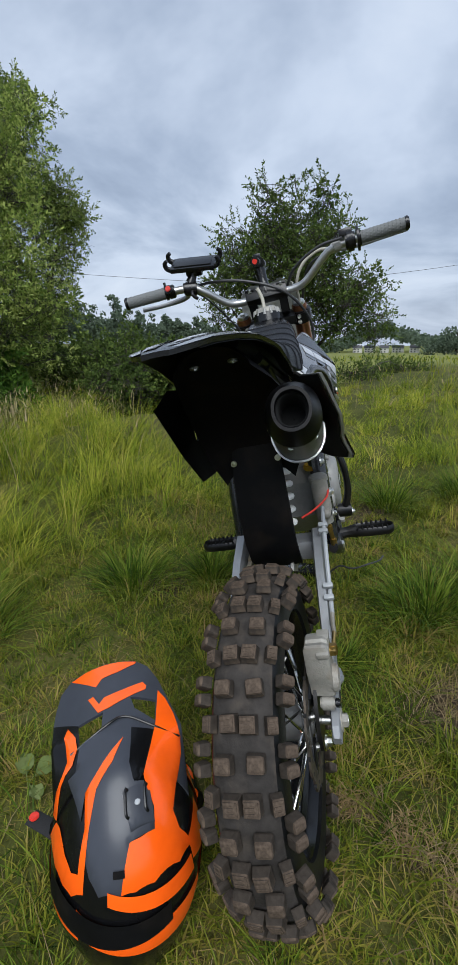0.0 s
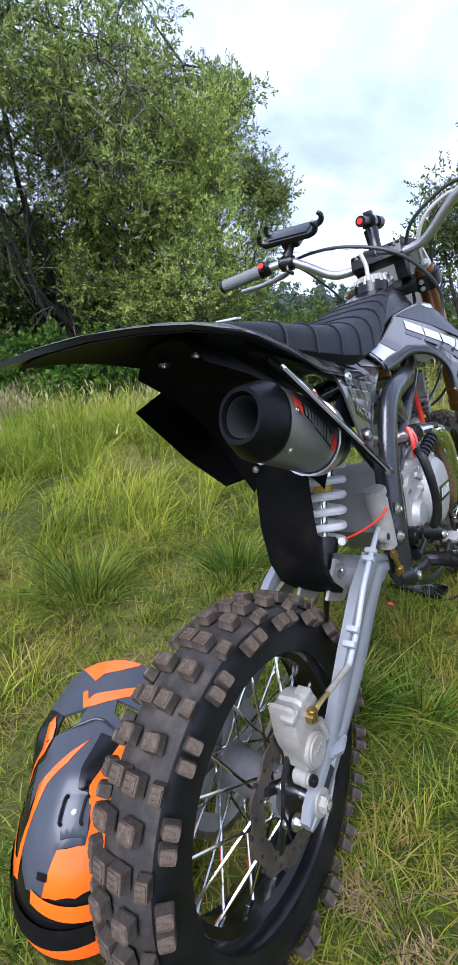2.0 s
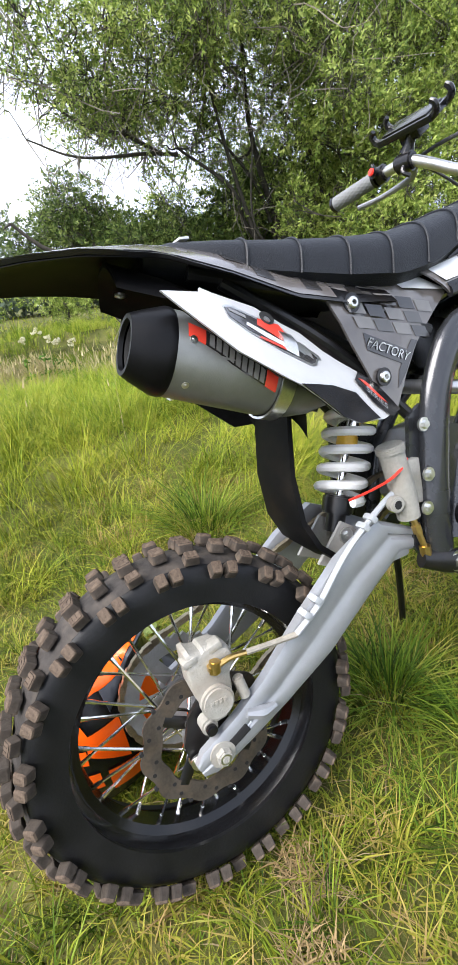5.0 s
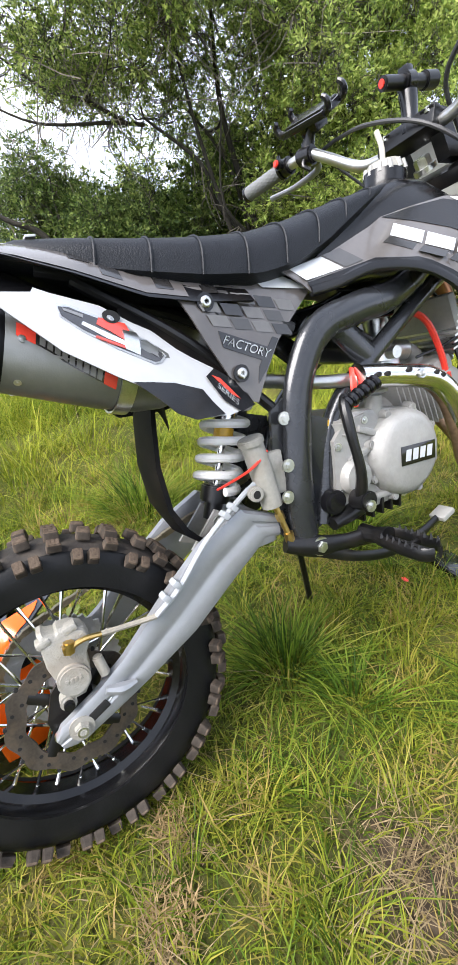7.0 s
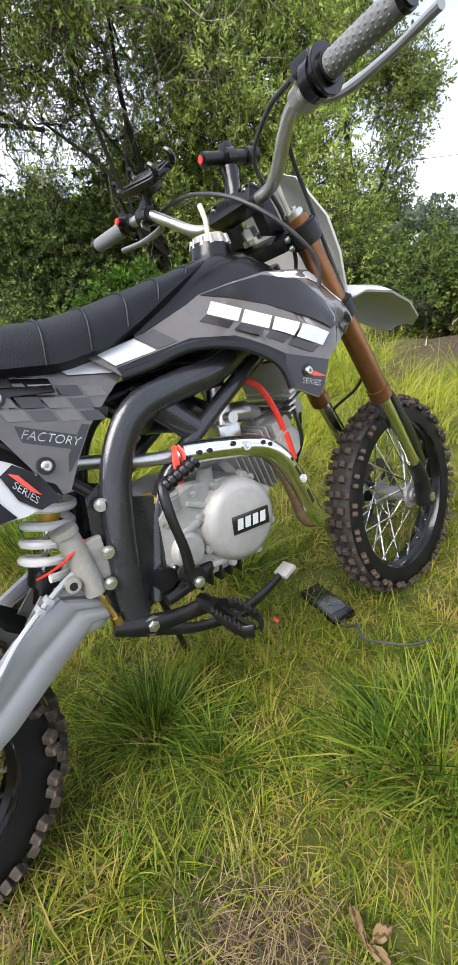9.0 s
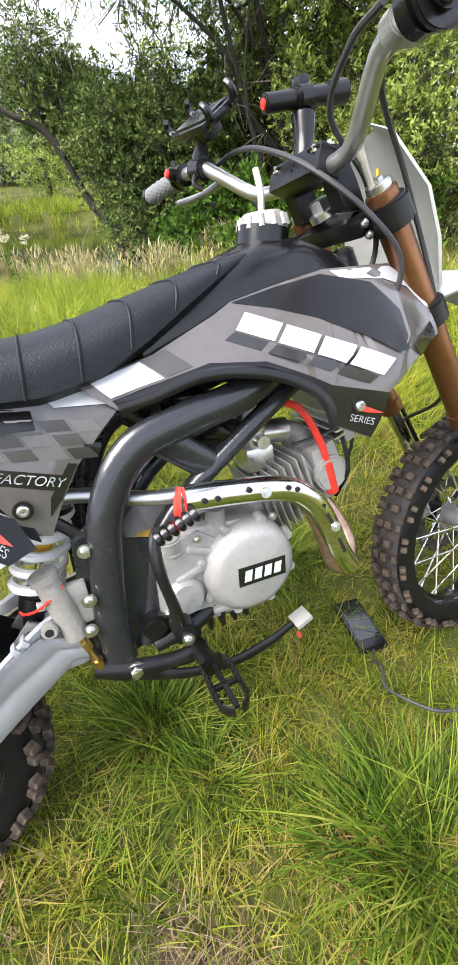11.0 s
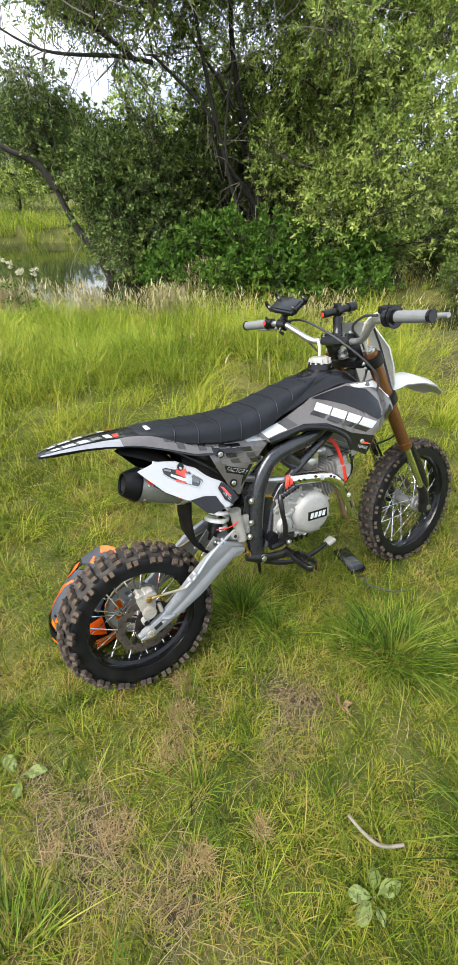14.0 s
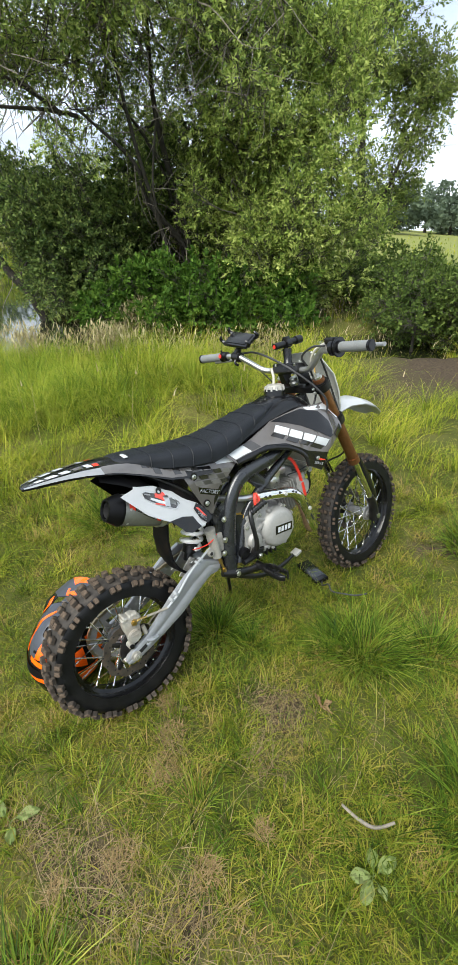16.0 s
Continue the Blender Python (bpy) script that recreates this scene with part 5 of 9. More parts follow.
    for i in range(kn["rows"]):
        a = step * i
        if i % 2:
            lay = [(s * kn["in"], pair, 0, 0) for s in (-1, 1)] + [(s * half * 0.72, side, 0, 0) for s in (-1, 1)]
        else:
            lay = [(s * kn["out"], mid, 0, 0) for s in (-1, 1)] + [(s * half * 0.95, edge, 1, o) for s in (-1, 1) for o in (-0.28, 0.28)]
        for x, me, e, off in lay:
            u = abs(x) / half
            rad = rim_r + (R - rim_r - 0.004) * (1 - max(0, u) ** 3.2 * (0.36 if not e else 0.42)) - 0.003
            tilt = radians(54 * u ** 2.2) * (1 if x > 0 else -1)
            j = a + off * step + rng.normal(0, 0.005)
            t = Matrix.Translation(c) @ Matrix.Rotation(j, 4, "X") @ Matrix.Translation((x, 0, rad)) @ Matrix.Rotation(tilt, 4, "Y") @ Matrix.Rotation(rng.normal(0, 0.05), 4, "Z")
            ob = new("tread_knob", me)
            ob.parent = hub
            ob.matrix_local = (turn @ t) if turn is not None else t
    return hub


rear_wheel = wheel("rear_wheel", REAR, 0.259, 0.190, 0.052, dict(rows=38, sx=0.0236, sy=0.0232, sz=0.0170, out=0.0195, **{"in": 0.0122}), 0.030, None, "spoked rear wheel with black rim and worn knobbly tyre", 32)
front_wheel = wheel("front_wheel", FRONT, 0.283, 0.219, 0.040, dict(rows=46, sx=0.0175, sy=0.019, sz=0.0130, out=0.0155, **{"in": 0.0098}), 0.022, STEER, "spoked front wheel with black rim and knobbly tyre", 36, 0.05)


def brake_disc(parent, c, x, r0, r1, lobes, holes, mat, name, turn=None, thick=0.0035):
    """A waved ring with a carrier; dark plugs paint the shade of its drilled holes."""
    bm = bmesh.new()
    seg = 96
    rings = []
    for sx in (x - thick / 2, x + thick / 2):
        o, i = [], []
        for k in range(seg):
            a = 2 * math.pi * k / seg
            ro = r1 + 0.0035 * math.cos(lobes * a)
            ri = r0 + 0.002 * math.cos(lobes * a)
            o.append(bm.verts.new((sx, c.y + ro * math.cos(a), c.z + ro * math.sin(a))))
            i.append(bm.verts.new((sx, c.y + ri * math.cos(a), c.z + ri * math.sin(a))))
        rings.append((o, i))
    for k in range(seg):
        q = (k + 1) % seg
        (o1, i1), (o2, i2) = rings
        bm.faces.new((o1[k], o1[q], i1[q], i1[k])); bm.faces.new((o2[k], i2[k], i2[q], o2[q]))
        bm.faces.new((o1[k], o2[k], o2[q], o1[q])); bm.faces.new((i1[k], i1[q], i2[q], i2[k]))
    if turn is not None:
        bmesh.ops.transform(bm, matrix=turn, verts=bm.verts)
    d = part(name, bm, mat, parent)
    bm = bmesh.new()
    for k in range(holes):
        a = 2 * math.pi * k / holes
        rr_ = r0 + (r1 - r0) * (0.35 + 0.32 * (k % 3))
        p = Vector((x, c.y + rr_ * math.cos(a), c.z + rr_ * math.sin(a)))
        add_cyl(bm, p - Vector((thick / 2 + 0.0003, 0, 0)), p + Vector((thick / 2 + 0.0003, 0, 0)), 0.003, seg=8)
    if turn is not None:
        bmesh.ops.transform(bm, matrix=turn, verts=bm.verts)
    tagged(part("drill_hole_shade", bm, M["soot_and_shade"], parent), kind="stuff")
    for k in range(4):
        a = 2 * math.pi * (k + 0.3) / 4
        bm = bmesh.new()
        p0 = Vector((x, c.y + 0.026 * math.cos(a), c.z + 0.026 * math.sin(a)))
        p1 = Vector((x, c.y + (r0 + 0.006) * math.cos(a + 0.35), c.z + (r0 + 0.006) * math.sin(a + 0.35)))
        add_tube(bm, [p0, p1], 0.009, n=4, seg=8, flat=0.0025)
        if turn is not None:
            bmesh.ops.transform(bm, matrix=turn, verts=bm.verts)
        part("carrier_arm", bm, M["black_metal"], parent)
        bolt(p0 + Vector((math.copysign(0.004, x), 0, 0)) + (p1 - p0) * 0.25, (x, 0, 0), 0.007, parent, turn=turn)
    return d


for k, (a0, mat) in enumerate(((-0.62, "white_decal"), (-0.50, "red_decal"), (-0.42, "white_decal"), (-0.30, "red_decal"))):
    bm = bmesh.new()
    w_ = 0.040 * 0.70 + 0.0036
    rows = [[bm.verts.new((w_, FRONT.y + r * math.cos(a), FRONT.z + r * math.sin(a))) for r in (0.2155, 0.2215)] for a in np.linspace(a0, a0 + 0.07, 5)]
    skin(bm, rows, caps=False, closed=False)
    part("rim_mark", steered(bm), M[mat], front_wheel)
brake_disc(rear_wheel, REAR, 0.058, 0.068, 0.095, 10, 30, M["disc"], "brake_disc")
brake_disc(front_wheel, FRONT, -0.058, 0.072, 0.100, 10, 30, M["disc"], "brake_disc", STEER)
# rear sprocket and chain on the left
bm = bmesh.new()
seg = 82
ring = []
for sx in (-0.066, -0.060):
    o = [bm.verts.new((sx, REAR.y + (0.098 if k % 2 else 0.092) * math.cos(2 * math.pi * k / seg), REAR.z + (0.098 if k % 2 else 0.092) * math.sin(2 * math.pi * k / seg))) for k in range(seg)]
    i = [bm.verts.new((sx, REAR.y + 0.070 * math.cos(2 * math.pi * k / seg), REAR.z + 0.070 * math.sin(2 * math.pi * k / seg))) for k in range(seg)]
    ring.append((o, i))
for k in range(seg):
    q = (k + 1) % seg
    (o1, i1), (o2, i2) = ring
    bm.faces.new((o1[k], o1[q], i1[q], i1[k])); bm.faces.new((o2[k], i2[k], i2[q], o2[q])); bm.faces.new((o1[k], o2[k], o2[q], o1[q])); bm.faces.new((i1[k], i1[q], i2[q], i2[k]))
sprocket = part("sprocket", bm, M["cast"], rear_wheel, "grey steel rear sprocket with round holes")
for k in range(6):
    a = 2 * math.pi * k / 6
    bm = bmesh.new()
    add_tube(bm, [(-0.063, REAR.y + 0.024 * math.cos(a), REAR.z + 0.024 * math.sin(a)), (-0.063, REAR.y + 0.073 * math.cos(a), REAR.z + 0.073 * math.sin(a))], 0.012, n=3, seg=8, flat=0.003)
    part("sprocket_arm", bm, M["cast"], rear_wheel)


def chain_loop():
    r1, r2, c2 = 0.098, 0.030, Vector((0, 0.50, 0.47))
    pts = []
    for k in range(26):
        a = radians(100) + radians(180) * k / 25
        pts.append(Vector((-0.063, REAR.y + r1 * math.cos(a), REAR.z + r1 * math.sin(a))))
    pts += [Vector((-0.063, REAR.y + 0.02 + (c2.y - 0.02) * t, pts[-1].z + (c2.z - r2 - pts[-1].z) * t)) for t in np.linspace(0.05, 1, 24)]
    pts += [Vector((-0.063, c2.y + r2 * math.cos(a), c2.z + r2 * math.sin(a))) for a in np.radians(np.linspace(-70, 100, 9))]
    top = REAR.z + r1
    pts += [Vector((-0.063, c2.y - 0.02 - (c2.y) * t, c2.z + r2 + (top - c2.z - r2) * t)) for t in np.linspace(0.05, 1, 24)]
    bm = bmesh.new()
    for i, p in enumerate(pts):
        q = pts[(i + 1) % len(pts)]
        d = q - p
        if d.length < 1e-4:
            continue
        t = Matrix.Translation((p + q) / 2) @ d.to_track_quat("Y", "X").to_matrix().to_4x4()
        w = 0.010 if i % 2 else 0.007
        add_box(bm, (0, 0, 0), (w, d.length * 1.25, 0.009), 0, t)
    for v in bm.verts:
        v.co.x = -0.063 + max(-0.006, min(0.006, v.co.x + 0.063))
    return tagged(part("chain", bm, M["chain"], bike, "oily bronze-toned roller chain"), kind="stuff")


chain_loop()

# ---- swingarm, shock, rear brake
def rail(bm, x0, x1, s=1):
    """One swingarm leg: lofted box section from the pivot down to the axle."""
    path = [(0.405, 0.428, 0.040), (0.335, 0.452, 0.072), (0.26, 0.412, 0.084), (0.18, 0.356, 0.080), (0.10, 0.306, 0.056), (0.05, 0.281, 0.046), (0.010, 0.264, 0.042), (-0.012, 0.256, 0.038), (-0.026, 0.250, 0.020)]
    secs = []
    for i, (y, z, hgt) in enumerate(path):
        t = i / (len(path) - 1)
        xc = x0 + (x1 - x0) * smooth01(t * 1.25)
        w = 0.026 - 0.012 * t
        n = Vector((0, -0.5, 0.86)) if i < 6 else Vector((0, -0.35, 0.93))
        out = []
        for u, v in ((-1, -0.75), (-0.7, -1), (0.7, -1), (1, -0.75), (1.0, -0.22), (0.78, -0.08), (0.78, 0.10), (1.0, 0.24), (1, 0.75), (0.7, 1), (-0.7, 1), (-1, 0.75)):
            out.append(Vector((s * (xc + u * w / 2), y, z)) + n * v * hgt / 2)
        secs.append(out)
    add_loft(bm, secs)


bm = bmesh.new(); rail(bm, 0.085, 0.096)
swing = part("swingarm", bm, M["alu"], bike, "silver-painted ribbed alloy swingarm", 28)
bm = bmesh.new(); rail(bm, 0.085, 0.096, -1); part("left_rail", bm, M["alu"], swing)
bm = bmesh.new(); add_box(bm, (0, 0.345, 0.430), (0.19, 0.06, 0.045), 0.01); part("cross_brace", bm, M["alu"], swing)
for s in (-1, 1):
    bm = bmesh.new()
    add_panel(bm, [(0.245, 0.42), (0.30, 0.475), (0.318, 0.462), (0.318, 0.43), (0.36, 0.41), (0.30, 0.39)], lambda y, z: s * 0.032 + 0.0001, 0.006)
    part("linkage_plate", bm, M["cast"], swing)
    bolt((s * 0.036, 0.302, 0.452), (s, 0, 0), 0.012, swing)
# axle, adjuster
bm = bmesh.new(); add_cyl(bm, (-0.116, 0.006, 0.262), (0.116, 0.006, 0.262), 0.0075, seg=14); part("axle", bm, M["zinc"], bike)
for s in (-1, 1):
    bolt((s * 0.1045, 0.006, 0.262), (s, 0, 0), 0.018, bike, M["calliper"], h=0.011, name="axle_nut")
    # solid dark bar on the rail, painting the shade inside the axle slot
    bm = bmesh.new(); add_box(bm, (s * 0.1035, 0.030, 0.273), (0.004, 0.040, 0.013), 0.001, Matrix.Rotation(radians(25), 4, "X")); part("axle_slot_shade", bm, M["soot_and_shade"], swing)
    bm = bmesh.new(); add_cyl(bm, (s * 0.098, 0.018, 0.264), (s * 0.098, 0.055, 0.283), 0.0045, seg=8); add_cyl(bm, (s * 0.098, 0.028, 0.269), (s * 0.098, 0.036, 0.273), 0.008, seg=6); part("chain_adjuster", bm, M["zinc"], bike)
    bm = bmesh.new()
    add_tube(bm, [(s * 0.104, 0.05, 0.30), (s * 0.105, 0.072, 0.292), (s * 0.105, 0.094, 0.292)], [0.006, 0.010, 0.004], n=10, seg=8); part("weld_gusset", bm, M["alu"], swing)
# calliper
CALLIPER = [(-0.011, 0.415), (-0.005, 0.416), (-0.0, 0.412), (0.011, 0.409), (0.015, 0.413), (0.033, 0.411), (0.047, 0.403), (0.052, 0.393), (0.051, 0.38), (0.043, 0.367), (0.042, 0.347), (0.037, 0.321), (0.025, 0.306), (0.01, 0.305), (-0.002, 0.316), (-0.002, 0.332), (-0.008, 0.347), (-0.012, 0.365), (-0.012, 0.389)]
cy_, cz_ = 0.016, 0.3500
bm = bmesh.new()
add_loft(bm, [[(x, cy_ + (y - cy_) * k, cz_ + (z - cz_) * k) for y, z in CALLIPER] for x, k in ((0.064, 0.90), (0.067, 0.97), (0.092, 1.0), (0.098, 0.98), (0.1015, 0.93), (0.1025, 0.86))])
calliper = part("brake_calliper", bm, M["calliper"], bike, "pale cast alloy rear brake calliper")
bm = bmesh.new(); add_cyl(bm, (0.098, 0.016, 0.338), (0.111, 0.016, 0.338), 0.0225, seg=32, bevel=0.003); cover = part("piston_cover", bm, M["calliper"], calliper)
for k in range(4):
    bm = bmesh.new(); add_box(bm, (0.1114, 0.016 - 0.009 + 0.006 * k, 0.338 + 0.003), (0.0012, 0.0042, 0.006), 0.0004); part("cast_mark", bm, M["calliper"], cover)
bm = bmesh.new(); add_cyl(bm, (0.094, 0.052, 0.351), (0.097, 0.057, 0.319), 0.0075, seg=14, bevel=0.002); part("bleed_boss", bm, M["calliper"], calliper)
bm = bmesh.new(); add_cyl(bm, (0.076, 0.0, 0.302), (0.100, 0.0, 0.302), 0.0115, seg=16, bevel=0.003); part("slide_pin", bm, M["calliper"], calliper)
bm = bmesh.new(); add_cyl(bm, (0.099, 0.0, 0.302), (0.108, 0.0, 0.302), 0.0075, seg=14, bevel=0.002); part("pin_boot", bm, M["plastic"], calliper)
for dy, dz in ((-0.022, 0.052), (0.014, 0.058)):
    bm = bmesh.new(); add_box(bm, (0.094, cy_ + dy, cz_ + dz), (0.020, 0.020, 0.010), 0.003, Matrix.Rotation(radians(12), 4, "X")); part("lug", bm, M["calliper"], calliper)
bm = bmesh.new(); add_cyl(bm, (0.1015, 0.021, 0.385), (0.113, 0.021, 0.385), 0.0085, seg=6, bevel=0.001); add_cyl(bm, (0.108, 0.021, 0.3790), (0.108, 0.024, 0.395), 0.0075, seg=12, bevel=0.001); part("banjo_bolt", bm, M["brass"], calliper)
bm = bmesh.new(); add_panel(bm, [(-0.035, 0.27), (-0.03, 0.235), (0.0, 0.225), (0.03, 0.24), (0.035, 0.30), (0.0, 0.33), (-0.02, 0.31)], lambda y, z: 0.073, 0.006); part("calliper_bracket", bm, M["black_metal"], calliper)
bolt((0.078, -0.022, 0.245), (1, 0, 0), 0.011, calliper, None, 0.008)
bm = bmesh.new(); add_tube(bm, [(0.108, 0.022, 0.385), (0.11, 0.043, 0.391), (0.11, 0.066, 0.388)], 0.0038, n=10, seg=8); part("pipe_end", bm, M["brass"], calliper)
bm = bmesh.new(); add_tube(bm, [(0.11, 0.066, 0.388), (0.107, 0.1, 0.382), (0.105, 0.145, 0.376)], 0.0042, n=12, seg=8); part("brake_pipe", bm, M["pipe_sleeve"], calliper)
bm = bmesh.new(); add_tube(bm, [(0.105, 0.145, 0.376), (0.104, 0.190, 0.404), (0.104, 0.25, 0.461), (0.104, 0.33, 0.512), (0.104, 0.362, 0.522)], 0.0046, n=24, seg=8); hose = part("brake_hose", bm, M["tie"], bike, "pale sleeved rear brake hose tied to the swingarm")
for y, z in ((0.165, 0.398), (0.185, 0.412), (0.285, 0.486), (0.30, 0.494)):
    bm = bmesh.new(); add_box(bm, (0.102, y, z), (0.020, 0.010, 0.013), 0.003, Matrix.Rotation(radians(38), 4, "X")); part("clip", bm, M["tie"], hose)

# shock
bm = bmesh.new()
a, b = Vector((0.004, 0.302, 0.452)), Vector((0.004, 0.385, 0.665))
d = (b - a).normalized()
add_cyl(bm, a, a + d * 0.04, 0.016, seg=16); add_cyl(bm, a + d * 0.03, a + d * 0.06, 0.026, seg=20, bevel=0.003)
shock = part("shock_absorber", bm, M["black_metal"], bike, "rear shock absorber with grey coil spring")
bm = bmesh.new(); add_cyl(bm, a + d * 0.05, b, 0.007, seg=14); part("piston_rod", bm, M["chrome"], shock)
bm = bmesh.new(); add_cyl(bm, a + d * 0.135, a + d * 0.16, 0.017, seg=18, bevel=0.002); part("bump_stop", bm, M["yellow"], shock)
bm = bmesh.new(); add_cyl(bm, a + d * 0.16, b, 0.020, seg=18); part("shock_body", bm, M["chrome"], shock)
u, w = Vector((1, 0, 0)), d.cross(Vector((1, 0, 0)))
bm = bmesh.new()
turns = 5.4
add_tube(bm, [a + d * (0.052 + 0.155 * t) + (u * math.cos(turns * 2 * math.pi * t) + w * math.sin(turns * 2 * math.pi * t)) * 0.036 for t in np.linspace(0, 1, 110)], 0.0078, n=150, seg=8)
part("coil_spring", bm, M["spring"], shock, "pale grey coil spring")
bm = bmesh.new(); add_cyl(bm, a + d * 0.200, a + d * 0.212, 0.040, seg=24, bevel=0.003); part("spring_collar", bm, M["black_metal"], shock)

# rear master cylinder and reservoir
bm = bmesh.new()
add_tube(bm, [(0.104, 0.352, 0.580), (0.105, 0.362, 0.52), (0.106, 0.368, 0.475)], [0.018, 0.019, 0.017], n=8, seg=16)
add_cyl(bm, (0.104, 0.352, 0.578), (0.104, 0.350, 0.590), 0.021, seg=18, bevel=0.002)
add_cyl(bm, (0.108, 0.338, 0.506), (0.122, 0.336, 0.506), 0.012, seg=16, bevel=0.002)
add_box(bm, (0.102, 0.385, 0.525), (0.014, 0.03, 0.07), 0.004)
master = part("brake_reservoir", bm, M["calliper"], bike, "pale alloy rear brake master cylinder")
bm = bmesh.new(); add_cyl(bm, (0.1222, 0.336, 0.506), (0.1228, 0.336, 0.506), 0.0065, seg=12); part("sight_glass", bm, M["soot_and_shade"], master)
bm = bmesh.new(); add_cyl(bm, (0.110, 0.370, 0.475), (0.114, 0.382, 0.425), 0.005, seg=10); add_cyl(bm, (0.110, 0.374, 0.462), (0.111, 0.377, 0.448), 0.0075, seg=6); add_cyl(bm, (0.114, 0.383, 0.425), (0.114, 0.385, 0.402), 0.0085, seg=8); part("push_rod", bm, M["brass"], master)
bm = bmesh.new(); add_tube(bm, [(0.112, 0.372, 0.565), (0.121, 0.35, 0.555), (0.115, 0.33, 0.543), (0.09, 0.31, 0.528), (0.06, 0.30, 0.515)], 0.0022, n=20, seg=6); part("safety_tie", bm, M["red"], master, "red plastic cable tie")

# mudflap behind the shock
bm = bmesh.new()
secs = []
for y, z, hw in ((0.235, 0.70, 0.046), (0.222, 0.64, 0.050), (0.212, 0.57, 0.052), (0.216, 0.50, 0.052), (0.236, 0.455, 0.052), (0.268, 0.425, 0.050)):
    secs.append([(-hw, y, z), (0, y - 0.006, z), (hw, y, z), (hw, y + 0.008, z + 0.004), (0, y + 0.003, z + 0.004), (-hw, y + 0.008, z + 0.004)])
add_loft(bm, secs)
part("mudflap", bm, M["under"], bike, "black flexible mudflap hanging behind the shock")
for s in (-1, 1):
    bolt((s * 0.044, 0.224, 0.672), (0, -1, 0), 0.006, bike, M["zinc"], 0.004)

# ---- frame
bm = bmesh.new()
main = [(0.030, 0.905, 0.862), (0.062, 0.80, 0.805), (0.088, 0.69, 0.762), (0.099, 0.59, 0.748), (0.102, 0.506, 0.724), (0.104, 0.456, 0.655), (0.106, 0.435, 0.57), (0.108, 0.421, 0.48), (0.108, 0.418, 0.405)]
add_tube(bm, main, 0.026, n=44, seg=16, flat=0.017)
frame_tube = part("frame", bm, M["frame"], bike, "graphite-painted tubular steel frame")
bm = bmesh.new(); add_tube(bm, main, 0.026, n=44, seg=16, flat=0.017); part("main_tube", mirrored(bm), M["frame"], frame_tube)
down = [(0.030, 0.915, 0.80), (0.070, 0.78, 0.752), (0.082, 0.64, 0.672), (0.086, 0.555, 0.615), (0.088, 0.512, 0.56), (0.092, 0.486, 0.48), (0.098, 0.462, 0.41)]
for s in (1, -1):
    bm = bmesh.new(); add_tube(bm, down, 0.0155, n=36, seg=12); part("inner_tube", bm if s > 0 else mirrored(bm), M["frame"], frame_tube)
    bm = bmesh.new(); add_tube(bm, [(0.094, 0.545, 0.735), (0.086, 0.625, 0.660)], 0.024, n=6, seg=12, flat=0.010); part("gusset", bm if s > 0 else mirrored(bm), M["frame"], frame_tube)
    bm = bmesh.new(); add_tube(bm, [(0.100, 0.60, 0.735), (0.055, 0.715, 0.735)], 0.0085, n=6, seg=10); part("stay", bm if s > 0 else mirrored(bm), M["frame"], frame_tube)
    bm = bmesh.new(); add_panel(bm, [(0.398, 0.62), (0.425, 0.635), (0.46, 0.60), (0.505, 0.585), (0.49, 0.50), (0.47, 0.41), (0.40, 0.385), (0.378, 0.42), (0.383, 0.50)], lambda y, z: 0.099, 0.007); part("pivot_plate", bm if s > 0 else mirrored(bm), M["frame"], frame_tube)
    bm = bmesh.new(); add_tube(bm, [(0.085, 0.47, 0.735), (0.070, 0.33, 0.805), (0.055, 0.12, 0.862)], 0.011, n=14, seg=10); part("subframe_tube", bm if s > 0 else mirrored(bm), M["black_metal"], frame_tube)
    bm = bmesh.new(); add_tube(bm, [(0.090, 0.43, 0.60), (0.075, 0.30, 0.74), (0.060, 0.16, 0.845)], 0.009, n=12, seg=10); part("subframe_stay", bm if s > 0 else mirrored(bm), M["black_metal"], frame_tube)
bm = bmesh.new(); add_cyl(bm, (0, 0.925, 0.93), (0, 0.985, 0.79), 0.030, seg=24, bevel=0.003); part("headstock", bm, M["frame"], frame_tube)
for y, z in ((0.412, 0.606), (0.398, 0.535), (0.388, 0.486)):
    bolt((0.124 if z < 0.6 else 0.112, y, z), (1, 0, 0), 0.0105, frame_tube, None, 0.007)
bolt((0.128, 0.432, 0.386), (1, 0, 0), 0.0165, frame_tube, None, 0.008, name="pivot_bolt")
bolt((-0.128, 0.432, 0.386), (-1, 0, 0), 0.0165, frame_tube, None, 0.008, name="pivot_bolt")
bm = bmesh.new(); add_cyl(bm, (0.105, 0.478, 0.448), (0.130, 0.478, 0.448), 0.021, seg=24, bevel=0.005); part("rubber_bung", bm, M["plastic"], frame_tube)

# lower bracket, foot pegs, brake pedal, side stand
bm = bmesh.new()
add_tube(bm, [(0.112, 0.375, 0.405), (0.122, 0.43, 0.385), (0.122, 0.49, 0.372), (0.118, 0.55, 0.362)], [0.013, 0.020, 0.014, 0.017], n=14, seg=12, flat=0.011)
add_tube(bm, [(0.118, 0.47, 0.41), (0.11, 0.54, 0.42), (0.09, 0.60, 0.43)], [0.012, 0.018, 0.013], n=10, seg=12)
part("peg_bracket", bm, M["black_metal"], bike)


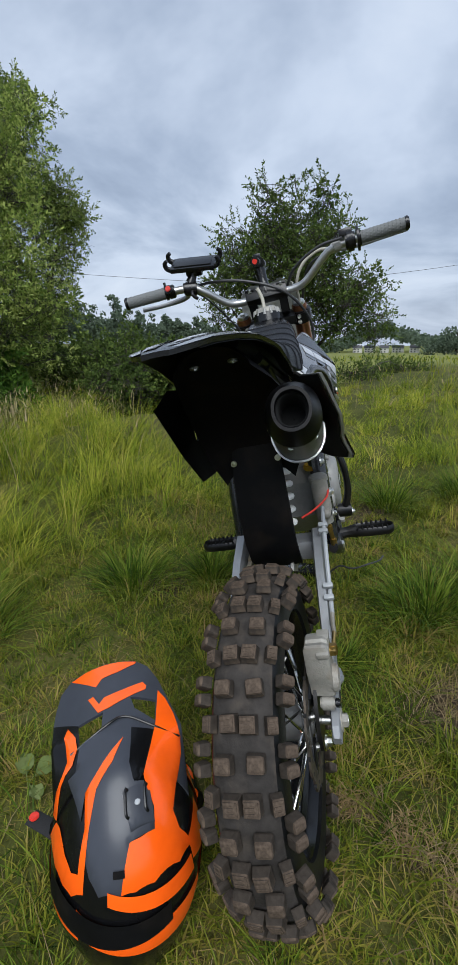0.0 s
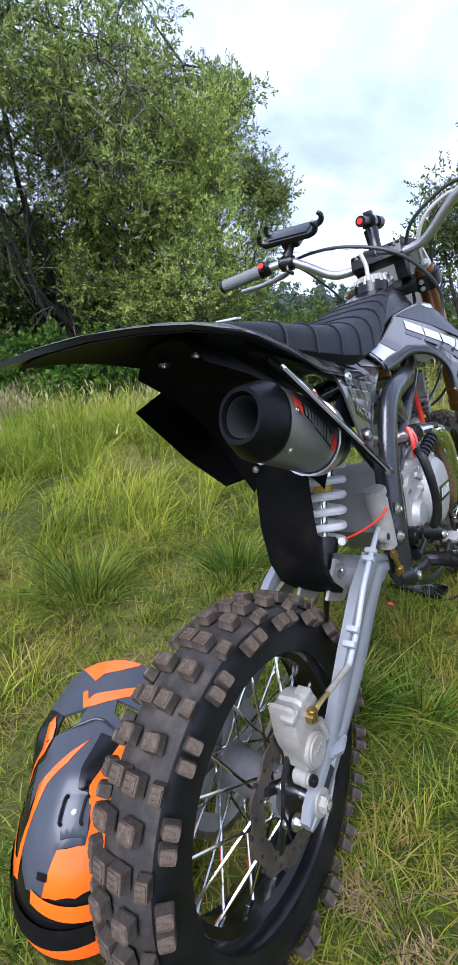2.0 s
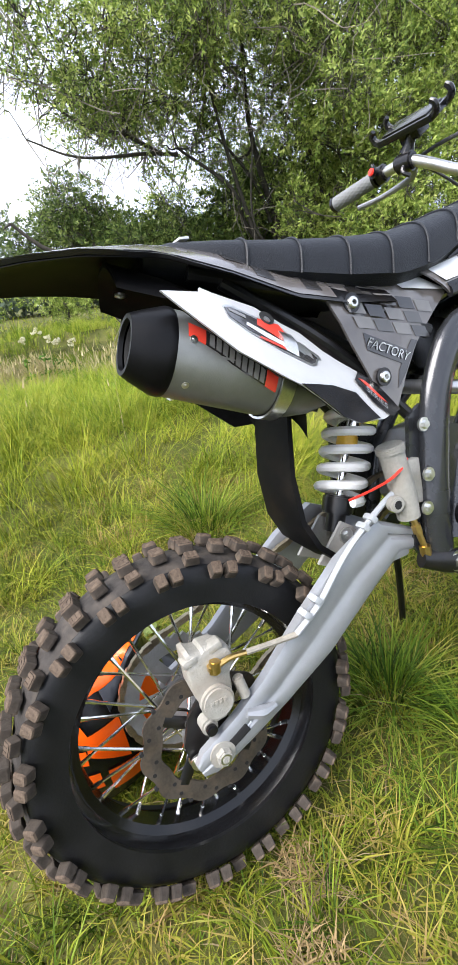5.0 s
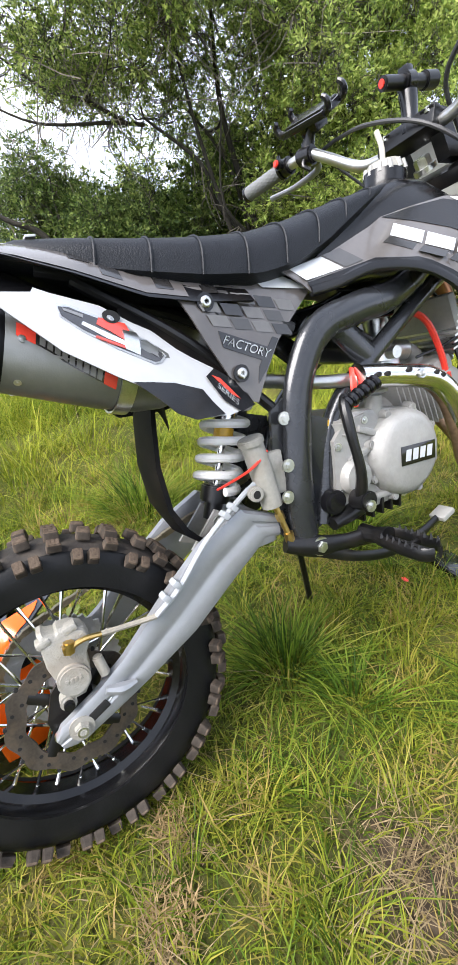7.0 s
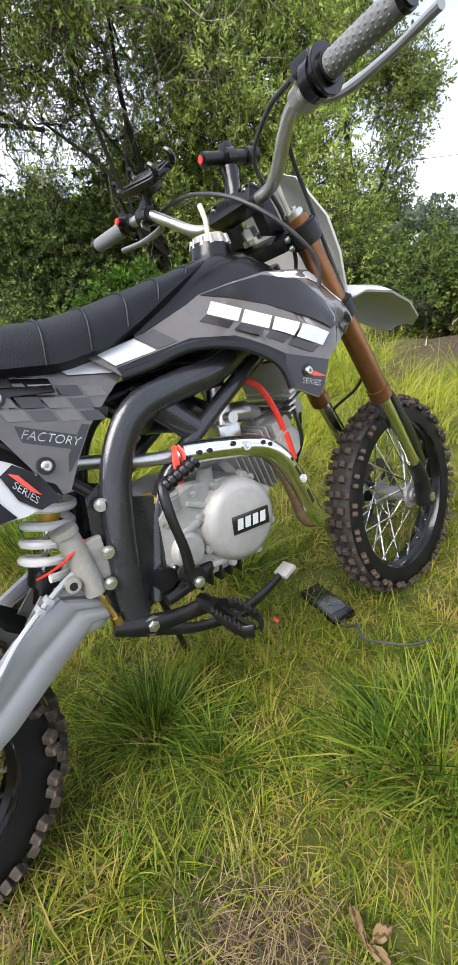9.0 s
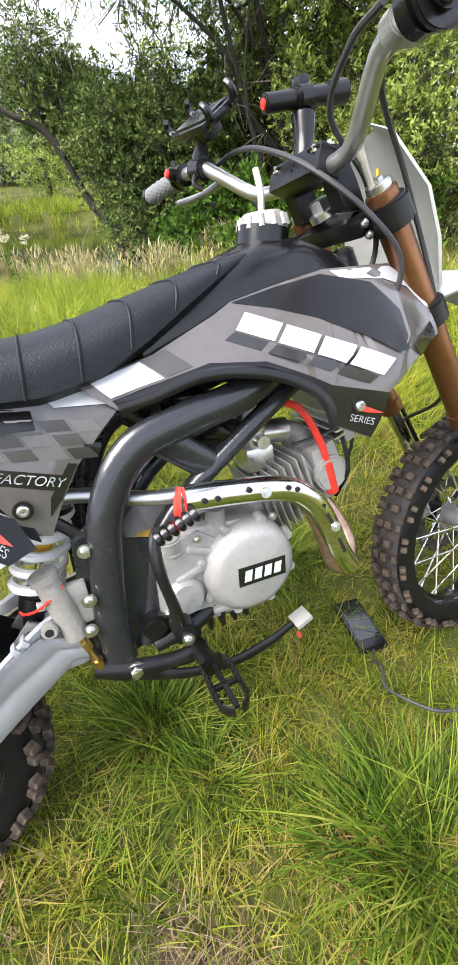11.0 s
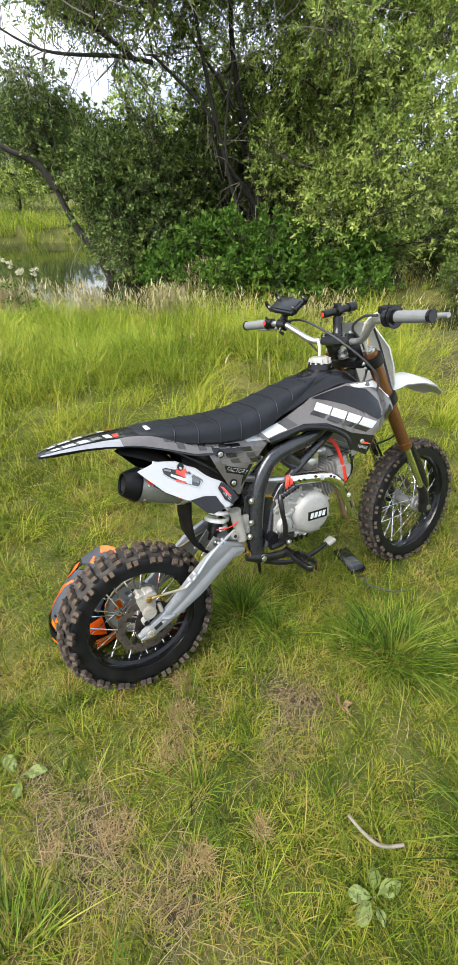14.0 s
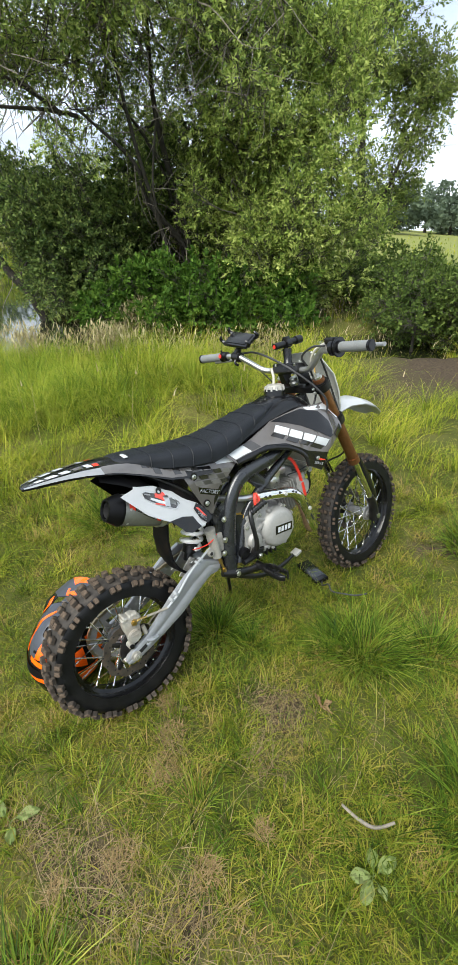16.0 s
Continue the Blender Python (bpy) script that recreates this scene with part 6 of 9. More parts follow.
def foot_peg(s):
    bm = bmesh.new()
    c = Vector((s * 0.21, 0.545, 0.372))
    add_tube(bm, [(s * 0.115, 0.535, 0.37), (s * 0.15, 0.54, 0.372), (s * 0.168, 0.542, 0.372)], [0.018, 0.014, 0.02], n=8, seg=10)
    for dy in (-0.021, 0.021):
        add_tube(bm, [(s * 0.155, 0.545 + dy * 0.6, 0.372), (s * 0.18, 0.545 + dy, 0.372), (s * 0.245, 0.545 + dy, 0.372), (s * 0.262, 0.545 + dy * 0.3, 0.372)], 0.011, n=12, seg=8, flat=0.003, axis=(0, 1, 0))
        for k in range(7):
            x = s * (0.172 + 0.0125 * k)
            add_cyl(bm, (x, 0.545 + dy, 0.380), (x, 0.545 + dy, 0.389), 0.0042, 0.001, seg=4)
    add_box(bm, (s * 0.21, 0.545, 0.370), (0.09, 0.008, 0.008), 0.001)
    add_box(bm, (s * 0.21, 0.545, 0.370), (0.008, 0.044, 0.008), 0.001)
    return part("foot_peg", bm, M["black_metal"], bike, "black toothed foot peg")


foot_peg(1), foot_peg(-1)
bolt((0.133, 0.552, 0.358), (1, 0, 0), 0.008, bike)
bm = bmesh.new()
add_tube(bm, [(0.125, 0.435, 0.376), (0.128, 0.51, 0.338), (0.127, 0.59, 0.318), (0.124, 0.66, 0.322), (0.121, 0.715, 0.337)], [0.012, 0.010, 0.010, 0.011, 0.008], n=22, seg=10, flat=0.005)
pedal = part("brake_pedal", bm, M["black_metal"], bike, "black rear brake pedal with bare metal tip")
bm = bmesh.new(); add_box(bm, (0.121, 0.732, 0.342), (0.034, 0.034, 0.010), 0.002, Matrix.Rotation(radians(20), 4, "X")); part("pedal_tip", bm, M["cast"], pedal)
bm = bmesh.new()
add_tube(bm, [(-0.11, 0.52, 0.365), (-0.16, 0.57, 0.24), (-0.232, 0.625, 0.030)], 0.008, n=10, seg=10)
add_box(bm, (-0.238, 0.628, 0.006), (0.05, 0.06, 0.010), 0.003, Matrix.Rotation(radians(LEAN), 4, "Y"))
part("side_stand", bm, M["black_metal"], bike)
# kick lever
bm = bmesh.new()
add_tube(bm, [(0.148, 0.512, 0.447), (0.162, 0.506, 0.50), (0.160, 0.498, 0.56), (0.150, 0.500, 0.602), (0.138, 0.512, 0.616)], [0.011, 0.009, 0.008, 0.009, 0.009], n=22, seg=10)
kick = part("kick_lever", bm, M["black_metal"], bike, "black kick-start lever with ribbed rubber")
bm = bmesh.new(); add_cyl(bm, (0.130, 0.515, 0.445), (0.165, 0.515, 0.445), 0.018, seg=18, bevel=0.003); part("boss", bm, M["black_metal"], kick)
bolt((0.166, 0.515, 0.438), (1, 0, 0), 0.010, kick)
for k in range(6):
    t = k / 5
    bm = bmesh.new()
    add_cyl(bm, (0.146 + 0.006 * t, 0.505 + 0.055 * t, 0.606 + 0.022 * t), (0.147 + 0.006 * t, 0.513 + 0.055 * t, 0.610 + 0.022 * t), 0.0125, seg=12, bevel=0.002)
    part("rubber_rib", bm, M["plastic"], kick)

# ---- engine
bm = bmesh.new()
sec = []
out = [(0.475, 0.455), (0.485, 0.54), (0.515, 0.575), (0.575, 0.582), (0.64, 0.572), (0.69, 0.560), (0.72, 0.52), (0.715, 0.45), (0.68, 0.405), (0.60, 0.385), (0.53, 0.392)]
for x, k in ((-0.085, 0.90), (-0.080, 0.97), (0.0, 1.0), (0.070, 1.0), (0.082, 0.985), (0.090, 0.95)):
    cy, cz = 0.60, 0.48
    sec.append([(x, cy + (y - cy) * k, cz + (z - cz) * k) for y, z in out])
add_loft(bm, sec)
engine = part("engine", bm, M["cast"], bike, "grey cast alloy single-cylinder engine", 30)
bm = bmesh.new()
add_lathe(bm, [(0.070, 0.082), (0.112, 0.080), (0.128, 0.076), (0.137, 0.066), (0.140, 0.058), (0.1405, 0.0001)], (0, 0.648, 0.490), "x", 48); part("clutch_cover", bm, M["cast"], engine, "round grey clutch cover with a nameplate")
bm = bmesh.new(); add_lathe(bm, [(0.080, 0.034), (0.118, 0.032), (0.126, 0.026), (0.128, 0.0001)], (0, 0.535, 0.475), "x", 28); part("kick_boss", bm, M["cast"], engine)
bm = bmesh.new(); add_box(bm, (0.085, 0.60, 0.555), (0.045, 0.11, 0.05), 0.012, Matrix.Rotation(radians(-8), 4, "X")); part("upper_case", bm, M["cast"], engine)
bm = bmesh.new(); add_box(bm, (0.085, 0.585, 0.430), (0.05, 0.15, 0.055), 0.014); part("lower_case", bm, M["cast"], engine)
bm = bmesh.new(); add_cyl(bm, (0.092, 0.532, 0.545), (0.097, 0.530, 0.578), 0.021, seg=20, bevel=0.003); add_cyl(bm, (0.092, 0.532, 0.553), (0.0925, 0.532, 0.556), 0.024, seg=20); part("oil_filler", bm, M["cast"], engine)
bm = bmesh.new(); add_cyl(bm, (0.080, 0.502, 0.568), (0.080, 0.501, 0.583), 0.019, seg=18, bevel=0.003); part("oil_cap", bm, M["yellow"], engine, "yellow oil cap")
bm = bmesh.new(); add_cyl(bm, (0.090, 0.610, 0.560), (0.098, 0.613, 0.602), 0.018, 0.014, seg=16); add_tube(bm, [(0.09, 0.555, 0.598), (0.094, 0.60, 0.605), (0.094, 0.645, 0.606)], 0.007, n=10, seg=8); part("clutch_arm", bm, M["cast"], engine)
for y, z in ((0.498, 0.462), (0.50, 0.548), (0.57, 0.405), (0.665, 0.402), (0.712, 0.548), (0.725, 0.44)):
    bolt((0.093, y, z), (1, 0, 0), 0.0075, engine, None, 0.006)
for k, (y, z) in enumerate(((0.575, 0.545), (0.60, 0.425), (0.55, 0.51))):
    bm = bmesh.new(); add_box(bm, (0.112, y, z), (0.014, 0.05, 0.012), 0.004, Matrix.Rotation(radians(-25 + 20 * k), 4, "X")); part("case_rib", bm, M["cast"], engine)
for k in range(5):
    bm = bmesh.new(); add_box(bm, (0.098, 0.548 + 0.022 * k, 0.408), (0.030, 0.006, 0.040), 0.0015, Matrix.Rotation(radians(-8), 4, "X")); part("sump_fin", bm, M["black_metal"], engine)
bm = bmesh.new(); add_panel(bm, [(0.492, 0.452), (0.500, 0.545), (0.528, 0.572), (0.575, 0.578), (0.600, 0.556), (0.590, 0.520), (0.572, 0.470), (0.580, 0.425), (0.545, 0.412), (0.510, 0.425)], lambda y, z: 0.112, 0.022); part("case_cover", bm, M["cast"], engine)
for y, z in ((0.507, 0.535), (0.570, 0.566), (0.502, 0.455), (0.545, 0.424)):
    bolt((0.113, y, z), (1, 0, 0), 0.0065, engine, None, 0.005)
for k in range(8):
    a = 2 * math.pi * (k + 0.5) / 8
    bm = bmesh.new(); add_cyl(bm, (0.100, 0.648 + 0.084 * math.cos(a), 0.490 + 0.084 * math.sin(a)), (0.122, 0.648 + 0.080 * math.cos(a), 0.490 + 0.080 * math.sin(a)), 0.0085, seg=12, bevel=0.002); part("cover_boss", bm, M["cast"], engine)
# nameplate on the cover: black plate with light bars
def tilt_plate(c, n, w, h, ang, thick):
    """A matrix that lays a plate of the x-y plane on a point c of the right flank with normal n, its x axis ahead and turned by ang."""
    z = Vector(n).normalized()
    x = (Vector((0, 1, 0)) - z * z.y).normalized()
    y = z.cross(x)
    m = Matrix((x, y, z)).transposed().to_4x4()
    return Matrix.Translation(c) @ m @ Matrix.Rotation(radians(ang), 4, "Z")


bm = bmesh.new(); t = tilt_plate((0.1412, 0.660, 0.487), (1, 0, 0), 0, 0, -4, 0)
add_box(bm, (0, 0, 0), (0.084, 0.034, 0.0016), 0.0005); bmesh.ops.transform(bm, matrix=t, verts=bm.verts)
plate = part("nameplate", bm, M["gloss"], engine, "black maker's plate")
for k in range(4):
    bm = bmesh.new()
    add_loft(bm, [[(-0.033 + 0.0175 * k + dx, yy, zz) for dx, yy in ((0.0, -0.010), (0.0125, -0.010), (0.0155, 0.010), (0.003, 0.010))] for zz in (0.0006, 0.0013)])
    bmesh.ops.transform(bm, matrix=t, verts=bm.verts)
    part("mark", bm, M["white_decal"], plate)
# barrel, head, carburettor, exhaust
bm = bmesh.new()
ax0, ax1 = Vector((0, 0.70, 0.535)), Vector((0, 0.845, 0.575))
dd = (ax1 - ax0).normalized()
add_cyl(bm, ax0, ax1, 0.046, seg=24)
barrel = part("cylinder_barrel", bm, M["cast"], engine)
for k in range(8):
    p = ax0 + dd * (0.022 + 0.0135 * k)
    bm = bmesh.new(); add_box(bm, p, (0.125, 0.122, 0.0035), 0.0012, rot_to(dd)); part("cooling_fin", bm, M["cast"], barrel)
bm = bmesh.new(); add_box(bm, ax1 + dd * 0.012, (0.118, 0.11, 0.055), 0.012, rot_to(dd)); head = part("cylinder_head", bm, M["cast"], engine)
bm = bmesh.new(); add_cyl(bm, ax1 + Vector((0.05, 0.01, 0)), ax1 + Vector((0.068, 0.01, 0)), 0.034, seg=24, bevel=0.004); part("cam_cover", bm, M["cast"], head)
for k in range(4):
    bolt(ax1 + dd * 0.04 + Vector(((-1) ** k * 0.045, 0, 0.04 - 0.08 * (k // 2))), dd, 0.008, head)
bm = bmesh.new(); add_cyl(bm, (0.0, 0.735, 0.60), (0.0, 0.735, 0.73), 0.026, seg=20, bevel=0.004); add_cyl(bm, (0.0, 0.69, 0.672), (0.0, 0.80, 0.658), 0.022, seg=18); add_box(bm, (0.0, 0.735, 0.625), (0.055, 0.055, 0.045), 0.008); add_cyl(bm, (0.025, 0.735, 0.66), (0.045, 0.735, 0.66), 0.012, seg=12)
part("carburettor", bm, M["zinc"], engine, "bright metal carburettor")
bm = bmesh.new(); add_tube(bm, [(0, 0.79, 0.66), (0, 0.825, 0.645), (0, 0.835, 0.61)], 0.018, n=8, seg=14); part("inlet_pipe", bm, M["cast"], engine)
bm = bmesh.new(); add_tube(bm, [(0, 0.57, 0.715), (0, 0.63, 0.70), (0, 0.70, 0.675)], [0.045, 0.042, 0.026], n=8, seg=20); part("air_filter", bm, M["plastic"], engine, "black air filter")
bm = bmesh.new(); add_box(bm, (0, 0.875, 0.69), (0.15, 0.02, 0.12), 0.004, Matrix.Rotation(radians(16), 4, "X"))
oil_cooler = part("oil_cooler", bm, M["cast"], bike)
for k in range(8):
    bm = bmesh.new(); add_box(bm, (0, 0.866 + 0.004 * k * 0.9, 0.645 + 0.0125 * k), (0.152, 0.022, 0.004), 0, Matrix.Rotation(radians(16), 4, "X")); part("cooler_fin", bm, M["zinc"], oil_cooler)
bm = bmesh.new(); add_tube(bm, [(0.045, 0.715, 0.685), (0.052, 0.722, 0.715), (0.058, 0.755, 0.728), (0.062, 0.80, 0.706), (0.062, 0.835, 0.64), (0.060, 0.850, 0.585), (0.058, 0.856, 0.545)], 0.0066, n=34, seg=8)
lead = part("spark_lead", bm, M["red"], engine, "bright red spark plug lead")
bm = bmesh.new(); add_cyl(bm, (0.061, 0.845, 0.60), (0.058, 0.858, 0.535), 0.0105, 0.0125, seg=12, bevel=0.002); part("plug_cap", bm, M["red"], lead)
for pts, r in (([(0.03, 0.70, 0.74), (0.05, 0.80, 0.77), (0.03, 0.90, 0.72), (0.04, 0.92, 0.62), (0.05, 0.88, 0.56)], 0.0035), ([(0.04, 0.79, 0.64), (0.07, 0.86, 0.66), (0.09, 0.96, 0.72), (0.10, 1.0, 0.80)], 0.003), ([(0.03, 0.74, 0.72), (0.05, 0.70, 0.77), (0.03, 0.62, 0.79)], 0.003), ([(0.05, 0.87, 0.52), (0.07, 0.885, 0.58), (0.06, 0.875, 0.66), (0.03, 0.87, 0.72)], 0.0045)):
    bm = bmesh.new(); add_tube(bm, pts, r, n=22, seg=6); part("hose", bm, M["plastic"], engine)
bm = bmesh.new(); add_tube(bm, [(0.01, 0.84, 0.535), (0.04, 0.868, 0.48), (0.075, 0.875, 0.43), (0.105, 0.845, 0.405), (0.115, 0.812, 0.43), (0.117, 0.795, 0.49), (0.116, 0.765, 0.565), (0.114, 0.71, 0.610), (0.108, 0.62, 0.632)], 0.0145, n=60, seg=14)
pipe = part("exhaust_pipe", bm, M["header"], bike, "heat-browned steel exhaust header")
bm = bmesh.new(); add_tube(bm, [(0.108, 0.62, 0.632), (0.085, 0.52, 0.642), (0.050, 0.42, 0.665), (0.078, 0.30, 0.688), (0.092, 0.25, 0.70)], 0.0115, n=30, seg=14); part("link_pipe", bm, M["bar"], pipe)
bm = bmesh.new(); add_tube(bm, [(0.121, 0.842, 0.415), (0.124, 0.822, 0.45), (0.125, 0.800, 0.51), (0.125, 0.772, 0.568), (0.124, 0.725, 0.607), (0.122, 0.64, 0.628), (0.120, 0.56, 0.641)], 0.0205, n=44, seg=18)
guard = part("heat_guard", bm, M["chrome"], pipe, "polished perforated steel heat guard")
for y, z in ((0.68, 0.625), (0.80, 0.523)):
    bolt((0.1455, y, z - 0.002), (1, 0, 0.15), 0.0085, guard)
# dark plugs and bars on the guard paint the shade in its perforations
for y, z in ((0.585, 0.639), (0.605, 0.6365), (0.72, 0.6175), (0.735, 0.610), (0.655, 0.634), (0.78, 0.566)):
    bm = bmesh.new(); add_cyl(bm, (0.138, y, z), (0.1452, y, z), 0.0042, seg=10); part("slot_shade", bm, M["soot_and_shade"], guard)
bm = bmesh.new(); add_box(bm, (0.1435, 0.812, 0.48), (0.004, 0.007, 0.034), 0.0012, Matrix.Rotation(radians(20), 4, "X")); part("slot_shade", bm, M["soot_and_shade"], guard); bm = bmesh.new(); add_box(bm, (0.1435, 0.79, 0.54), (0.004, 0.007, 0.026), 0.0012, Matrix.Rotation(radians(24), 4, "X")); part("slot_shade", bm, M["soot_and_shade"], guard)
bm = bmesh.new(); add_tube(bm, [(0.108, 0.560, 0.655), (0.118, 0.552, 0.640), (0.122, 0.548, 0.618), (0.120, 0.550, 0.594)], [0.004, 0.007, 0.004], n=12, seg=8, flat=0.004); part("heat_wrap", bm, M["red"], pipe, "scrap of red rubber on the header")

def lay_on(me, base, lift):
    """Bends a flat lettering mesh onto the panel surface."""
    for v in me.vertices:
        v.co.x = base(v.co.y, v.co.z) + lift


# ---- muffler and heat shield
mu0, mu1 = Vector((0.107, 0.020, 0.781)), Vector((0.088, 0.262, 0.692))
md = (mu1 - mu0).normalized()
mx_ = (Vector((1, 0, 0)) - md * md.x).normalized()
mz_ = mx_.cross(md)


def oval(p, rx, rz, n=28, power=2.15):
    o = []
    for k in range(n):
        a = 2 * math.pi * k / n
        c, s = math.cos(a), math.sin(a)
        o.append(p + mx_ * rx * math.copysign(abs(c) ** (2 / power), c) + mz_ * rz * math.copysign(abs(s) ** (2 / power), s))
    return o


bm = bmesh.new()
add_loft(bm, [oval(mu0 + md * t, rx, rz) for t, rx, rz in ((0.020, 0.039, 0.045), (0.028, 0.041, 0.0475), (0.15, 0.0445, 0.051), (0.20, 0.043, 0.049), (0.235, 0.036, 0.040), (0.262, 0.024, 0.026), (0.285, 0.018, 0.018))], caps=False)
muffler = part("muffler", bm, M["muffler"], bike, "grey titanium-look silencer with black end cap")
bm = bmesh.new()
add_loft(bm, [oval(mu0 + md * t, rx, rz) for t, rx, rz in ((0.036, 0.0410, 0.0474), (0.032, 0.0426, 0.0490), (0.026, 0.0422, 0.0484), (0.002, 0.0335, 0.0385), (-0.005, 0.0305, 0.0350), (-0.010, 0.0285, 0.0325), (-0.010, 0.0240, 0.0275), (-0.005, 0.0225, 0.0255))], caps=False)
part("end_cap", bm, M["muff_cap"], muffler)
bm = bmesh.new(); add_loft(bm, [oval(mu0 + md * t, r, r * 1.07) for t, r in ((-0.003, 0.0228), (0.004, 0.0205), (0.060, 0.019), (0.062, 0.001))], caps=False); part("bore", bm, M["soot_and_shade"], muffler)
bm = bmesh.new(); add_loft(bm, [oval(mu0 + md * t, rx, rz) for t, rx, rz in ((0.166, 0.0455, 0.0525), (0.166, 0.0485, 0.0555), (0.186, 0.0475, 0.0545), (0.186, 0.0445, 0.0515))], caps=False); part("strap", bm, M["zinc"], muffler)
for k in range(6):
    a = 2 * math.pi * (k + 0.25) / 6
    q = mu0 + md * 0.052 + mx_ * 0.0415 * math.cos(a) + mz_ * 0.0480 * math.sin(a)
    bolt(q, mx_ * math.cos(a) + mz_ * math.sin(a), 0.0042, muffler, M["zinc"], 0.002, name="rivet")
# maker's stripe on the silencer as plain bars
STRIPE = [(0.046, 0.066, "red_decal", 0.0, 0.17), (0.144, 0.160, "red_decal", 0.0, 0.17)] + [(0.070 + 0.0082 * k, 0.0762 + 0.0082 * k, "decal_silver", 0.0002, 0.13) for k in range(9)] + [(0.066, 0.144, "decal_dark", -0.0001, 0.16)]
for t0, t1, mat, up_, wide in STRIPE:
    bm = bmesh.new()
    rows = []
    for t in np.linspace(t0, t1, 6):
        row = []
        for da in np.linspace(-wide, wide, 4):
            aa_ = 0.40 - (t - 0.05) * 6.2 + da
            c, s = math.cos(aa_), math.sin(aa_)
            row.append(bm.verts.new(mu0 + md * t + mx_ * ((0.0413 + 0.034 * (t - 0.046)) + up_) * math.copysign(abs(c) ** (2 / 2.4), c) + mz_ * ((0.0479 + 0.036 * (t - 0.046)) + up_) * math.copysign(abs(s) ** (2 / 2.4), s)))
        rows.append(row)
    skin(bm, rows, caps=False, closed=False)
    part("stripe", bm, M[mat], muffler)


def shield_x(y, z):
    return 0.1462 - 0.54 * (y - 0.15) - 0.74 * (z - 0.76)


def on_shield(outline, lift, thick, n=2):
    b = bmesh.new()
    add_panel(b, outline, lambda y, z: shield_x(y, z) + lift, thick, n)
    return b


shield = part("heat_shield", on_shield([(0.0479, 0.8231), (0.1002, 0.8232), (0.1046, 0.8289), (0.1198, 0.8222), (0.1784, 0.8040), (0.2130, 0.7793), (0.2391, 0.7650), (0.2654, 0.7367), (0.2847, 0.7216), (0.3150, 0.7019), (0.3412, 0.6784), (0.3567, 0.6401), (0.3042, 0.6375), (0.2420, 0.6465), (0.2193, 0.6601), (0.2013, 0.6824), (0.1811, 0.7018), (0.1626, 0.7132), (0.1384, 0.7306), (0.1099, 0.7511), (0.0863, 0.7785), (0.0632, 0.8043)], 0.0, 0.004), M["white"], bike, "white plastic exhaust heat shield with dark decal")
part("liner", on_shield([(0.0508, 0.8214), (0.1021, 0.8215), (0.1064, 0.8271), (0.1213, 0.8205), (0.1787, 0.8027), (0.2126, 0.7785), (0.2382, 0.7645), (0.2640, 0.7367), (0.2829, 0.7219), (0.3126, 0.7026), (0.3383, 0.6796), (0.3535, 0.6421), (0.3020, 0.6395), (0.2410, 0.6483), (0.2188, 0.6617), (0.2012, 0.6835), (0.1814, 0.7025), (0.1632, 0.7137), (0.1395, 0.7307), (0.1116, 0.7508), (0.0885, 0.7777), (0.0658, 0.8030)], -0.0062, 0.002), M["under"], shield, "black inner face")
part("black_decal", on_shield([(0.1776, 0.7052), (0.2017, 0.7008), (0.2340, 0.6942), (0.2745, 0.6781), (0.2807, 0.6616), (0.2918, 0.6418), (0.2415, 0.6458), (0.2175, 0.6590), (0.1995, 0.6813)], 0.0030, 0.0026, 4), M["rim"], shield)
badge = part("badge", on_shield([(0.1233, 0.8067), (0.1220, 0.7920), (0.1415, 0.7724), (0.1785, 0.7452), (0.2195, 0.7214), (0.2308, 0.7217), (0.2435, 0.7292), (0.2316, 0.7477), (0.2162, 0.7575), (0.2024, 0.7779), (0.1735, 0.7875), (0.1553, 0.7963), (0.1382, 0.8055)], 0.0014, 0.0010, 3), M["zinc"], shield, "riveted metal badge with red and pale marks")
part("badge_face", on_shield([(0.1244, 0.8039), (0.1243, 0.7928), (0.1436, 0.7743), (0.1812, 0.7473), (0.2218, 0.7240), (0.2298, 0.7243), (0.2392, 0.7297), (0.2282, 0.7458), (0.2123, 0.7557), (0.1994, 0.7754), (0.1713, 0.7850), (0.1532, 0.7938), (0.1369, 0.8026)], 0.0022, 0.0006, 3), M["decal_dark"], badge)
for pts, mat in [([(0.1690, 0.7876), (0.2024, 0.7779), (0.2061, 0.7582), (0.1903, 0.7572), (0.1774, 0.7684), (0.1625, 0.7795)], "red_decal"), ([(0.1472, 0.7841), (0.1758, 0.7656), (0.2097, 0.7432), (0.2050, 0.7398), (0.1685, 0.7608), (0.1432, 0.7803)], "white_decal"), ([(0.1287, 0.8027), (0.1511, 0.7922), (0.1491, 0.7881), (0.1289, 0.7987)], "decal_silver"), ([(0.2093, 0.7593), (0.2313, 0.7347), (0.2299, 0.7285), (0.2024, 0.7522)], "decal_silver"), ([(0.1566, 0.7656), (0.1899, 0.7482), (0.1872, 0.7452), (0.1544, 0.7630)], "red_decal")]:
    part("mark", on_shield(pts, 0.0029, 0.0005, 1), M[mat], badge)
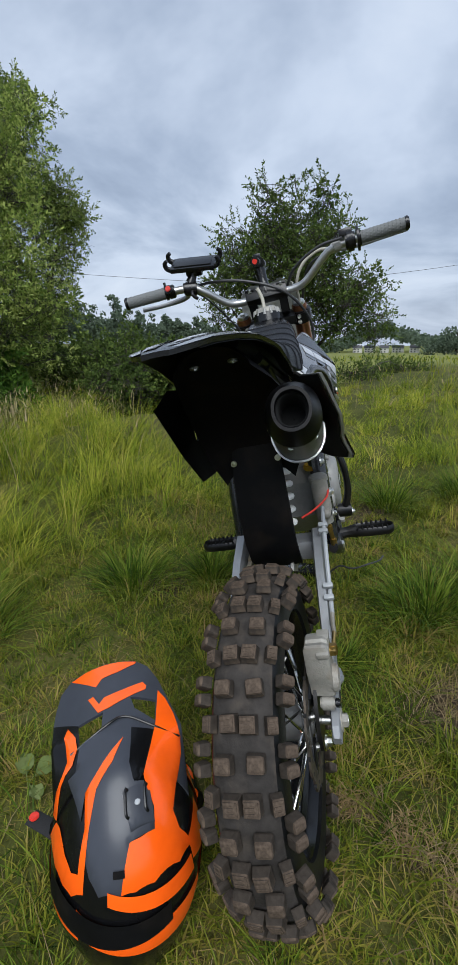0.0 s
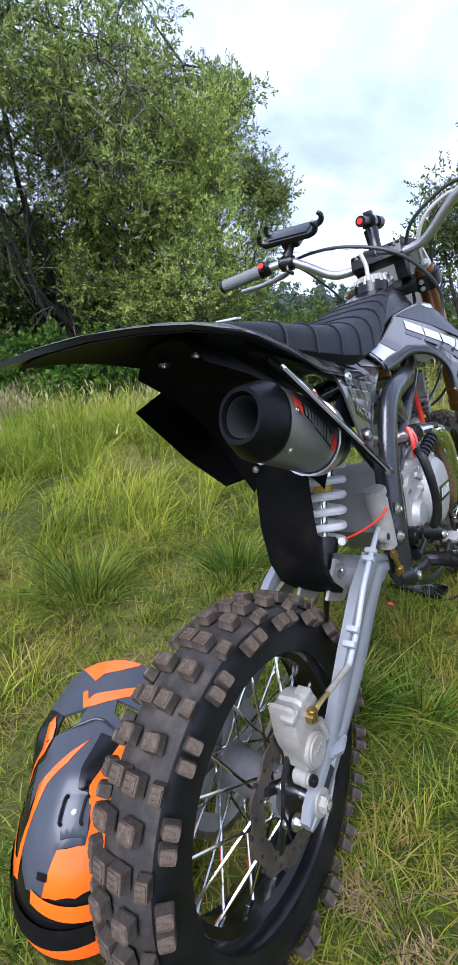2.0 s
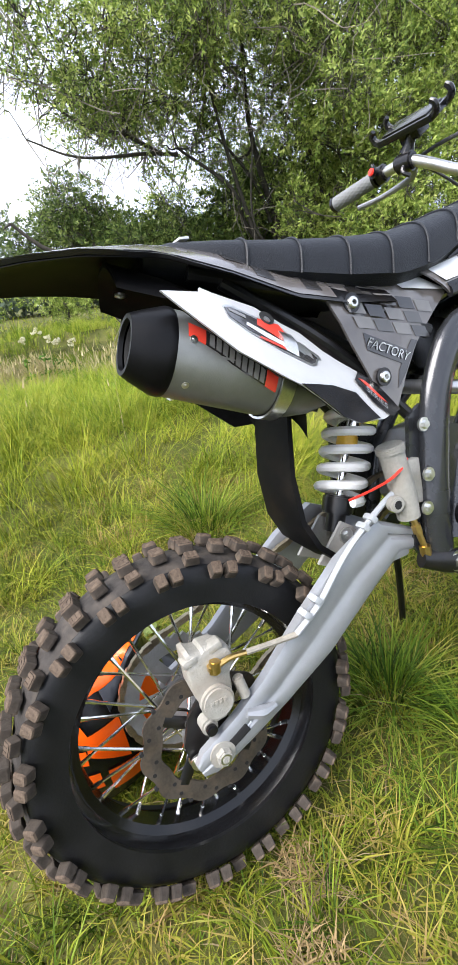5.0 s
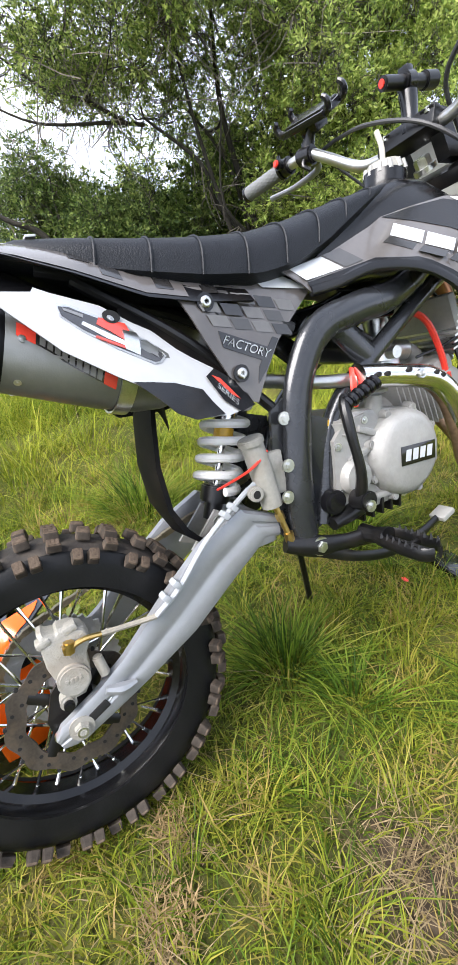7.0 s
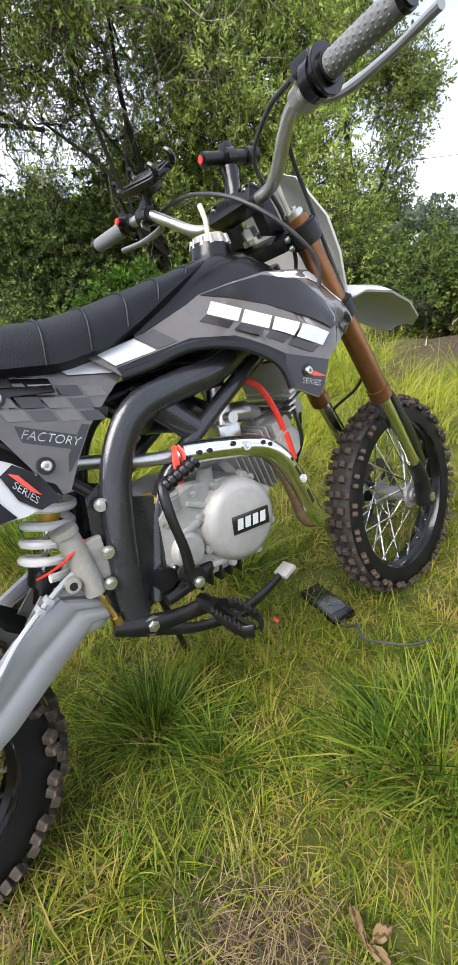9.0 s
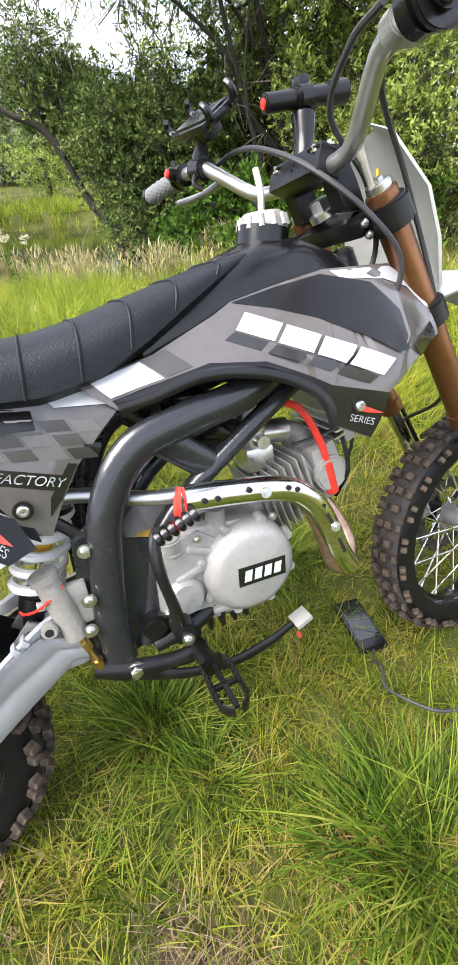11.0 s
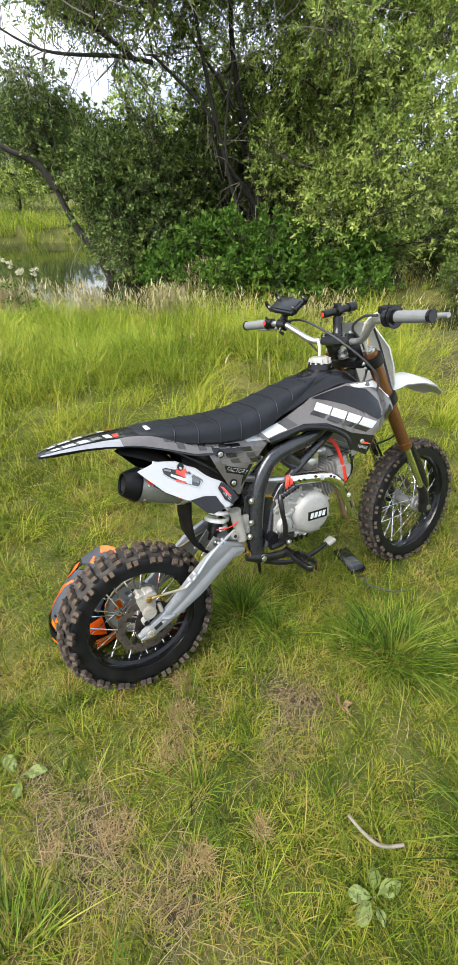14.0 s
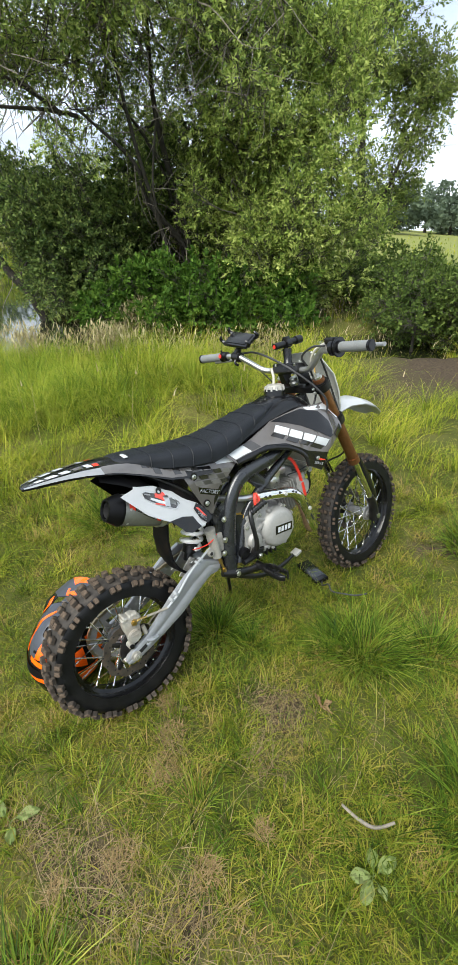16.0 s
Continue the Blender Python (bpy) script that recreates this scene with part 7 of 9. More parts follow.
# flat disc on the skin; its dark colour paints the well's shade
part("screw_well_shade", on_shield([(0.1872 + 0.0125 * math.cos(a), 0.7879 + 0.0090 * math.sin(a)) for a in np.linspace(0, 2 * math.pi, 18, endpoint=False)], 0.0036, 0.0004, 2), M["soot_and_shade"], shield, "flat dark disc painting the shade of the screw well")
bolt((shield_x(0.1842, 0.7849) + 0.0036, 0.1842, 0.7849), (1, 0.54, 0.74), 0.0046, shield, M["zinc"], 0.0012, name="screw")
bm = bmesh.new(); add_panel(bm, [(0.205, 0.800), (0.238, 0.806), (0.262, 0.779), (0.308, 0.728), (0.358, 0.674), (0.365, 0.639), (0.318, 0.677), (0.245, 0.737), (0.202, 0.773)], lambda y, z: min(0.104 + 0.12 * (0.75 - z), shield_x(y, z) - 0.006), 0.004, 1); part("lower_fairing", bm, M["under"], bike, "black fairing behind the heat shield")
part("series_decal", on_shield([(0.2922, 0.6928), (0.3142, 0.7011), (0.3419, 0.6792), (0.3581, 0.6399), (0.3243, 0.6374), (0.3019, 0.6584)], 0.0038, 0.0008, 3), M["rim"], shield)
me = text_mesh("SERIES", 0.0135, tilt_plate((shield_x(0.3151, 0.6635) + 0.003, 0.3151, 0.6635), (1, 0, 0.05), 0, 0, -55, 0)); lay_on(me, shield_x, 0.0050); mesh_object("lettering", me, M["white_decal"], shield, "white word SERIES")
part("red_flash", on_shield([(0.3030, 0.6930), (0.3154, 0.6868), (0.3343, 0.6531), (0.3225, 0.6622)], 0.0046, 0.0006), M["red_decal"], shield)

# ---- seat
def seat_section(y, top, bot, hw, crown=0.55, n=9):
    pts = []
    for k in range(2 * n + 1):
        a = math.pi * k / (2 * n)
        c, s = math.cos(a), math.sin(a)
        pts.append(Vector((hw * math.copysign(abs(c) ** 0.5, c), y, bot + (top - bot) * (s ** crown))))
    pts += [Vector((-hw * 0.8, y, bot - 0.012)), Vector((hw * 0.8, y, bot - 0.012))]
    return pts


SEAT = [(0.075, 0.898, 0.888, 0.040), (0.11, 0.903, 0.876, 0.060), (0.17, 0.899, 0.857, 0.076), (0.25, 0.891, 0.840, 0.090), (0.33, 0.886, 0.826, 0.100), (0.42, 0.886, 0.818, 0.104), (0.49, 0.897, 0.829, 0.101), (0.56, 0.913, 0.857, 0.093), (0.63, 0.929, 0.894, 0.080), (0.69, 0.942, 0.924, 0.068), (0.735, 0.951, 0.941, 0.056)]


def seat_at(y):
    a = np.array(SEAT)
    return [float(np.interp(y, a[:, 0], a[:, i])) for i in (1, 2, 3)]


bm = bmesh.new()
ys_ = np.linspace(0.075, 0.735, 40)
add_loft(bm, [seat_section(y, *seat_at(y)) for y in ys_])
seat = part("seat", bm, M["seat"], bike, "black ribbed vinyl seat with stitched cross seams", 50)
for y in np.linspace(0.20, 0.69, 8):
    bm = bmesh.new()
    t, b, hw = seat_at(y)
    ring_ = seat_section(y, t + 0.0008, b, hw + 0.0008)[:19]
    sl = [Vector((p.x, y - 0.035 * (t - p.z) / max(t - b, 0.01) * 0.3, p.z)) for p in ring_]
    add_tube(bm, sl, 0.0020, n=36, seg=6)
    part("seam", bm, M["seat"], seat)
bm = bmesh.new(); add_box(bm, (0.036, 0.128, 0.9035), (0.034, 0.013, 0.0030), 0.0008, Matrix.Rotation(radians(6), 4, "Y")); part("tag", bm, M["white_decal"], seat, "small white sewn tag")

# ---- rear fender
FEN = [(-0.172, 0.886, 0.016, 0.001), (-0.164, 0.888, 0.030, 0.002), (-0.12, 0.895, 0.052, 0.004), (-0.06, 0.901, 0.070, 0.009), (0.0, 0.904, 0.086, 0.016), (0.08, 0.903, 0.099, 0.030), (0.16, 0.892, 0.104, 0.050), (0.24, 0.872, 0.106, 0.066), (0.32, 0.850, 0.106, 0.060), (0.40, 0.828, 0.104, 0.045)]


def fen_at(y):
    a = np.array(FEN)
    return [float(np.interp(y, a[:, 0], a[:, i])) for i in (1, 2, 3)]


def fen_pt(y, u, lift=0.0):
    """A point of the fender's skin: u from -1 (left edge) to 1 (right edge)."""
    z, hw, drop = fen_at(y)
    return Vector((hw * (1.0 - 0.0 * abs(u)) * u, y, z - drop * abs(u) ** 2.6 + lift))


bm = bmesh.new()
secs = []
for y in np.linspace(-0.172, 0.40, 34):
    upper = [fen_pt(y, u) for u in np.linspace(-1, 1, 17)]
    lower = [fen_pt(y, u * 0.965, -0.0055) for u in np.linspace(1, -1, 17)]
    secs.append(upper + lower)
add_loft(bm, secs)
fender = part("rear_fender", bm, M["plastic"], bike, "black arched rear mudguard with graphite graphics", 40)


def fender_patch(name, y0, y1, u0, u1, mat, lift=0.0012, skew=0.0):
    bm = bmesh.new()
    n = 10
    rows = [[bm.verts.new(fen_pt(y + skew * (u - u0), u, lift)) for u in np.linspace(u0, u1, 7)] for y in np.linspace(y0, y1, n)]
    skin(bm, rows, caps=False, closed=False)
    return part(name, bm, M[mat], fender)


for s in (1, -1):
    fender_patch("side_graphic", -0.166, 0.04, s * 0.66, s * 0.99, "fender_grey", 0.0010)
    fender_patch("side_graphic", 0.04, 0.30, s * 0.62, s * 0.97, "decal_grey", 0.0010)
    fender_patch("side_graphic", -0.150, 0.06, s * 0.16, s * 0.58, "gloss", 0.0010)
    for k, (y, w) in enumerate(((-0.138, 0.020), (-0.108, 0.030), (-0.068, 0.026), (-0.033, 0.026), (0.002, 0.018))):
        fender_patch("pale_mark", y, y + w, s * 0.22, s * 0.52, "white_decal" if k != 3 else "decal_grey", 0.0018, 0.02)
    fender_patch("red_mark", 0.028, 0.044, s * 0.30, s * 0.52, "red_decal", 0.0018)
    for k in range(7):
        fender_patch("chequer", 0.16 + 0.033 * k, 0.184 + 0.033 * k, s * (0.66 + 0.10 * (k % 2)), s * (0.80 + 0.12 * (k % 2)), "decal_dark", 0.0018)
# inner mudguard under the seat: a smooth black trough
bm = bmesh.new()
secs = []
for y, z, w in ((0.03, 0.868, 0.060), (0.09, 0.842, 0.078), (0.15, 0.806, 0.092), (0.20, 0.755, 0.098), (0.232, 0.690, 0.092), (0.240, 0.640, 0.070)):
    o = [(w * math.sin(a), y, z - 0.035 * abs(math.sin(a)) ** 3 + 0.02) for a in np.linspace(-1.5, 1.5, 15)]
    secs.append(o + [(x * 0.97, yy + 0.002, zz + 0.006) for x, yy, zz in o[::-1]])
add_loft(bm, secs)
part("inner_mudguard", bm, M["under"], bike, "black inner mudguard under the seat", 60)
bm = bmesh.new()
secs = []
for y in np.linspace(-0.14, 0.26, 16):
    o = [fen_pt(y, u * 0.95, -0.0075) for u in np.linspace(-1, 1, 13)]
    secs.append(o + [p + Vector((0, 0, 0.001)) for p in o[::-1]])
add_loft(bm, secs)
part("fender_underside", bm, M["under"], fender, "matt black underside", 60)
for s in (-1, 1):
    bolt((s * 0.03, 0.055, 0.864), (0, -0.2, -1), 0.008, bike, M["zinc"], 0.003)

# ---- side panels
def side_x(y, z):
    return 0.100 + 0.05 * (0.80 - z) * 0.5 - 0.6 * max(0, z - 0.79) + 0.01 * math.sin(9 * y)


PANEL = [(0.272, 0.826), (0.33, 0.824), (0.415, 0.815), (0.472, 0.8185), (0.513, 0.789), (0.475, 0.757), (0.436, 0.722), (0.405, 0.680), (0.379, 0.638), (0.354, 0.648), (0.335, 0.690), (0.310, 0.740)]
bm = bmesh.new(); add_panel(bm, PANEL, side_x, 0.004, 2)
panel = part("side_panel", bm, M["decal_grey"], bike, "graphite side panel with faded chequer graphics")
bm = bmesh.new(); add_panel(bm, PANEL, side_x, 0.004, 2); part("left_side_panel", mirrored(bm), M["decal_grey"], panel)
LEFT = [(0.055, 0.812), (0.13, 0.838), (0.26, 0.83), (0.36, 0.80), (0.40, 0.70), (0.36, 0.655), (0.30, 0.642), (0.215, 0.648), (0.14, 0.715)]
HOLE = [(0.229 + 0.010 * math.cos(a), 0.742 + 0.014 * math.sin(a)) for a in np.linspace(0, math.pi, 7)]
UPPER, LOWER = LEFT[8:] + LEFT[:5], LEFT[4:]
bm = bmesh.new()
add_panel(bm, UPPER + HOLE, lambda y, z: 0.112, 0.004, 1)
add_panel(bm, LOWER + [(y, 1.484 - z) for y, z in HOLE[::-1]], lambda y, z: 0.112, 0.004, 1)
part("left_number_plate", mirrored(bm), M["under"], bike, "black left number plate with a small hole")


def panel_patch(name, outline, mat, base, lift, parent, cuts=1):
    bm = bmesh.new()
    add_panel(bm, outline, lambda y, z: base(y, z) + lift, 0.0004, cuts)
    return part(name, bm, M[mat], parent)


# pale and dark ghost blocks in slanted rows
for r_ in range(3):
    for k in range(5):
        y0, z0 = 0.296 + 0.036 * k + 0.012 * r_, 0.8165 - 0.0085 * k - 0.0215 * r_
        if y0 > 0.44 + 0.01 * r_:
            continue
        panel_patch("ghost_block", [(y0, z0), (y0 + 0.031, z0 - 0.0055), (y0 + 0.037, z0 - 0.022), (y0 + 0.007, z0 - 0.0165)], ("decal_light", "decal_mid", "decal_light", "decal_dark")[(k + 2 * r_) % 4], side_x, 0.0009, panel)
panel_patch("white_flash", [(0.419, 0.8125), (0.471, 0.8165), (0.511, 0.7895), (0.428, 0.8010)], "white_decal", side_x, 0.0014, panel)
panel_patch("dark_band", [(0.385, 0.665), (0.405, 0.684), (0.436, 0.725), (0.425, 0.729), (0.392, 0.690)], "gloss", side_x, 0.0010, panel)
slant = Matrix(((1, 0.28, 0, 0), (0, 1, 0, 0), (0, 0, 1, 0), (0, 0, 0, 1)))
me = text_mesh("FACTORY", 0.0185, tilt_plate((side_x(0.376, 0.7215) + 0.0022, 0.376, 0.7205), (1, 0, 0.05), 0, 0, -23, 0) @ slant)
lay_on(me, side_x, 0.0024)
mesh_object("lettering", me, M["white_decal"], panel, "white word FACTORY")
panel_patch("word_shadow", [(0.3330, 0.7500), (0.4150, 0.7150), (0.4100, 0.6935), (0.3360, 0.7265)], "gloss", side_x, 0.0010, panel)
hollow_bolt((side_x(0.325, 0.792) + 0.001, 0.322, 0.790), (1, 0, 0), 0.0085, panel)
hollow_bolt((side_x(0.352, 0.684) + 0.003, 0.356, 0.686), (1, 0, 0), 0.0085, panel)

# ---- tank and shrouds
bm = bmesh.new()
TANK = [(0.56, 0.800, 0.862, 0.062), (0.63, 0.795, 0.905, 0.068), (0.70, 0.800, 0.946, 0.072), (0.76, 0.800, 0.965, 0.074), (0.83, 0.800, 0.962, 0.074), (0.89, 0.800, 0.938, 0.072), (0.93, 0.81, 0.905, 0.066)]
secs = []
for y, b, t, hw in TANK:
    s_ = []
    for k in range(24):
        a = 2 * math.pi * k / 24
        c, s = math.cos(a), math.sin(a)
        s_.append((hw * math.copysign(abs(c) ** 0.62, c), y, (b + t) / 2 + (t - b) / 2 * math.copysign(abs(s) ** 0.62, s)))
    secs.append(s_)
add_loft(bm, secs)
tank = part("fuel_tank", bm, M["plastic"], bike, "black plastic fuel tank", 40)
bm = bmesh.new(); add_cyl(bm, (0, 0.79, 0.955), (0, 0.795, 0.980), 0.040, seg=28); part("filler_neck", bm, M["plastic"], tank)
bm = bmesh.new(); add_lathe(bm, [(0.0, 0.037), (0.009, 0.037), (0.020, 0.033), (0.025, 0.028), (0.026, 0.0001)], (0, 0.795, 0.976), "z", 40)
cap = part("fuel_cap", bm, M["calliper"], bike, "silver fluted fuel cap with breather")
for k in range(12):
    a = 2 * math.pi * k / 12
    bm = bmesh.new(); add_cyl(bm, (0.0365 * math.cos(a), 0.795 + 0.0365 * math.sin(a), 0.980), (0.0335 * math.cos(a), 0.795 + 0.0335 * math.sin(a), 0.996), 0.0054, 0.0044, seg=8); part("scallop", bm, M["cast"], cap)
bm = bmesh.new(); add_tube(bm, [(-0.004, 0.797, 1.003), (-0.006, 0.80, 1.03), (-0.015, 0.80, 1.06)], 0.0052, n=8, seg=10); part("breather", bm, M["hose"], cap)


def shroud_x(y, z):
    return max(0.066, 0.104 + 0.195 * max(0, y - 0.53) * (1 - 0.5 * smooth01((y - 0.86) / 0.2)) - 0.66 * max(0, z - 0.80) - 0.02 * smooth01((y - 0.9) / 0.12))


SHROUD = [(0.4619, 0.8202), (0.5671, 0.8405), (0.6627, 0.8753), (0.6917, 0.8886), (0.7581, 0.9008), (0.8354, 0.9119), (0.9591, 0.9066), (1.0117, 0.8769), (1.0173, 0.8343), (1.0154, 0.795), (0.965, 0.776), (0.931, 0.762), (0.890, 0.735), (0.872, 0.692), (0.855, 0.668), (0.800, 0.698), (0.790, 0.735), (0.764, 0.764), (0.702, 0.793), (0.625, 0.803), (0.553, 0.788), (0.504, 0.782)]
bm = bmesh.new(); add_panel(bm, SHROUD, shroud_x, 0.004, 2)
shroud = part("tank_shroud", bm, M["decal_grey"], bike, "graphite radiator shroud with white slanted graphics")
bm = bmesh.new(); add_panel(bm, SHROUD, shroud_x, 0.004, 2); part("left_shroud", mirrored(bm), M["decal_grey"], shroud)
# black lower edge of the shroud as a raised rim
bm = bmesh.new(); add_tube(bm, [(shroud_x(y, z) - 0.001, y, z) for y, z in ((0.504, 0.784), (0.553, 0.790), (0.625, 0.805), (0.702, 0.795), (0.762, 0.766), (0.790, 0.736), (0.800, 0.700))], 0.009, n=30, seg=8, flat=0.006); part("lower_rim", bm, M["plastic"], shroud)
panel_patch("white_flash", [(0.478, 0.8215), (0.547, 0.8350), (0.571, 0.8110), (0.497, 0.8000)], "white_decal", shroud_x, 0.0012, shroud)
panel_patch("dark_flash", [(0.5486, 0.8363), (0.5848, 0.8448), (0.6116, 0.8188), (0.5757, 0.812)], "decal_mid", shroud_x, 0.0012, shroud)
# four white slanted marks and their grey shadows
LU, LV, LO = (0.193, -0.0925), (0.021, 0.0205), (0.684, 0.853)
mark_at = lambda u, v: (LO[0] + LU[0] * u + LV[0] * v, LO[1] + LU[1] * u + LV[1] * v)
for u0, u1 in ((0.0, 0.235), (0.26, 0.475), (0.50, 0.70), (0.725, 1.0)):
    panel_patch("white_mark", [mark_at(u0, 0), mark_at(u1, 0), mark_at(u1, 1), mark_at(u0, 1)], "white_decal", shroud_x, 0.0020, shroud)
    panel_patch("mark_shadow", [mark_at(u0 - 0.03, -0.62), mark_at(u1 - 0.05, -0.62), mark_at(u1 - 0.03, -0.08), mark_at(u0, -0.08)], "decal_dark", shroud_x, 0.0010, shroud)
panel_patch("black_tip", [(0.797, 0.7610), (0.888, 0.7330), (0.870, 0.6920), (0.855, 0.6700), (0.802, 0.6995), (0.793, 0.7350)], "gloss", shroud_x, 0.0010, shroud)
panel_patch("lower_band", [(0.498, 0.7965), (0.550, 0.8040), (0.634, 0.8190), (0.709, 0.8090), (0.764, 0.7810), (0.797, 0.7610), (0.791, 0.7370), (0.763, 0.7670), (0.703, 0.7950), (0.626, 0.8050), (0.554, 0.7900), (0.506, 0.7840)], "plastic", shroud_x, 0.0014, shroud, 2)
panel_patch("red_flash", [(0.824, 0.7200), (0.846, 0.7210), (0.876, 0.7045), (0.850, 0.7100)], "red_decal", shroud_x, 0.0018, shroud)
me = text_mesh("SERIES", 0.0150, tilt_plate((shroud_x(0.842, 0.700) + 0.0022, 0.841, 0.7005), (1, 0, 0.05), 0, 0, -21, 0)); lay_on(me, shroud_x, 0.0024); mesh_object("lettering", me, M["white_decal"], shroud, "white word SERIES")
hollow_bolt((shroud_x(0.832, 0.72) + 0.001, 0.838, 0.722), (1, 0, 0), 0.0085, shroud)
panel_patch("white_edge", [(0.8452, 0.9085), (0.9565, 0.9029), (1.0104, 0.8746), (1.0154, 0.8344), (1.0075, 0.8382), (0.9819, 0.8695), (0.9283, 0.8873), (0.8578, 0.8961)], "white_decal", shroud_x, 0.0012, shroud)
panel_patch("black_top", [(0.692, 0.8875), (0.758, 0.8985), (0.829, 0.9065), (0.90, 0.886), (0.935, 0.842), (0.925, 0.792), (0.905, 0.788), (0.86, 0.818), (0.801, 0.852), (0.745, 0.873)], "plastic", shroud_x, 0.0013, shroud, 2)
panel_patch("dark_shard", [(0.9426, 0.79), (1.0042, 0.8156), (1.0076, 0.795), (0.9615, 0.7701)], "gloss", shroud_x, 0.0012, shroud)

# ---- front end
def on_fork(x, t):
    """A point on a fork leg, t metres down from the top cap."""
    return Vector((x, FORK_TOP.y + 0.030, FORK_TOP.z)) + FORK_DIR * t


fork_len = 0.80
for s in (1, -1):
    bm = bmesh.new()
    add_cyl(bm, on_fork(s * 0.092, 0.0), on_fork(s * 0.092, 0.445), 0.0235, seg=28, bevel=0.002)
    leg = part("fork_leg", steered(bm), M["gold"], bike, "bronze anodised upside-down fork leg")
    bm = bmesh.new(); add_cyl(bm, on_fork(s * 0.092, 0.415), on_fork(s * 0.092, 0.452), 0.0265, seg=28, bevel=0.004); part("dust_seal", steered(bm), M["gold"], leg)
    bm = bmesh.new(); add_cyl(bm, on_fork(s * 0.092, 0.44), on_fork(s * 0.092, 0.72), 0.0165, seg=24); part("slider", steered(bm), M["chrome"], leg)
    bm = bmesh.new(); p = on_fork(s * 0.092, 0.70); add_tube(bm, [p - FORK_DIR * 0.03, p + FORK_DIR * 0.03, Vector((s * 0.088, FRONT.y, FRONT.z)) + Vector((0, 0.0, -0.02))], [0.019, 0.021, 0.024], n=10, seg=14); part("axle_lug", steered(bm), M["black_metal"], leg)
    bm = bmesh.new(); add_tube(bm, [on_fork(s * 0.100, 0.46) + Vector((0, 0.024, 0.012)), on_fork(s * 0.104, 0.58) + Vector((0, 0.022, 0.012)), on_fork(s * 0.102, 0.70) + Vector((0, 0.018, 0.01))], [0.010, 0.019, 0.016], n=12, seg=10, flat=0.005); part("fork_guard", steered(bm), M["plastic"], leg)
    bm = bmesh.new(); add_cyl(bm, on_fork(s * 0.092, -0.012), on_fork(s * 0.092, 0.0), 0.019, seg=24, bevel=0.002); add_cyl(bm, on_fork(s * 0.092, -0.017), on_fork(s * 0.092, -0.012), 0.009, seg=6); part("fork_cap", steered(bm), M["zinc"], leg)
bm = bmesh.new(); add_cyl(bm, (-0.105, FRONT.y, FRONT.z), (0.108, FRONT.y, FRONT.z), 0.008, seg=14); add_cyl(bm, (0.104, FRONT.y, FRONT.z), (0.114, FRONT.y, FRONT.z), 0.014, seg=6); part("front_axle", steered(bm), M["zinc"], bike)
for t, nm in ((0.035, "top_clamp"), (0.205, "bottom_clamp")):
    bm = bmesh.new()
    m_ = rot_to(-FORK_DIR)
    c0 = on_fork(0, t)
    add_box(bm, c0 - Vector((0, 0.012, 0)), (0.15, 0.062, 0.030), 0.008, m_)
    for s in (-1, 1):
        add_cyl(bm, on_fork(s * 0.092, t - 0.02), on_fork(s * 0.092, t + 0.02), 0.034, seg=26, bevel=0.004)
    cl = part(nm, steered(bm), M["black_metal"], bike, "black forged fork clamp")
    for s in (-1, 1):
        for k in (-1, 1):
            bolt(on_fork(s * 0.085, t + 0.009 * k) + Vector((0, -0.036, -0.016)), (0, -0.9, -0.44), 0.0065, cl, None, 0.006, turn=STEER)
bm = bmesh.new(); add_cyl(bm, on_fork(0, 0.012) + Vector((0, -0.035, 0)), on_fork(0, -0.012) + Vector((0, -0.035, 0)), 0.016, seg=6, bevel=0.002); add_cyl(bm, on_fork(0, 0.016) + Vector((0, -0.035, 0)), on_fork(0, 0.006) + Vector((0, -0.035, 0)), 0.022, seg=24); part("stem_nut", steered(bm), M["zinc"], bike)
for s in (-1, 1):
    bm = bmesh.new()
    add_loft(bm, [[(s * 0.048 + dx, y + dy, z) for dx, dy in ((-0.013, -0.02), (0.013, -0.02), (0.013, 0.022), (-0.013, 0.022))] for y, z in ((0.915, 0.985), (0.900, 1.02), (0.880, 1.055), (0.874, 1.066))])
    part("bar_riser", steered(bm), M["black_metal"], bike)
bm = bmesh.new(); add_box(bm, (0, 0.874, 1.047), (0.128, 0.044, 0.038), 0.006, Matrix.Rotation(radians(-20), 4, "X")); clamp = part("bar_clamp", steered(bm), M["black_metal"], bike, "black handlebar clamp")
for sx in (-1, 1):
    for dy in (-0.014, 0.014):
        bolt((sx * 0.048, 0.872 + dy, 1.066 + dy * 0.2), (0, -0.3, 1), 0.0062, clamp, None, 0.006, turn=STEER)
# handlebar
BAR = [(-0.408, 0.782, 1.116), (-0.30, 0.797, 1.117), (-0.215, 0.810, 1.113), (-0.180, 0.822, 1.095), (-0.125, 0.855, 1.052), (-0.085, 0.872, 1.042), (0.0, 0.876, 1.041), (0.085, 0.872, 1.042), (0.125, 0.855, 1.052), (0.180, 0.822, 1.095), (0.215, 0.810, 1.113), (0.30, 0.797, 1.117), (0.408, 0.782, 1.116)]
bm = bmesh.new(); add_tube(bm, BAR, 0.0112, n=90, seg=16)
bar = part("handlebar", steered(bm), M["bar"], bike, "bare aluminium handlebar with crossbar and controls")
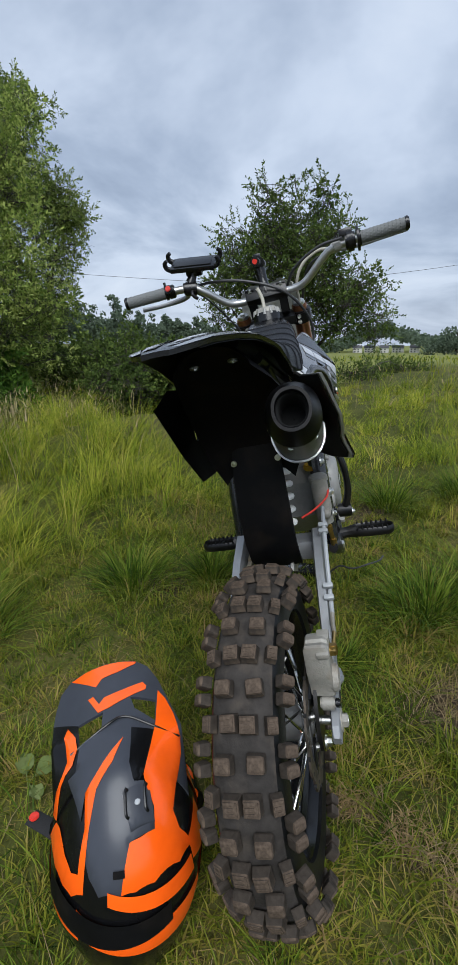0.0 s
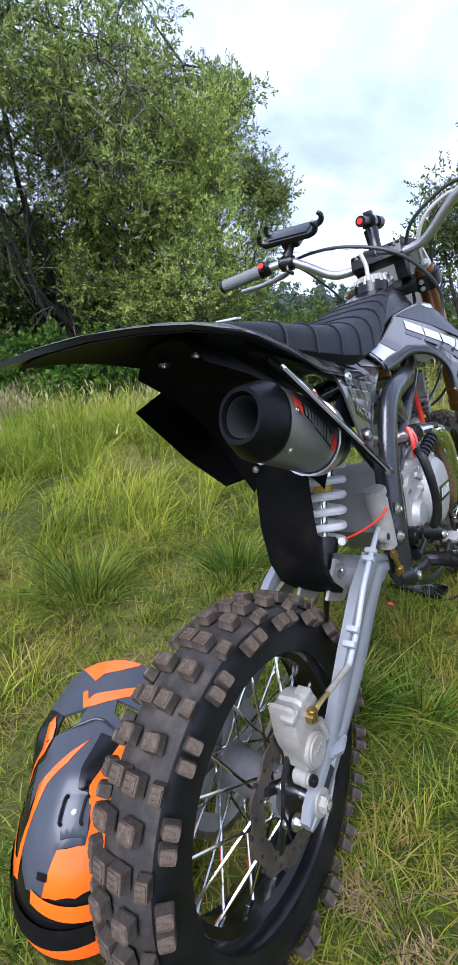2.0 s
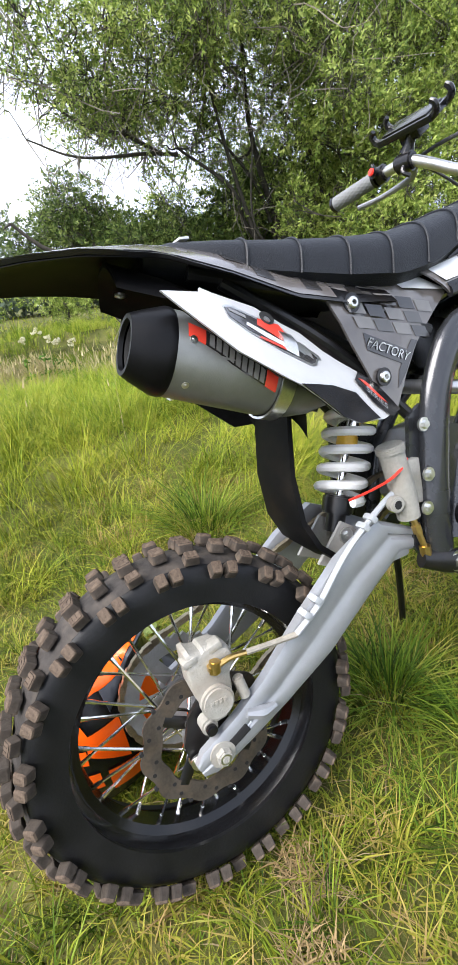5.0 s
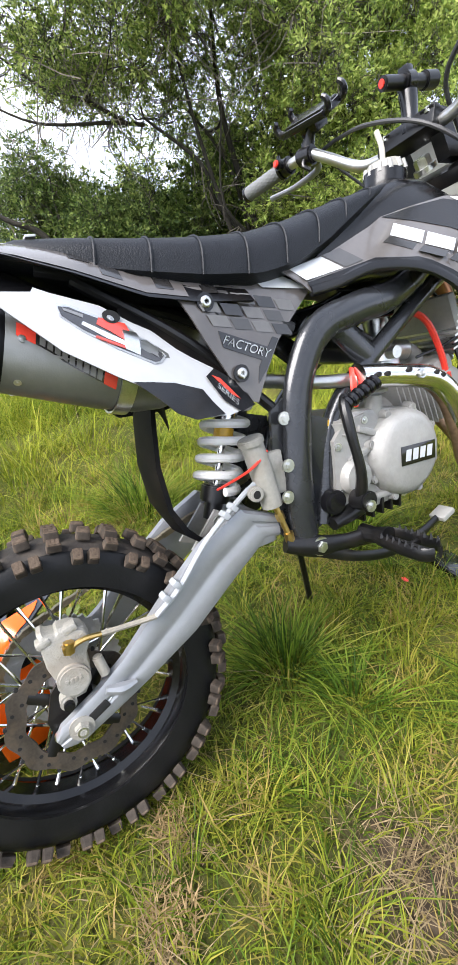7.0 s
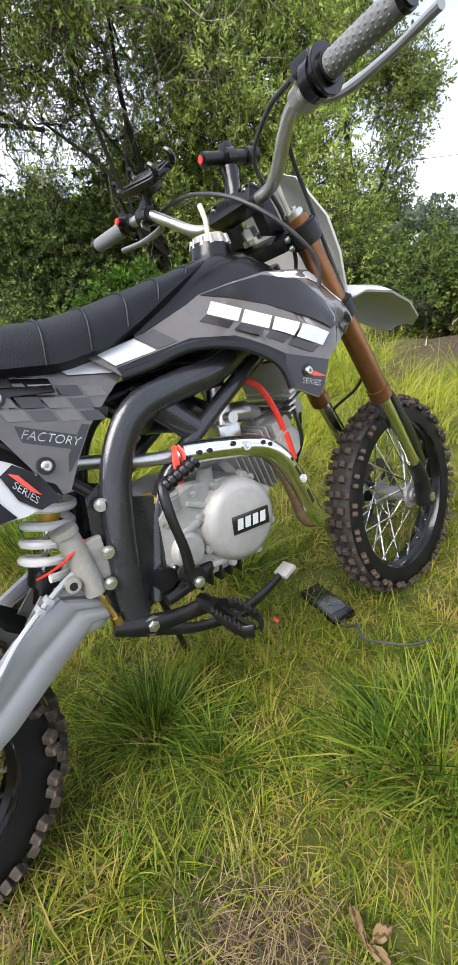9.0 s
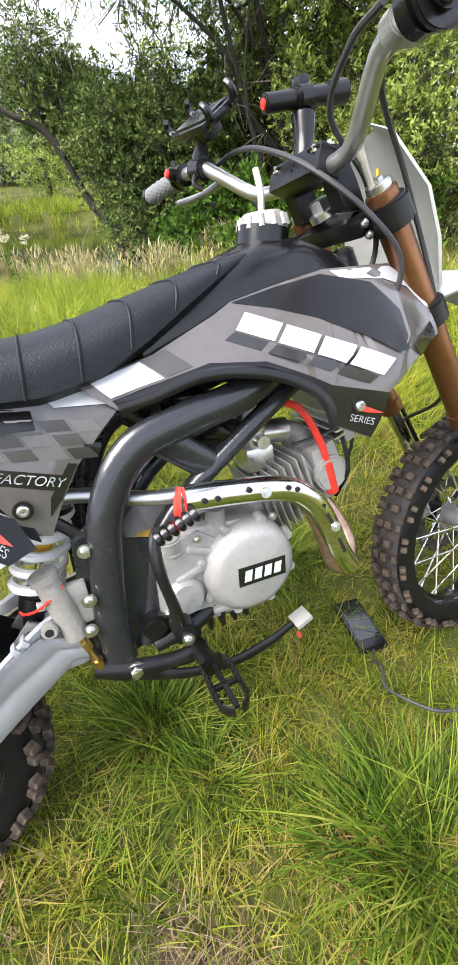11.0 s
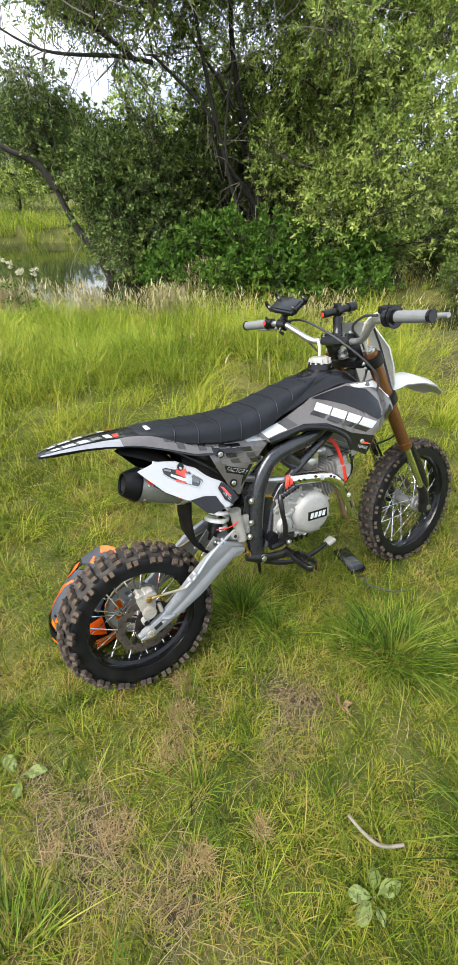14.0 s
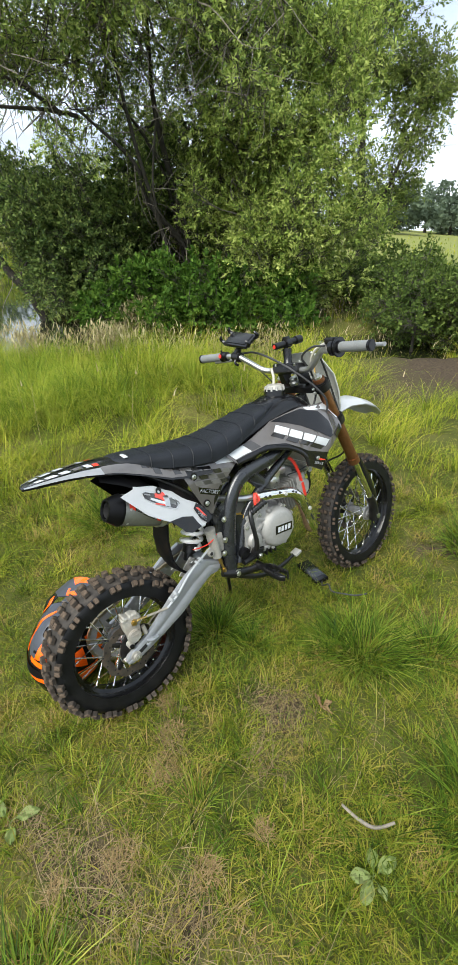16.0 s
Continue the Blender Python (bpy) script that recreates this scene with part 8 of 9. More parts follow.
bm = bmesh.new(); add_tube(bm, [(0.222, 0.846, 1.118), (0.175, 0.868, 1.128), (0.125, 0.880, 1.105), (0.098, 0.892, 1.062), (0.094, 0.915, 1.01), (0.092, 0.955, 0.93)], 0.0048, n=30, seg=8)
part("front_brake_hose", steered(bm), M["hose"], bar, "pale front brake hose")
for s in (-1, 1):
    bm = bmesh.new()
    prof = []
    L0, L1 = 0.292, 0.412
    dirv = (Vector((s * 0.408, 0.782, 1.116)) - Vector((s * 0.30, 0.797, 1.117))).normalized()
    p0 = Vector((s * 0.288, 0.7985, 1.117))
    add_cyl(bm, p0, p0 + dirv * 0.128, 0.0165, seg=24, bevel=0.002)
    g = part("grip", steered(bm), M["grip"], bar, "grey diamond-pattern rubber grip")
    bm = bmesh.new(); add_cyl(bm, p0 + dirv * 0.118, p0 + dirv * 0.131, 0.0182, seg=24, bevel=0.003); part("grip_end", steered(bm), M["plastic"], g); bm = bmesh.new(); add_cyl(bm, p0 - dirv * 0.003, p0 + dirv * 0.004, 0.021, seg=24); part("grip_flange", steered(bm), M["plastic"], g)
    bm = bmesh.new()
    ga = dirv.orthogonal().normalized(); gb = dirv.cross(ga)
    for i in range(11):
        for k in range(14):
            a = 2 * math.pi * (k + 0.5 * (i % 2)) / 14
            n_ = ga * math.cos(a) + gb * math.sin(a)
            q = p0 + dirv * (0.010 + 0.0098 * i) + n_ * 0.0162
            vs = [bm.verts.new(q + dirv * 0.0036), bm.verts.new(q + dirv.cross(n_) * 0.0030), bm.verts.new(q - dirv * 0.0036), bm.verts.new(q - dirv.cross(n_) * 0.0030)]
            tp = bm.verts.new(q + n_ * 0.0016)
            for j in range(4):
                bm.faces.new((vs[j], vs[(j + 1) % 4], tp))
    tagged(part("grip_studs", steered(bm), M["grip"], g), kind="stuff")
# throttle housing on the right, clutch perch and kill switch on the left, levers
bm = bmesh.new(); add_cyl(bm, (0.248, 0.803, 1.117), (0.276, 0.800, 1.117), 0.028, seg=28, bevel=0.006); add_cyl(bm, (0.280, 0.799, 1.117), (0.286, 0.7985, 1.117), 0.033, seg=30, bevel=0.001); add_box(bm, (0.250, 0.80, 1.140), (0.036, 0.03, 0.022), 0.005)
throttle = part("throttle_housing", steered(bm), M["plastic"], bar)
bm = bmesh.new(); add_cyl(bm, (0.215, 0.81, 1.113), (0.236, 0.806, 1.117), 0.0165, seg=20, bevel=0.002); add_box(bm, (0.222, 0.83, 1.116), (0.03, 0.036, 0.024), 0.006); part("brake_perch", steered(bm), M["cast"], bar)
bm = bmesh.new(); add_tube(bm, [(0.218, 0.845, 1.118), (0.26, 0.872, 1.114), (0.34, 0.862, 1.112), (0.425, 0.838, 1.112)], [0.007, 0.008, 0.006, 0.007], n=20, seg=10, flat=None); part("brake_lever", steered(bm), M["alu"], bar, "silver brake lever")
bm = bmesh.new(); add_tube(bm, [(-0.222, 0.845, 1.112), (-0.25, 0.868, 1.100), (-0.32, 0.856, 1.094), (-0.385, 0.832, 1.094)], [0.007, 0.008, 0.006, 0.007], n=20, seg=10); part("clutch_lever", steered(bm), M["alu"], bar, "silver clutch lever")
bm = bmesh.new(); add_cyl(bm, (-0.236, 0.806, 1.116), (-0.216, 0.809, 1.114), 0.0165, seg=20, bevel=0.002); add_box(bm, (-0.226, 0.83, 1.110), (0.028, 0.04, 0.022), 0.006); part("clutch_perch", steered(bm), M["black_metal"], bar)
bm = bmesh.new(); add_cyl(bm, (-0.284, 0.799, 1.117), (-0.262, 0.802, 1.117), 0.0195, seg=22, bevel=0.003); add_cyl(bm, (-0.275, 0.785, 1.120), (-0.275, 0.772, 1.122), 0.012, seg=18, bevel=0.002); add_cyl(bm, (-0.285, 0.79, 1.13), (-0.287, 0.79, 1.145), 0.004, seg=8)
sw = part("kill_switch", steered(bm), M["plastic"], bar)
bm = bmesh.new(); add_cyl(bm, (-0.275, 0.772, 1.122), (-0.275, 0.766, 1.123), 0.0082, seg=18, bevel=0.002); part("button", steered(bm), M["red"], sw, "round red kill button")
# phone clamp
bm = bmesh.new()
hm = Matrix.Translation((-0.190, 0.815, 1.176)) @ Matrix.Rotation(radians(10), 4, "Y") @ Matrix.Rotation(radians(33), 4, "X")
add_box(bm, (0, 0, 0), (0.134, 0.076, 0.014), 0.004)
add_box(bm, (0, 0, 0.008), (0.112, 0.058, 0.005), 0.002)
add_box(bm, (0, -0.004, -0.016), (0.05, 0.04, 0.022), 0.006)
bmesh.ops.transform(bm, matrix=hm, verts=bm.verts)
holder = part("phone_holder", steered(bm), M["plastic"], bar, "empty black phone clamp")
for sx in (-1, 1):
    for sy in (-1, 1):
        bm = bmesh.new(); add_tube(bm, [(sx * 0.060, sy * 0.026, -0.002), (sx * 0.077, sy * 0.027, 0.006), (sx * 0.080, sy * 0.027, 0.020), (sx * 0.072, sy * 0.027, 0.028)], [0.008, 0.008, 0.007, 0.005], n=12, seg=8); bmesh.ops.transform(bm, matrix=hm, verts=bm.verts); part("jaw", steered(bm), M["plastic"], holder)
bm = bmesh.new(); add_tube(bm, [(-0.190, 0.812, 1.162), (-0.200, 0.812, 1.145), (-0.212, 0.812, 1.128)], [0.013, 0.011, 0.016], n=8, seg=12); add_cyl(bm, (-0.232, 0.807, 1.114), (-0.196, 0.812, 1.108), 0.020, seg=18, bevel=0.003); add_tube(bm, [(-0.21, 0.80, 1.108), (-0.21, 0.79, 1.09), (-0.20, 0.80, 1.078)], 0.005, n=8, seg=8); part("ball_mount", steered(bm), M["plastic"], holder)
# torch on the crossbar clamp
bm = bmesh.new(); add_cyl(bm, (-0.012, 0.822, 1.136), (-0.002, 0.96, 1.150), 0.0125, seg=20, bevel=0.002); add_cyl(bm, (-0.003, 0.93, 1.147), (0.0, 0.962, 1.150), 0.016, seg=20, bevel=0.002)
torch = part("torch", steered(bm), M["black_metal"], bar, "small black torch in a rubber mount")
bm = bmesh.new(); add_cyl(bm, (-0.0125, 0.8195, 1.1357), (-0.012, 0.8225, 1.136), 0.0075, seg=16, bevel=0.001); part("tail_cap", steered(bm), M["red"], torch, "red rubber switch cap")
bm = bmesh.new(); add_tube(bm, [(0.0, 0.872, 1.045), (-0.003, 0.880, 1.085), (-0.006, 0.885, 1.122)], [0.022, 0.015, 0.018], n=10, seg=14); add_cyl(bm, (-0.006, 0.872, 1.140), (-0.005, 0.898, 1.143), 0.0185, seg=18, bevel=0.003); add_box(bm, (-0.006, 0.885, 1.160), (0.022, 0.018, 0.014), 0.003); part("mount", steered(bm), M["plastic"], torch)
# cables
for pts, r in (([(0.24, 0.815, 1.135), (0.17, 0.83, 1.13), (0.09, 0.86, 1.09), (0.05, 0.95, 1.02), (0.05, 0.965, 0.92), (0.04, 0.90, 0.83)], 0.0042),
               ([(-0.235, 0.835, 1.112), (-0.16, 0.84, 1.115), (-0.06, 0.835, 1.095), (0.05, 0.85, 1.045), (0.11, 0.91, 0.97), (0.12, 0.955, 0.90), (0.09, 0.94, 0.80)], 0.0042),
               ([(0.222, 0.845, 1.116), (0.14, 0.90, 1.10), (0.10, 0.985, 1.0), (0.10, 1.06, 0.80), (0.06, 1.12, 0.66), (-0.06, 1.14, 0.58)], 0.004),
               ([(-0.26, 0.81, 1.11), (-0.20, 0.83, 1.09), (-0.15, 0.87, 1.03), (-0.10, 0.92, 0.95)], 0.003)):
    bm = bmesh.new(); add_tube(bm, pts, r, n=36, seg=8); part("control_cable", bm, M["wire"], bar)
# front number plate and fender
bm = bmesh.new()
secs = []
for z, hw, y in ((1.095, 0.050, 0.975), (1.075, 0.086, 0.990), (1.00, 0.104, 1.046), (0.93, 0.106, 1.068), (0.86, 0.092, 1.090), (0.80, 0.055, 1.105)):
    o = [(hw * math.sin(a), y + 0.055 * (1 - abs(math.sin(a)) ** 2) - 0.02, z) for a in np.linspace(-math.pi / 2, math.pi / 2, 11)]
    i = [(x * 0.97, yy - 0.004, zz) for x, yy, zz in o[::-1]]
    secs.append(o + i)
add_loft(bm, secs)
part("front_number_plate", steered(bm), M["white_dull"], bike, "translucent white front number plate")
bm = bmesh.new(); add_box(bm, (0.045, 0.978, 1.018), (0.003, 0.004, 0.040), 0.001); part("yellow_mark", steered(bm), M["yellow"], bike)
bm = bmesh.new()
secs = []
for y, z, hw, drop in ((0.98, 0.822, 0.058, 0.020), (1.05, 0.858, 0.082, 0.026), (1.14, 0.880, 0.094, 0.030), (1.24, 0.873, 0.098, 0.034), (1.33, 0.842, 0.092, 0.034), (1.40, 0.795, 0.072, 0.026), (1.435, 0.760, 0.034, 0.010)):
    up_ = [(hw * u, y, z - drop * abs(u) ** 2) for u in np.linspace(-1, 1, 13)]
    lo_ = [(x * 0.97, yy - 0.001, zz - 0.0045) for x, yy, zz in up_[::-1]]
    secs.append(up_ + lo_)
add_loft(bm, secs)
part("front_fender", steered(bm), M["white"], bike, "white front mudguard")
# front calliper on the left leg
bm = bmesh.new(); add_box(bm, (-0.072, 1.20, 0.345), (0.034, 0.05, 0.075), 0.008, Matrix.Rotation(radians(20), 4, "X")); part("front_calliper", steered(bm), M["cast"], bike)

# ---------------------------------------------------------------- helmet on the grass
HEL = pose(-0.293, -0.108, -0.035, 0, 0, 25)
helmet = thing("helmet", "orange, black and slate motocross helmet standing on the grass", "helmet", HEL)
HA, HB, HC, HZ, HH = 0.118, 0.153, -0.022, 0.12, 0.188


def waist(z):
    """How wide the shell is at a height, as a share of its widest."""
    return 0.84 + 0.16 * float(smooth01(z / HZ)) if z < HZ else max(0.03, 1 - ((z - HZ) / HH) ** 2) ** 0.5


def shell_z(x, y):
    q = (x / HA) ** 2 + ((y - HC) / HB) ** 2
    return HZ + HH * max(0.0, 1 - q) ** 0.5


def peak_z(x, y):
    """The visor plate, a shallow arch rising a little towards its tip."""
    k = float(smooth01((y + 0.055) / 0.075))
    return (0.317 + 0.08 * y - 2.6 * x * x) * k + (shell_z(x, y) + 0.006) * (1 - k)


bm = bmesh.new()
add_loft(bm, [[(HA * waist(z) * math.cos(a), HC + HB * waist(z) * math.sin(a), z) for a in np.linspace(0, 2 * math.pi, 48, endpoint=False)] for z in [0.030, 0.034, 0.05, 0.07, 0.09, 0.12, 0.15, 0.18, 0.205, 0.23, 0.25, 0.268, 0.282, 0.293, 0.301, 0.306, 0.3079]])
shell = part("shell", bm, M["helmet_black"], helmet, "gloss black helmet shell", 50)


def plan_patch(name, outline, mat, zf, lift, thick, parent, cuts=4, label=""):
    """A skin patch given by its outline in the helmet's plan, laid on the surface zf."""
    bm = bmesh.new()
    f = bm.faces.new([bm.verts.new((x, y, 0)) for x, y in outline])
    bmesh.ops.triangulate(bm, faces=[f])
    for _ in range(cuts):
        long_ = [e for e in bm.edges if e.calc_length() > 0.012]
        if not long_:
            break
        bmesh.ops.subdivide_edges(bm, edges=long_, cuts=1)
        bmesh.ops.triangulate(bm, faces=[q for q in bm.faces if len(q.verts) > 3])
    for v in bm.verts:
        v.co.z = zf(v.co.x, v.co.y) + lift
    if thick:
        ext = bmesh.ops.extrude_face_region(bm, geom=list(bm.faces))
        for v in [g for g in ext["geom"] if isinstance(g, bmesh.types.BMVert)]:
            v.co.z -= thick
    return part(name, bm, M[mat], parent, label, 60)


visor = plan_patch("visor", [(-0.109, 0.06), (-0.109, 0.085), (-0.104, 0.122), (-0.088, 0.142), (-0.060, 0.149), (-0.033, 0.152), (0.0, 0.153), (0.03, 0.150), (0.050, 0.138), (0.066, 0.110), (0.085, 0.055), (0.060, 0.060), (0.018, 0.067), (-0.027, 0.045), (-0.066, 0.035)], "helmet_grey", peak_z, 0.0, 0.005, helmet, 4, "slate visor with air openings")
plan_patch("visor_arm", [(-0.109, 0.06), (-0.066, 0.035), (-0.061, 0.0), (-0.070, -0.05), (-0.103, -0.05), (-0.107, 0.02)], "helmet_black", peak_z, 0.0, 0.005, visor)
plan_patch("visor_arm", [(0.060, 0.060), (0.085, 0.055), (0.098, 0.018), (0.1, -0.05), (0.040, -0.05), (0.056, 0.018)], "helmet_grey", peak_z, 0.0, 0.005, visor)
plan_patch("visor_bridge", [(-0.027, 0.045), (0.018, 0.067), (0.024, 0.043), (0.056, 0.018), (0.040, -0.05), (-0.070, -0.05), (-0.061, 0.0), (-0.028, 0.014)], "helmet_grey", peak_z, 0.0, 0.005, visor)
for pts in ([(-0.086, 0.139), (-0.041, 0.103), (-0.031, 0.119), (-0.001, 0.128), (0.027, 0.143), (0.030, 0.148), (0.0, 0.151), (-0.033, 0.150), (-0.060, 0.147)],
            [(-0.053, 0.080), (-0.045, 0.083), (-0.034, 0.063), (-0.026, 0.074), (0.007, 0.084), (0.040, 0.098), (0.046, 0.090), (0.044, 0.082), (0.013, 0.066), (-0.017, 0.051), (-0.035, 0.046)]):
    plan_patch("orange_graphic", pts, "orange", peak_z, 0.0012, 0.0006, visor)
bm = bmesh.new(); add_tube(bm, [(-0.075, -0.006, peak_z(-0.075, -0.006) + 0.002), (-0.023, 0.014, peak_z(-0.023, 0.014) + 0.002), (0.008, 0.026, peak_z(0.008, 0.026) + 0.002), (0.05, 0.008, peak_z(0.05, 0.008) + 0.002), (0.093, 0.0, peak_z(0.093, 0.0) + 0.002)], 0.0018, n=24, seg=6); part("visor_seam", bm, M["helmet_black"], visor)


def crown_z(x, y):
    """The outer skin seen from above: the visor's bridge ahead, the shell behind."""
    return peak_z(x, y) if y > -0.055 else shell_z(x, y) + 0.006 * float(smooth01((y + 0.10) / 0.045))


# crown graphics
plan_patch("slate_panel", [(-0.0235, 0.0031), (0.006, -0.0045), (0.0169, -0.0201), (0.0149, -0.0521), (0.0197, -0.0741), (0.0331, -0.0729), (0.0359, -0.0772), (0.0454, -0.096), (0.0444, -0.1155), (0.0099, -0.1288), (0.0017, -0.1451), (-0.0049, -0.1586), (-0.0344, -0.1519), (-0.0459, -0.1373), (-0.0501, -0.1257), (-0.0442, -0.1046), (-0.0377, -0.0854), (-0.0334, -0.0727), (-0.0495, -0.0689), (-0.0561, -0.091), (-0.0629, -0.0718), (-0.0784, -0.0315), (-0.0589, -0.0317), (-0.0354, -0.0107)], "helmet_grey", crown_z, 0.0010, 0.0006, shell, 5)
plan_patch("orange_panel", [(0.0651, 0.0799), (0.0765, 0.064), (0.0873, 0.0358), (0.0945, 0.0007), (0.0933, -0.0167), (0.0804, -0.0584), (0.0723, -0.0892), (0.0797, -0.0998), (0.0981, -0.0936), (0.0762, -0.1242), (0.0396, -0.1501), (0.0146, -0.1577), (-0.0049, -0.1586), (0.0017, -0.1451), (0.0099, -0.1288), (0.0239, -0.1249), (0.0444, -0.1155), (0.0454, -0.096), (0.0359, -0.0772), (0.0334, -0.0667), (0.0434, -0.0336), (0.0566, 0.0128)], "orange", crown_z, 0.0022, 0.0006, shell, 5)
plan_patch("orange_loop", [(0.006, -0.0103), (-0.0103, -0.0475), (-0.0334, -0.0727), (-0.0377, -0.0854), (-0.0442, -0.1046), (-0.0501, -0.1257), (-0.0552, -0.1417), (-0.0728, -0.1308), (-0.0861, -0.1134), (-0.0994, -0.0866), (-0.1109, -0.0448), (-0.0969, -0.0549), (-0.0892, -0.0704), (-0.0806, -0.0998), (-0.0709, -0.1197), (-0.0613, -0.1273), (-0.0579, -0.1185), (-0.0501, -0.1012), (-0.0495, -0.0689), (-0.034, -0.0556)], "orange", crown_z, 0.0022, 0.0006, shell, 5)
plan_patch("orange_flash", [(-0.0874, 0.0235), (-0.0822, 0.0363), (-0.0683, 0.0132), (-0.0649, -0.0033), (-0.0717, -0.0199), (-0.083, -0.0235), (-0.0905, -0.0292), (-0.0941, -0.0404), (-0.0962, -0.0549), (-0.1038, -0.0396), (-0.0986, -0.0273), (-0.0874, -0.0196), (-0.0803, -0.0117), (-0.0824, 0.005)], "orange", crown_z, 0.0022, 0.0006, shell, 5)
plan_patch("black_notch", [(0.0185, 0.005), (0.0532, 0.0014), (0.0419, -0.0365), (0.0325, -0.0669), (0.025, -0.0747), (0.0184, -0.072), (0.014, -0.052), (0.0169, -0.0201)], "helmet_black", crown_z, 0.0016, 0.0006, shell, 5)
mount = plan_patch("mount_pad", [(0.002, -0.085), (0.040, -0.072), (0.045, -0.109), (0.012, -0.121)], "helmet_grey", shell_z, 0.0042, 0.003, shell, 4, "flat slate accessory pad with two clips")
for x, y in ((0.010, -0.098), (0.037, -0.090)):
    bm = bmesh.new(); add_tube(bm, [(x, y + 0.013, shell_z(x, y + 0.013) + 0.005), (x - 0.003, y + 0.011, shell_z(x, y + 0.011) + 0.009), (x - 0.003, y - 0.011, shell_z(x, y - 0.011) + 0.009), (x, y - 0.013, shell_z(x, y - 0.013) + 0.005)], 0.0022, n=14, seg=6); part("clip", bm, M["plastic"], mount)
bm = bmesh.new(); zz = shell_z(0.023, -0.096); add_cyl(bm, (0.023, -0.096, zz + 0.003), (0.023, -0.096, zz + 0.0065), 0.0042, seg=16, bevel=0.001); part("rivet", bm, M["white_decal"], mount)


def wall_band(name, z0, z1, a0, a1, mat, lift, parent, z0b=None, z1b=None, n=26):
    """A band wrapped round the shell between two heights and two bearings (degrees from the right, front at 90)."""
    bm = bmesh.new()
    rows = []
    for i in range(n):
        t = i / (n - 1)
        a = radians(a0 + (a1 - a0) * t)
        lo_, hi_ = z0 + ((z0b if z0b is not None else z0) - z0) * t, z1 + ((z1b if z1b is not None else z1) - z1) * t
        rows.append([bm.verts.new(((HA * waist(z) + lift) * math.cos(a), HC + (HB * waist(z) + lift) * math.sin(a), z)) for z in np.linspace(lo_, hi_, 6)])
    skin(bm, rows, caps=False, closed=False)
    return part(name, bm, M[mat], parent, "", 60)


wall_band("rear_band", 0.196, 0.212, 258, 325, "orange", 0.0025, shell, 0.150, 0.178)
wall_band("rear_band", 0.140, 0.178, 235, 330, "orange", 0.0025, shell, 0.085, 0.125)
wall_band("rear_band", 0.120, 0.150, 205, 236, "orange", 0.0025, shell, 0.13, 0.165)
wall_band("side_band", 0.165, 0.200, 326, 352, "orange", 0.0025, shell, 0.120, 0.205)
wall_band("side_band", 0.060, 0.120, 335, 372, "orange", 0.0025, shell, 0.045, 0.100)
wall_band("side_band", 0.120, 0.230, 2, 34, "orange", 0.0025, shell, 0.105, 0.215)
wall_band("side_band", 0.050, 0.150, 150, 204, "orange", 0.0025, shell, 0.06, 0.13)
wall_band("neck_strap", 0.140, 0.185, 205, 300, "under", 0.004, shell, 0.135, 0.165)
wall_band("vent_mesh", 0.226, 0.234, 262, 271, "under", 0.003, shell)
bm = bmesh.new()
add_tube(bm, [(0.100, 0.03, 0.095), (0.088, 0.10, 0.080), (0.048, 0.150, 0.070), (0.0, 0.165, 0.068), (-0.048, 0.150, 0.070), (-0.088, 0.10, 0.080), (-0.100, 0.03, 0.095)], 0.036, n=40, seg=14)
part("chin_bar", bm, M["helmet_black"], helmet)
bm = bmesh.new(); add_tube(bm, [(0.112, 0.035, 0.11), (0.104, 0.09, 0.098), (0.075, 0.135, 0.09)], [0.014, 0.018, 0.008], n=14, seg=10); part("cheek_flash", bm, M["orange"], helmet)
bm = bmesh.new(); add_tube(bm, [(-0.095, 0.02, 0.075), (-0.130, 0.045, 0.085), (-0.172, 0.075, 0.090)], 0.015, n=14, seg=10, flat=0.003, axis=(0, 0, 1)); strap = part("chin_strap", bm, M["foam"], helmet, "black webbing chin strap")
bm = bmesh.new(); add_cyl(bm, (-0.166, 0.071, 0.091), (-0.166, 0.071, 0.097), 0.0085, seg=16, bevel=0.002); part("strap_popper", bm, M["red"], strap, "red strap fastener")

# ---------------------------------------------------------------- small things on the ground
dev = thing("battery_pack", "small black battery box lying in the grass with a cable", "battery pack", pose(-0.078, 1.012, float(ground_height(-0.078, 1.01)) + 0.022, 4, -6, -12))
bm = bmesh.new(); add_box(bm, (0, 0, 0), (0.168, 0.072, 0.020), 0.005); part("case", bm, M["plastic"], dev)
bm = bmesh.new(); add_box(bm, (-0.008, 0, 0.0105), (0.13, 0.058, 0.002), 0.0005); part("face", bm, M["screen"], dev, "dark glossy face")
gx = lambda x, y, h: (x + 0.078, y - 1.012, float(ground_height(x, y)) + h - float(ground_height(-0.078, 1.01)) - 0.022)
bm = bmesh.new(); add_tube(bm, [(0.080, 0, 0.0), (0.11, -0.02, 0.0), gx(0.086, 0.986, 0.055), gx(0.14, 0.965, 0.06), gx(0.19, 0.99, 0.065), gx(0.225, 1.03, 0.06), gx(0.232, 1.08, 0.05)], 0.0034, n=40, seg=6); part("lead", bm, M["wire"], dev, "thin black lead trailing over the grass")


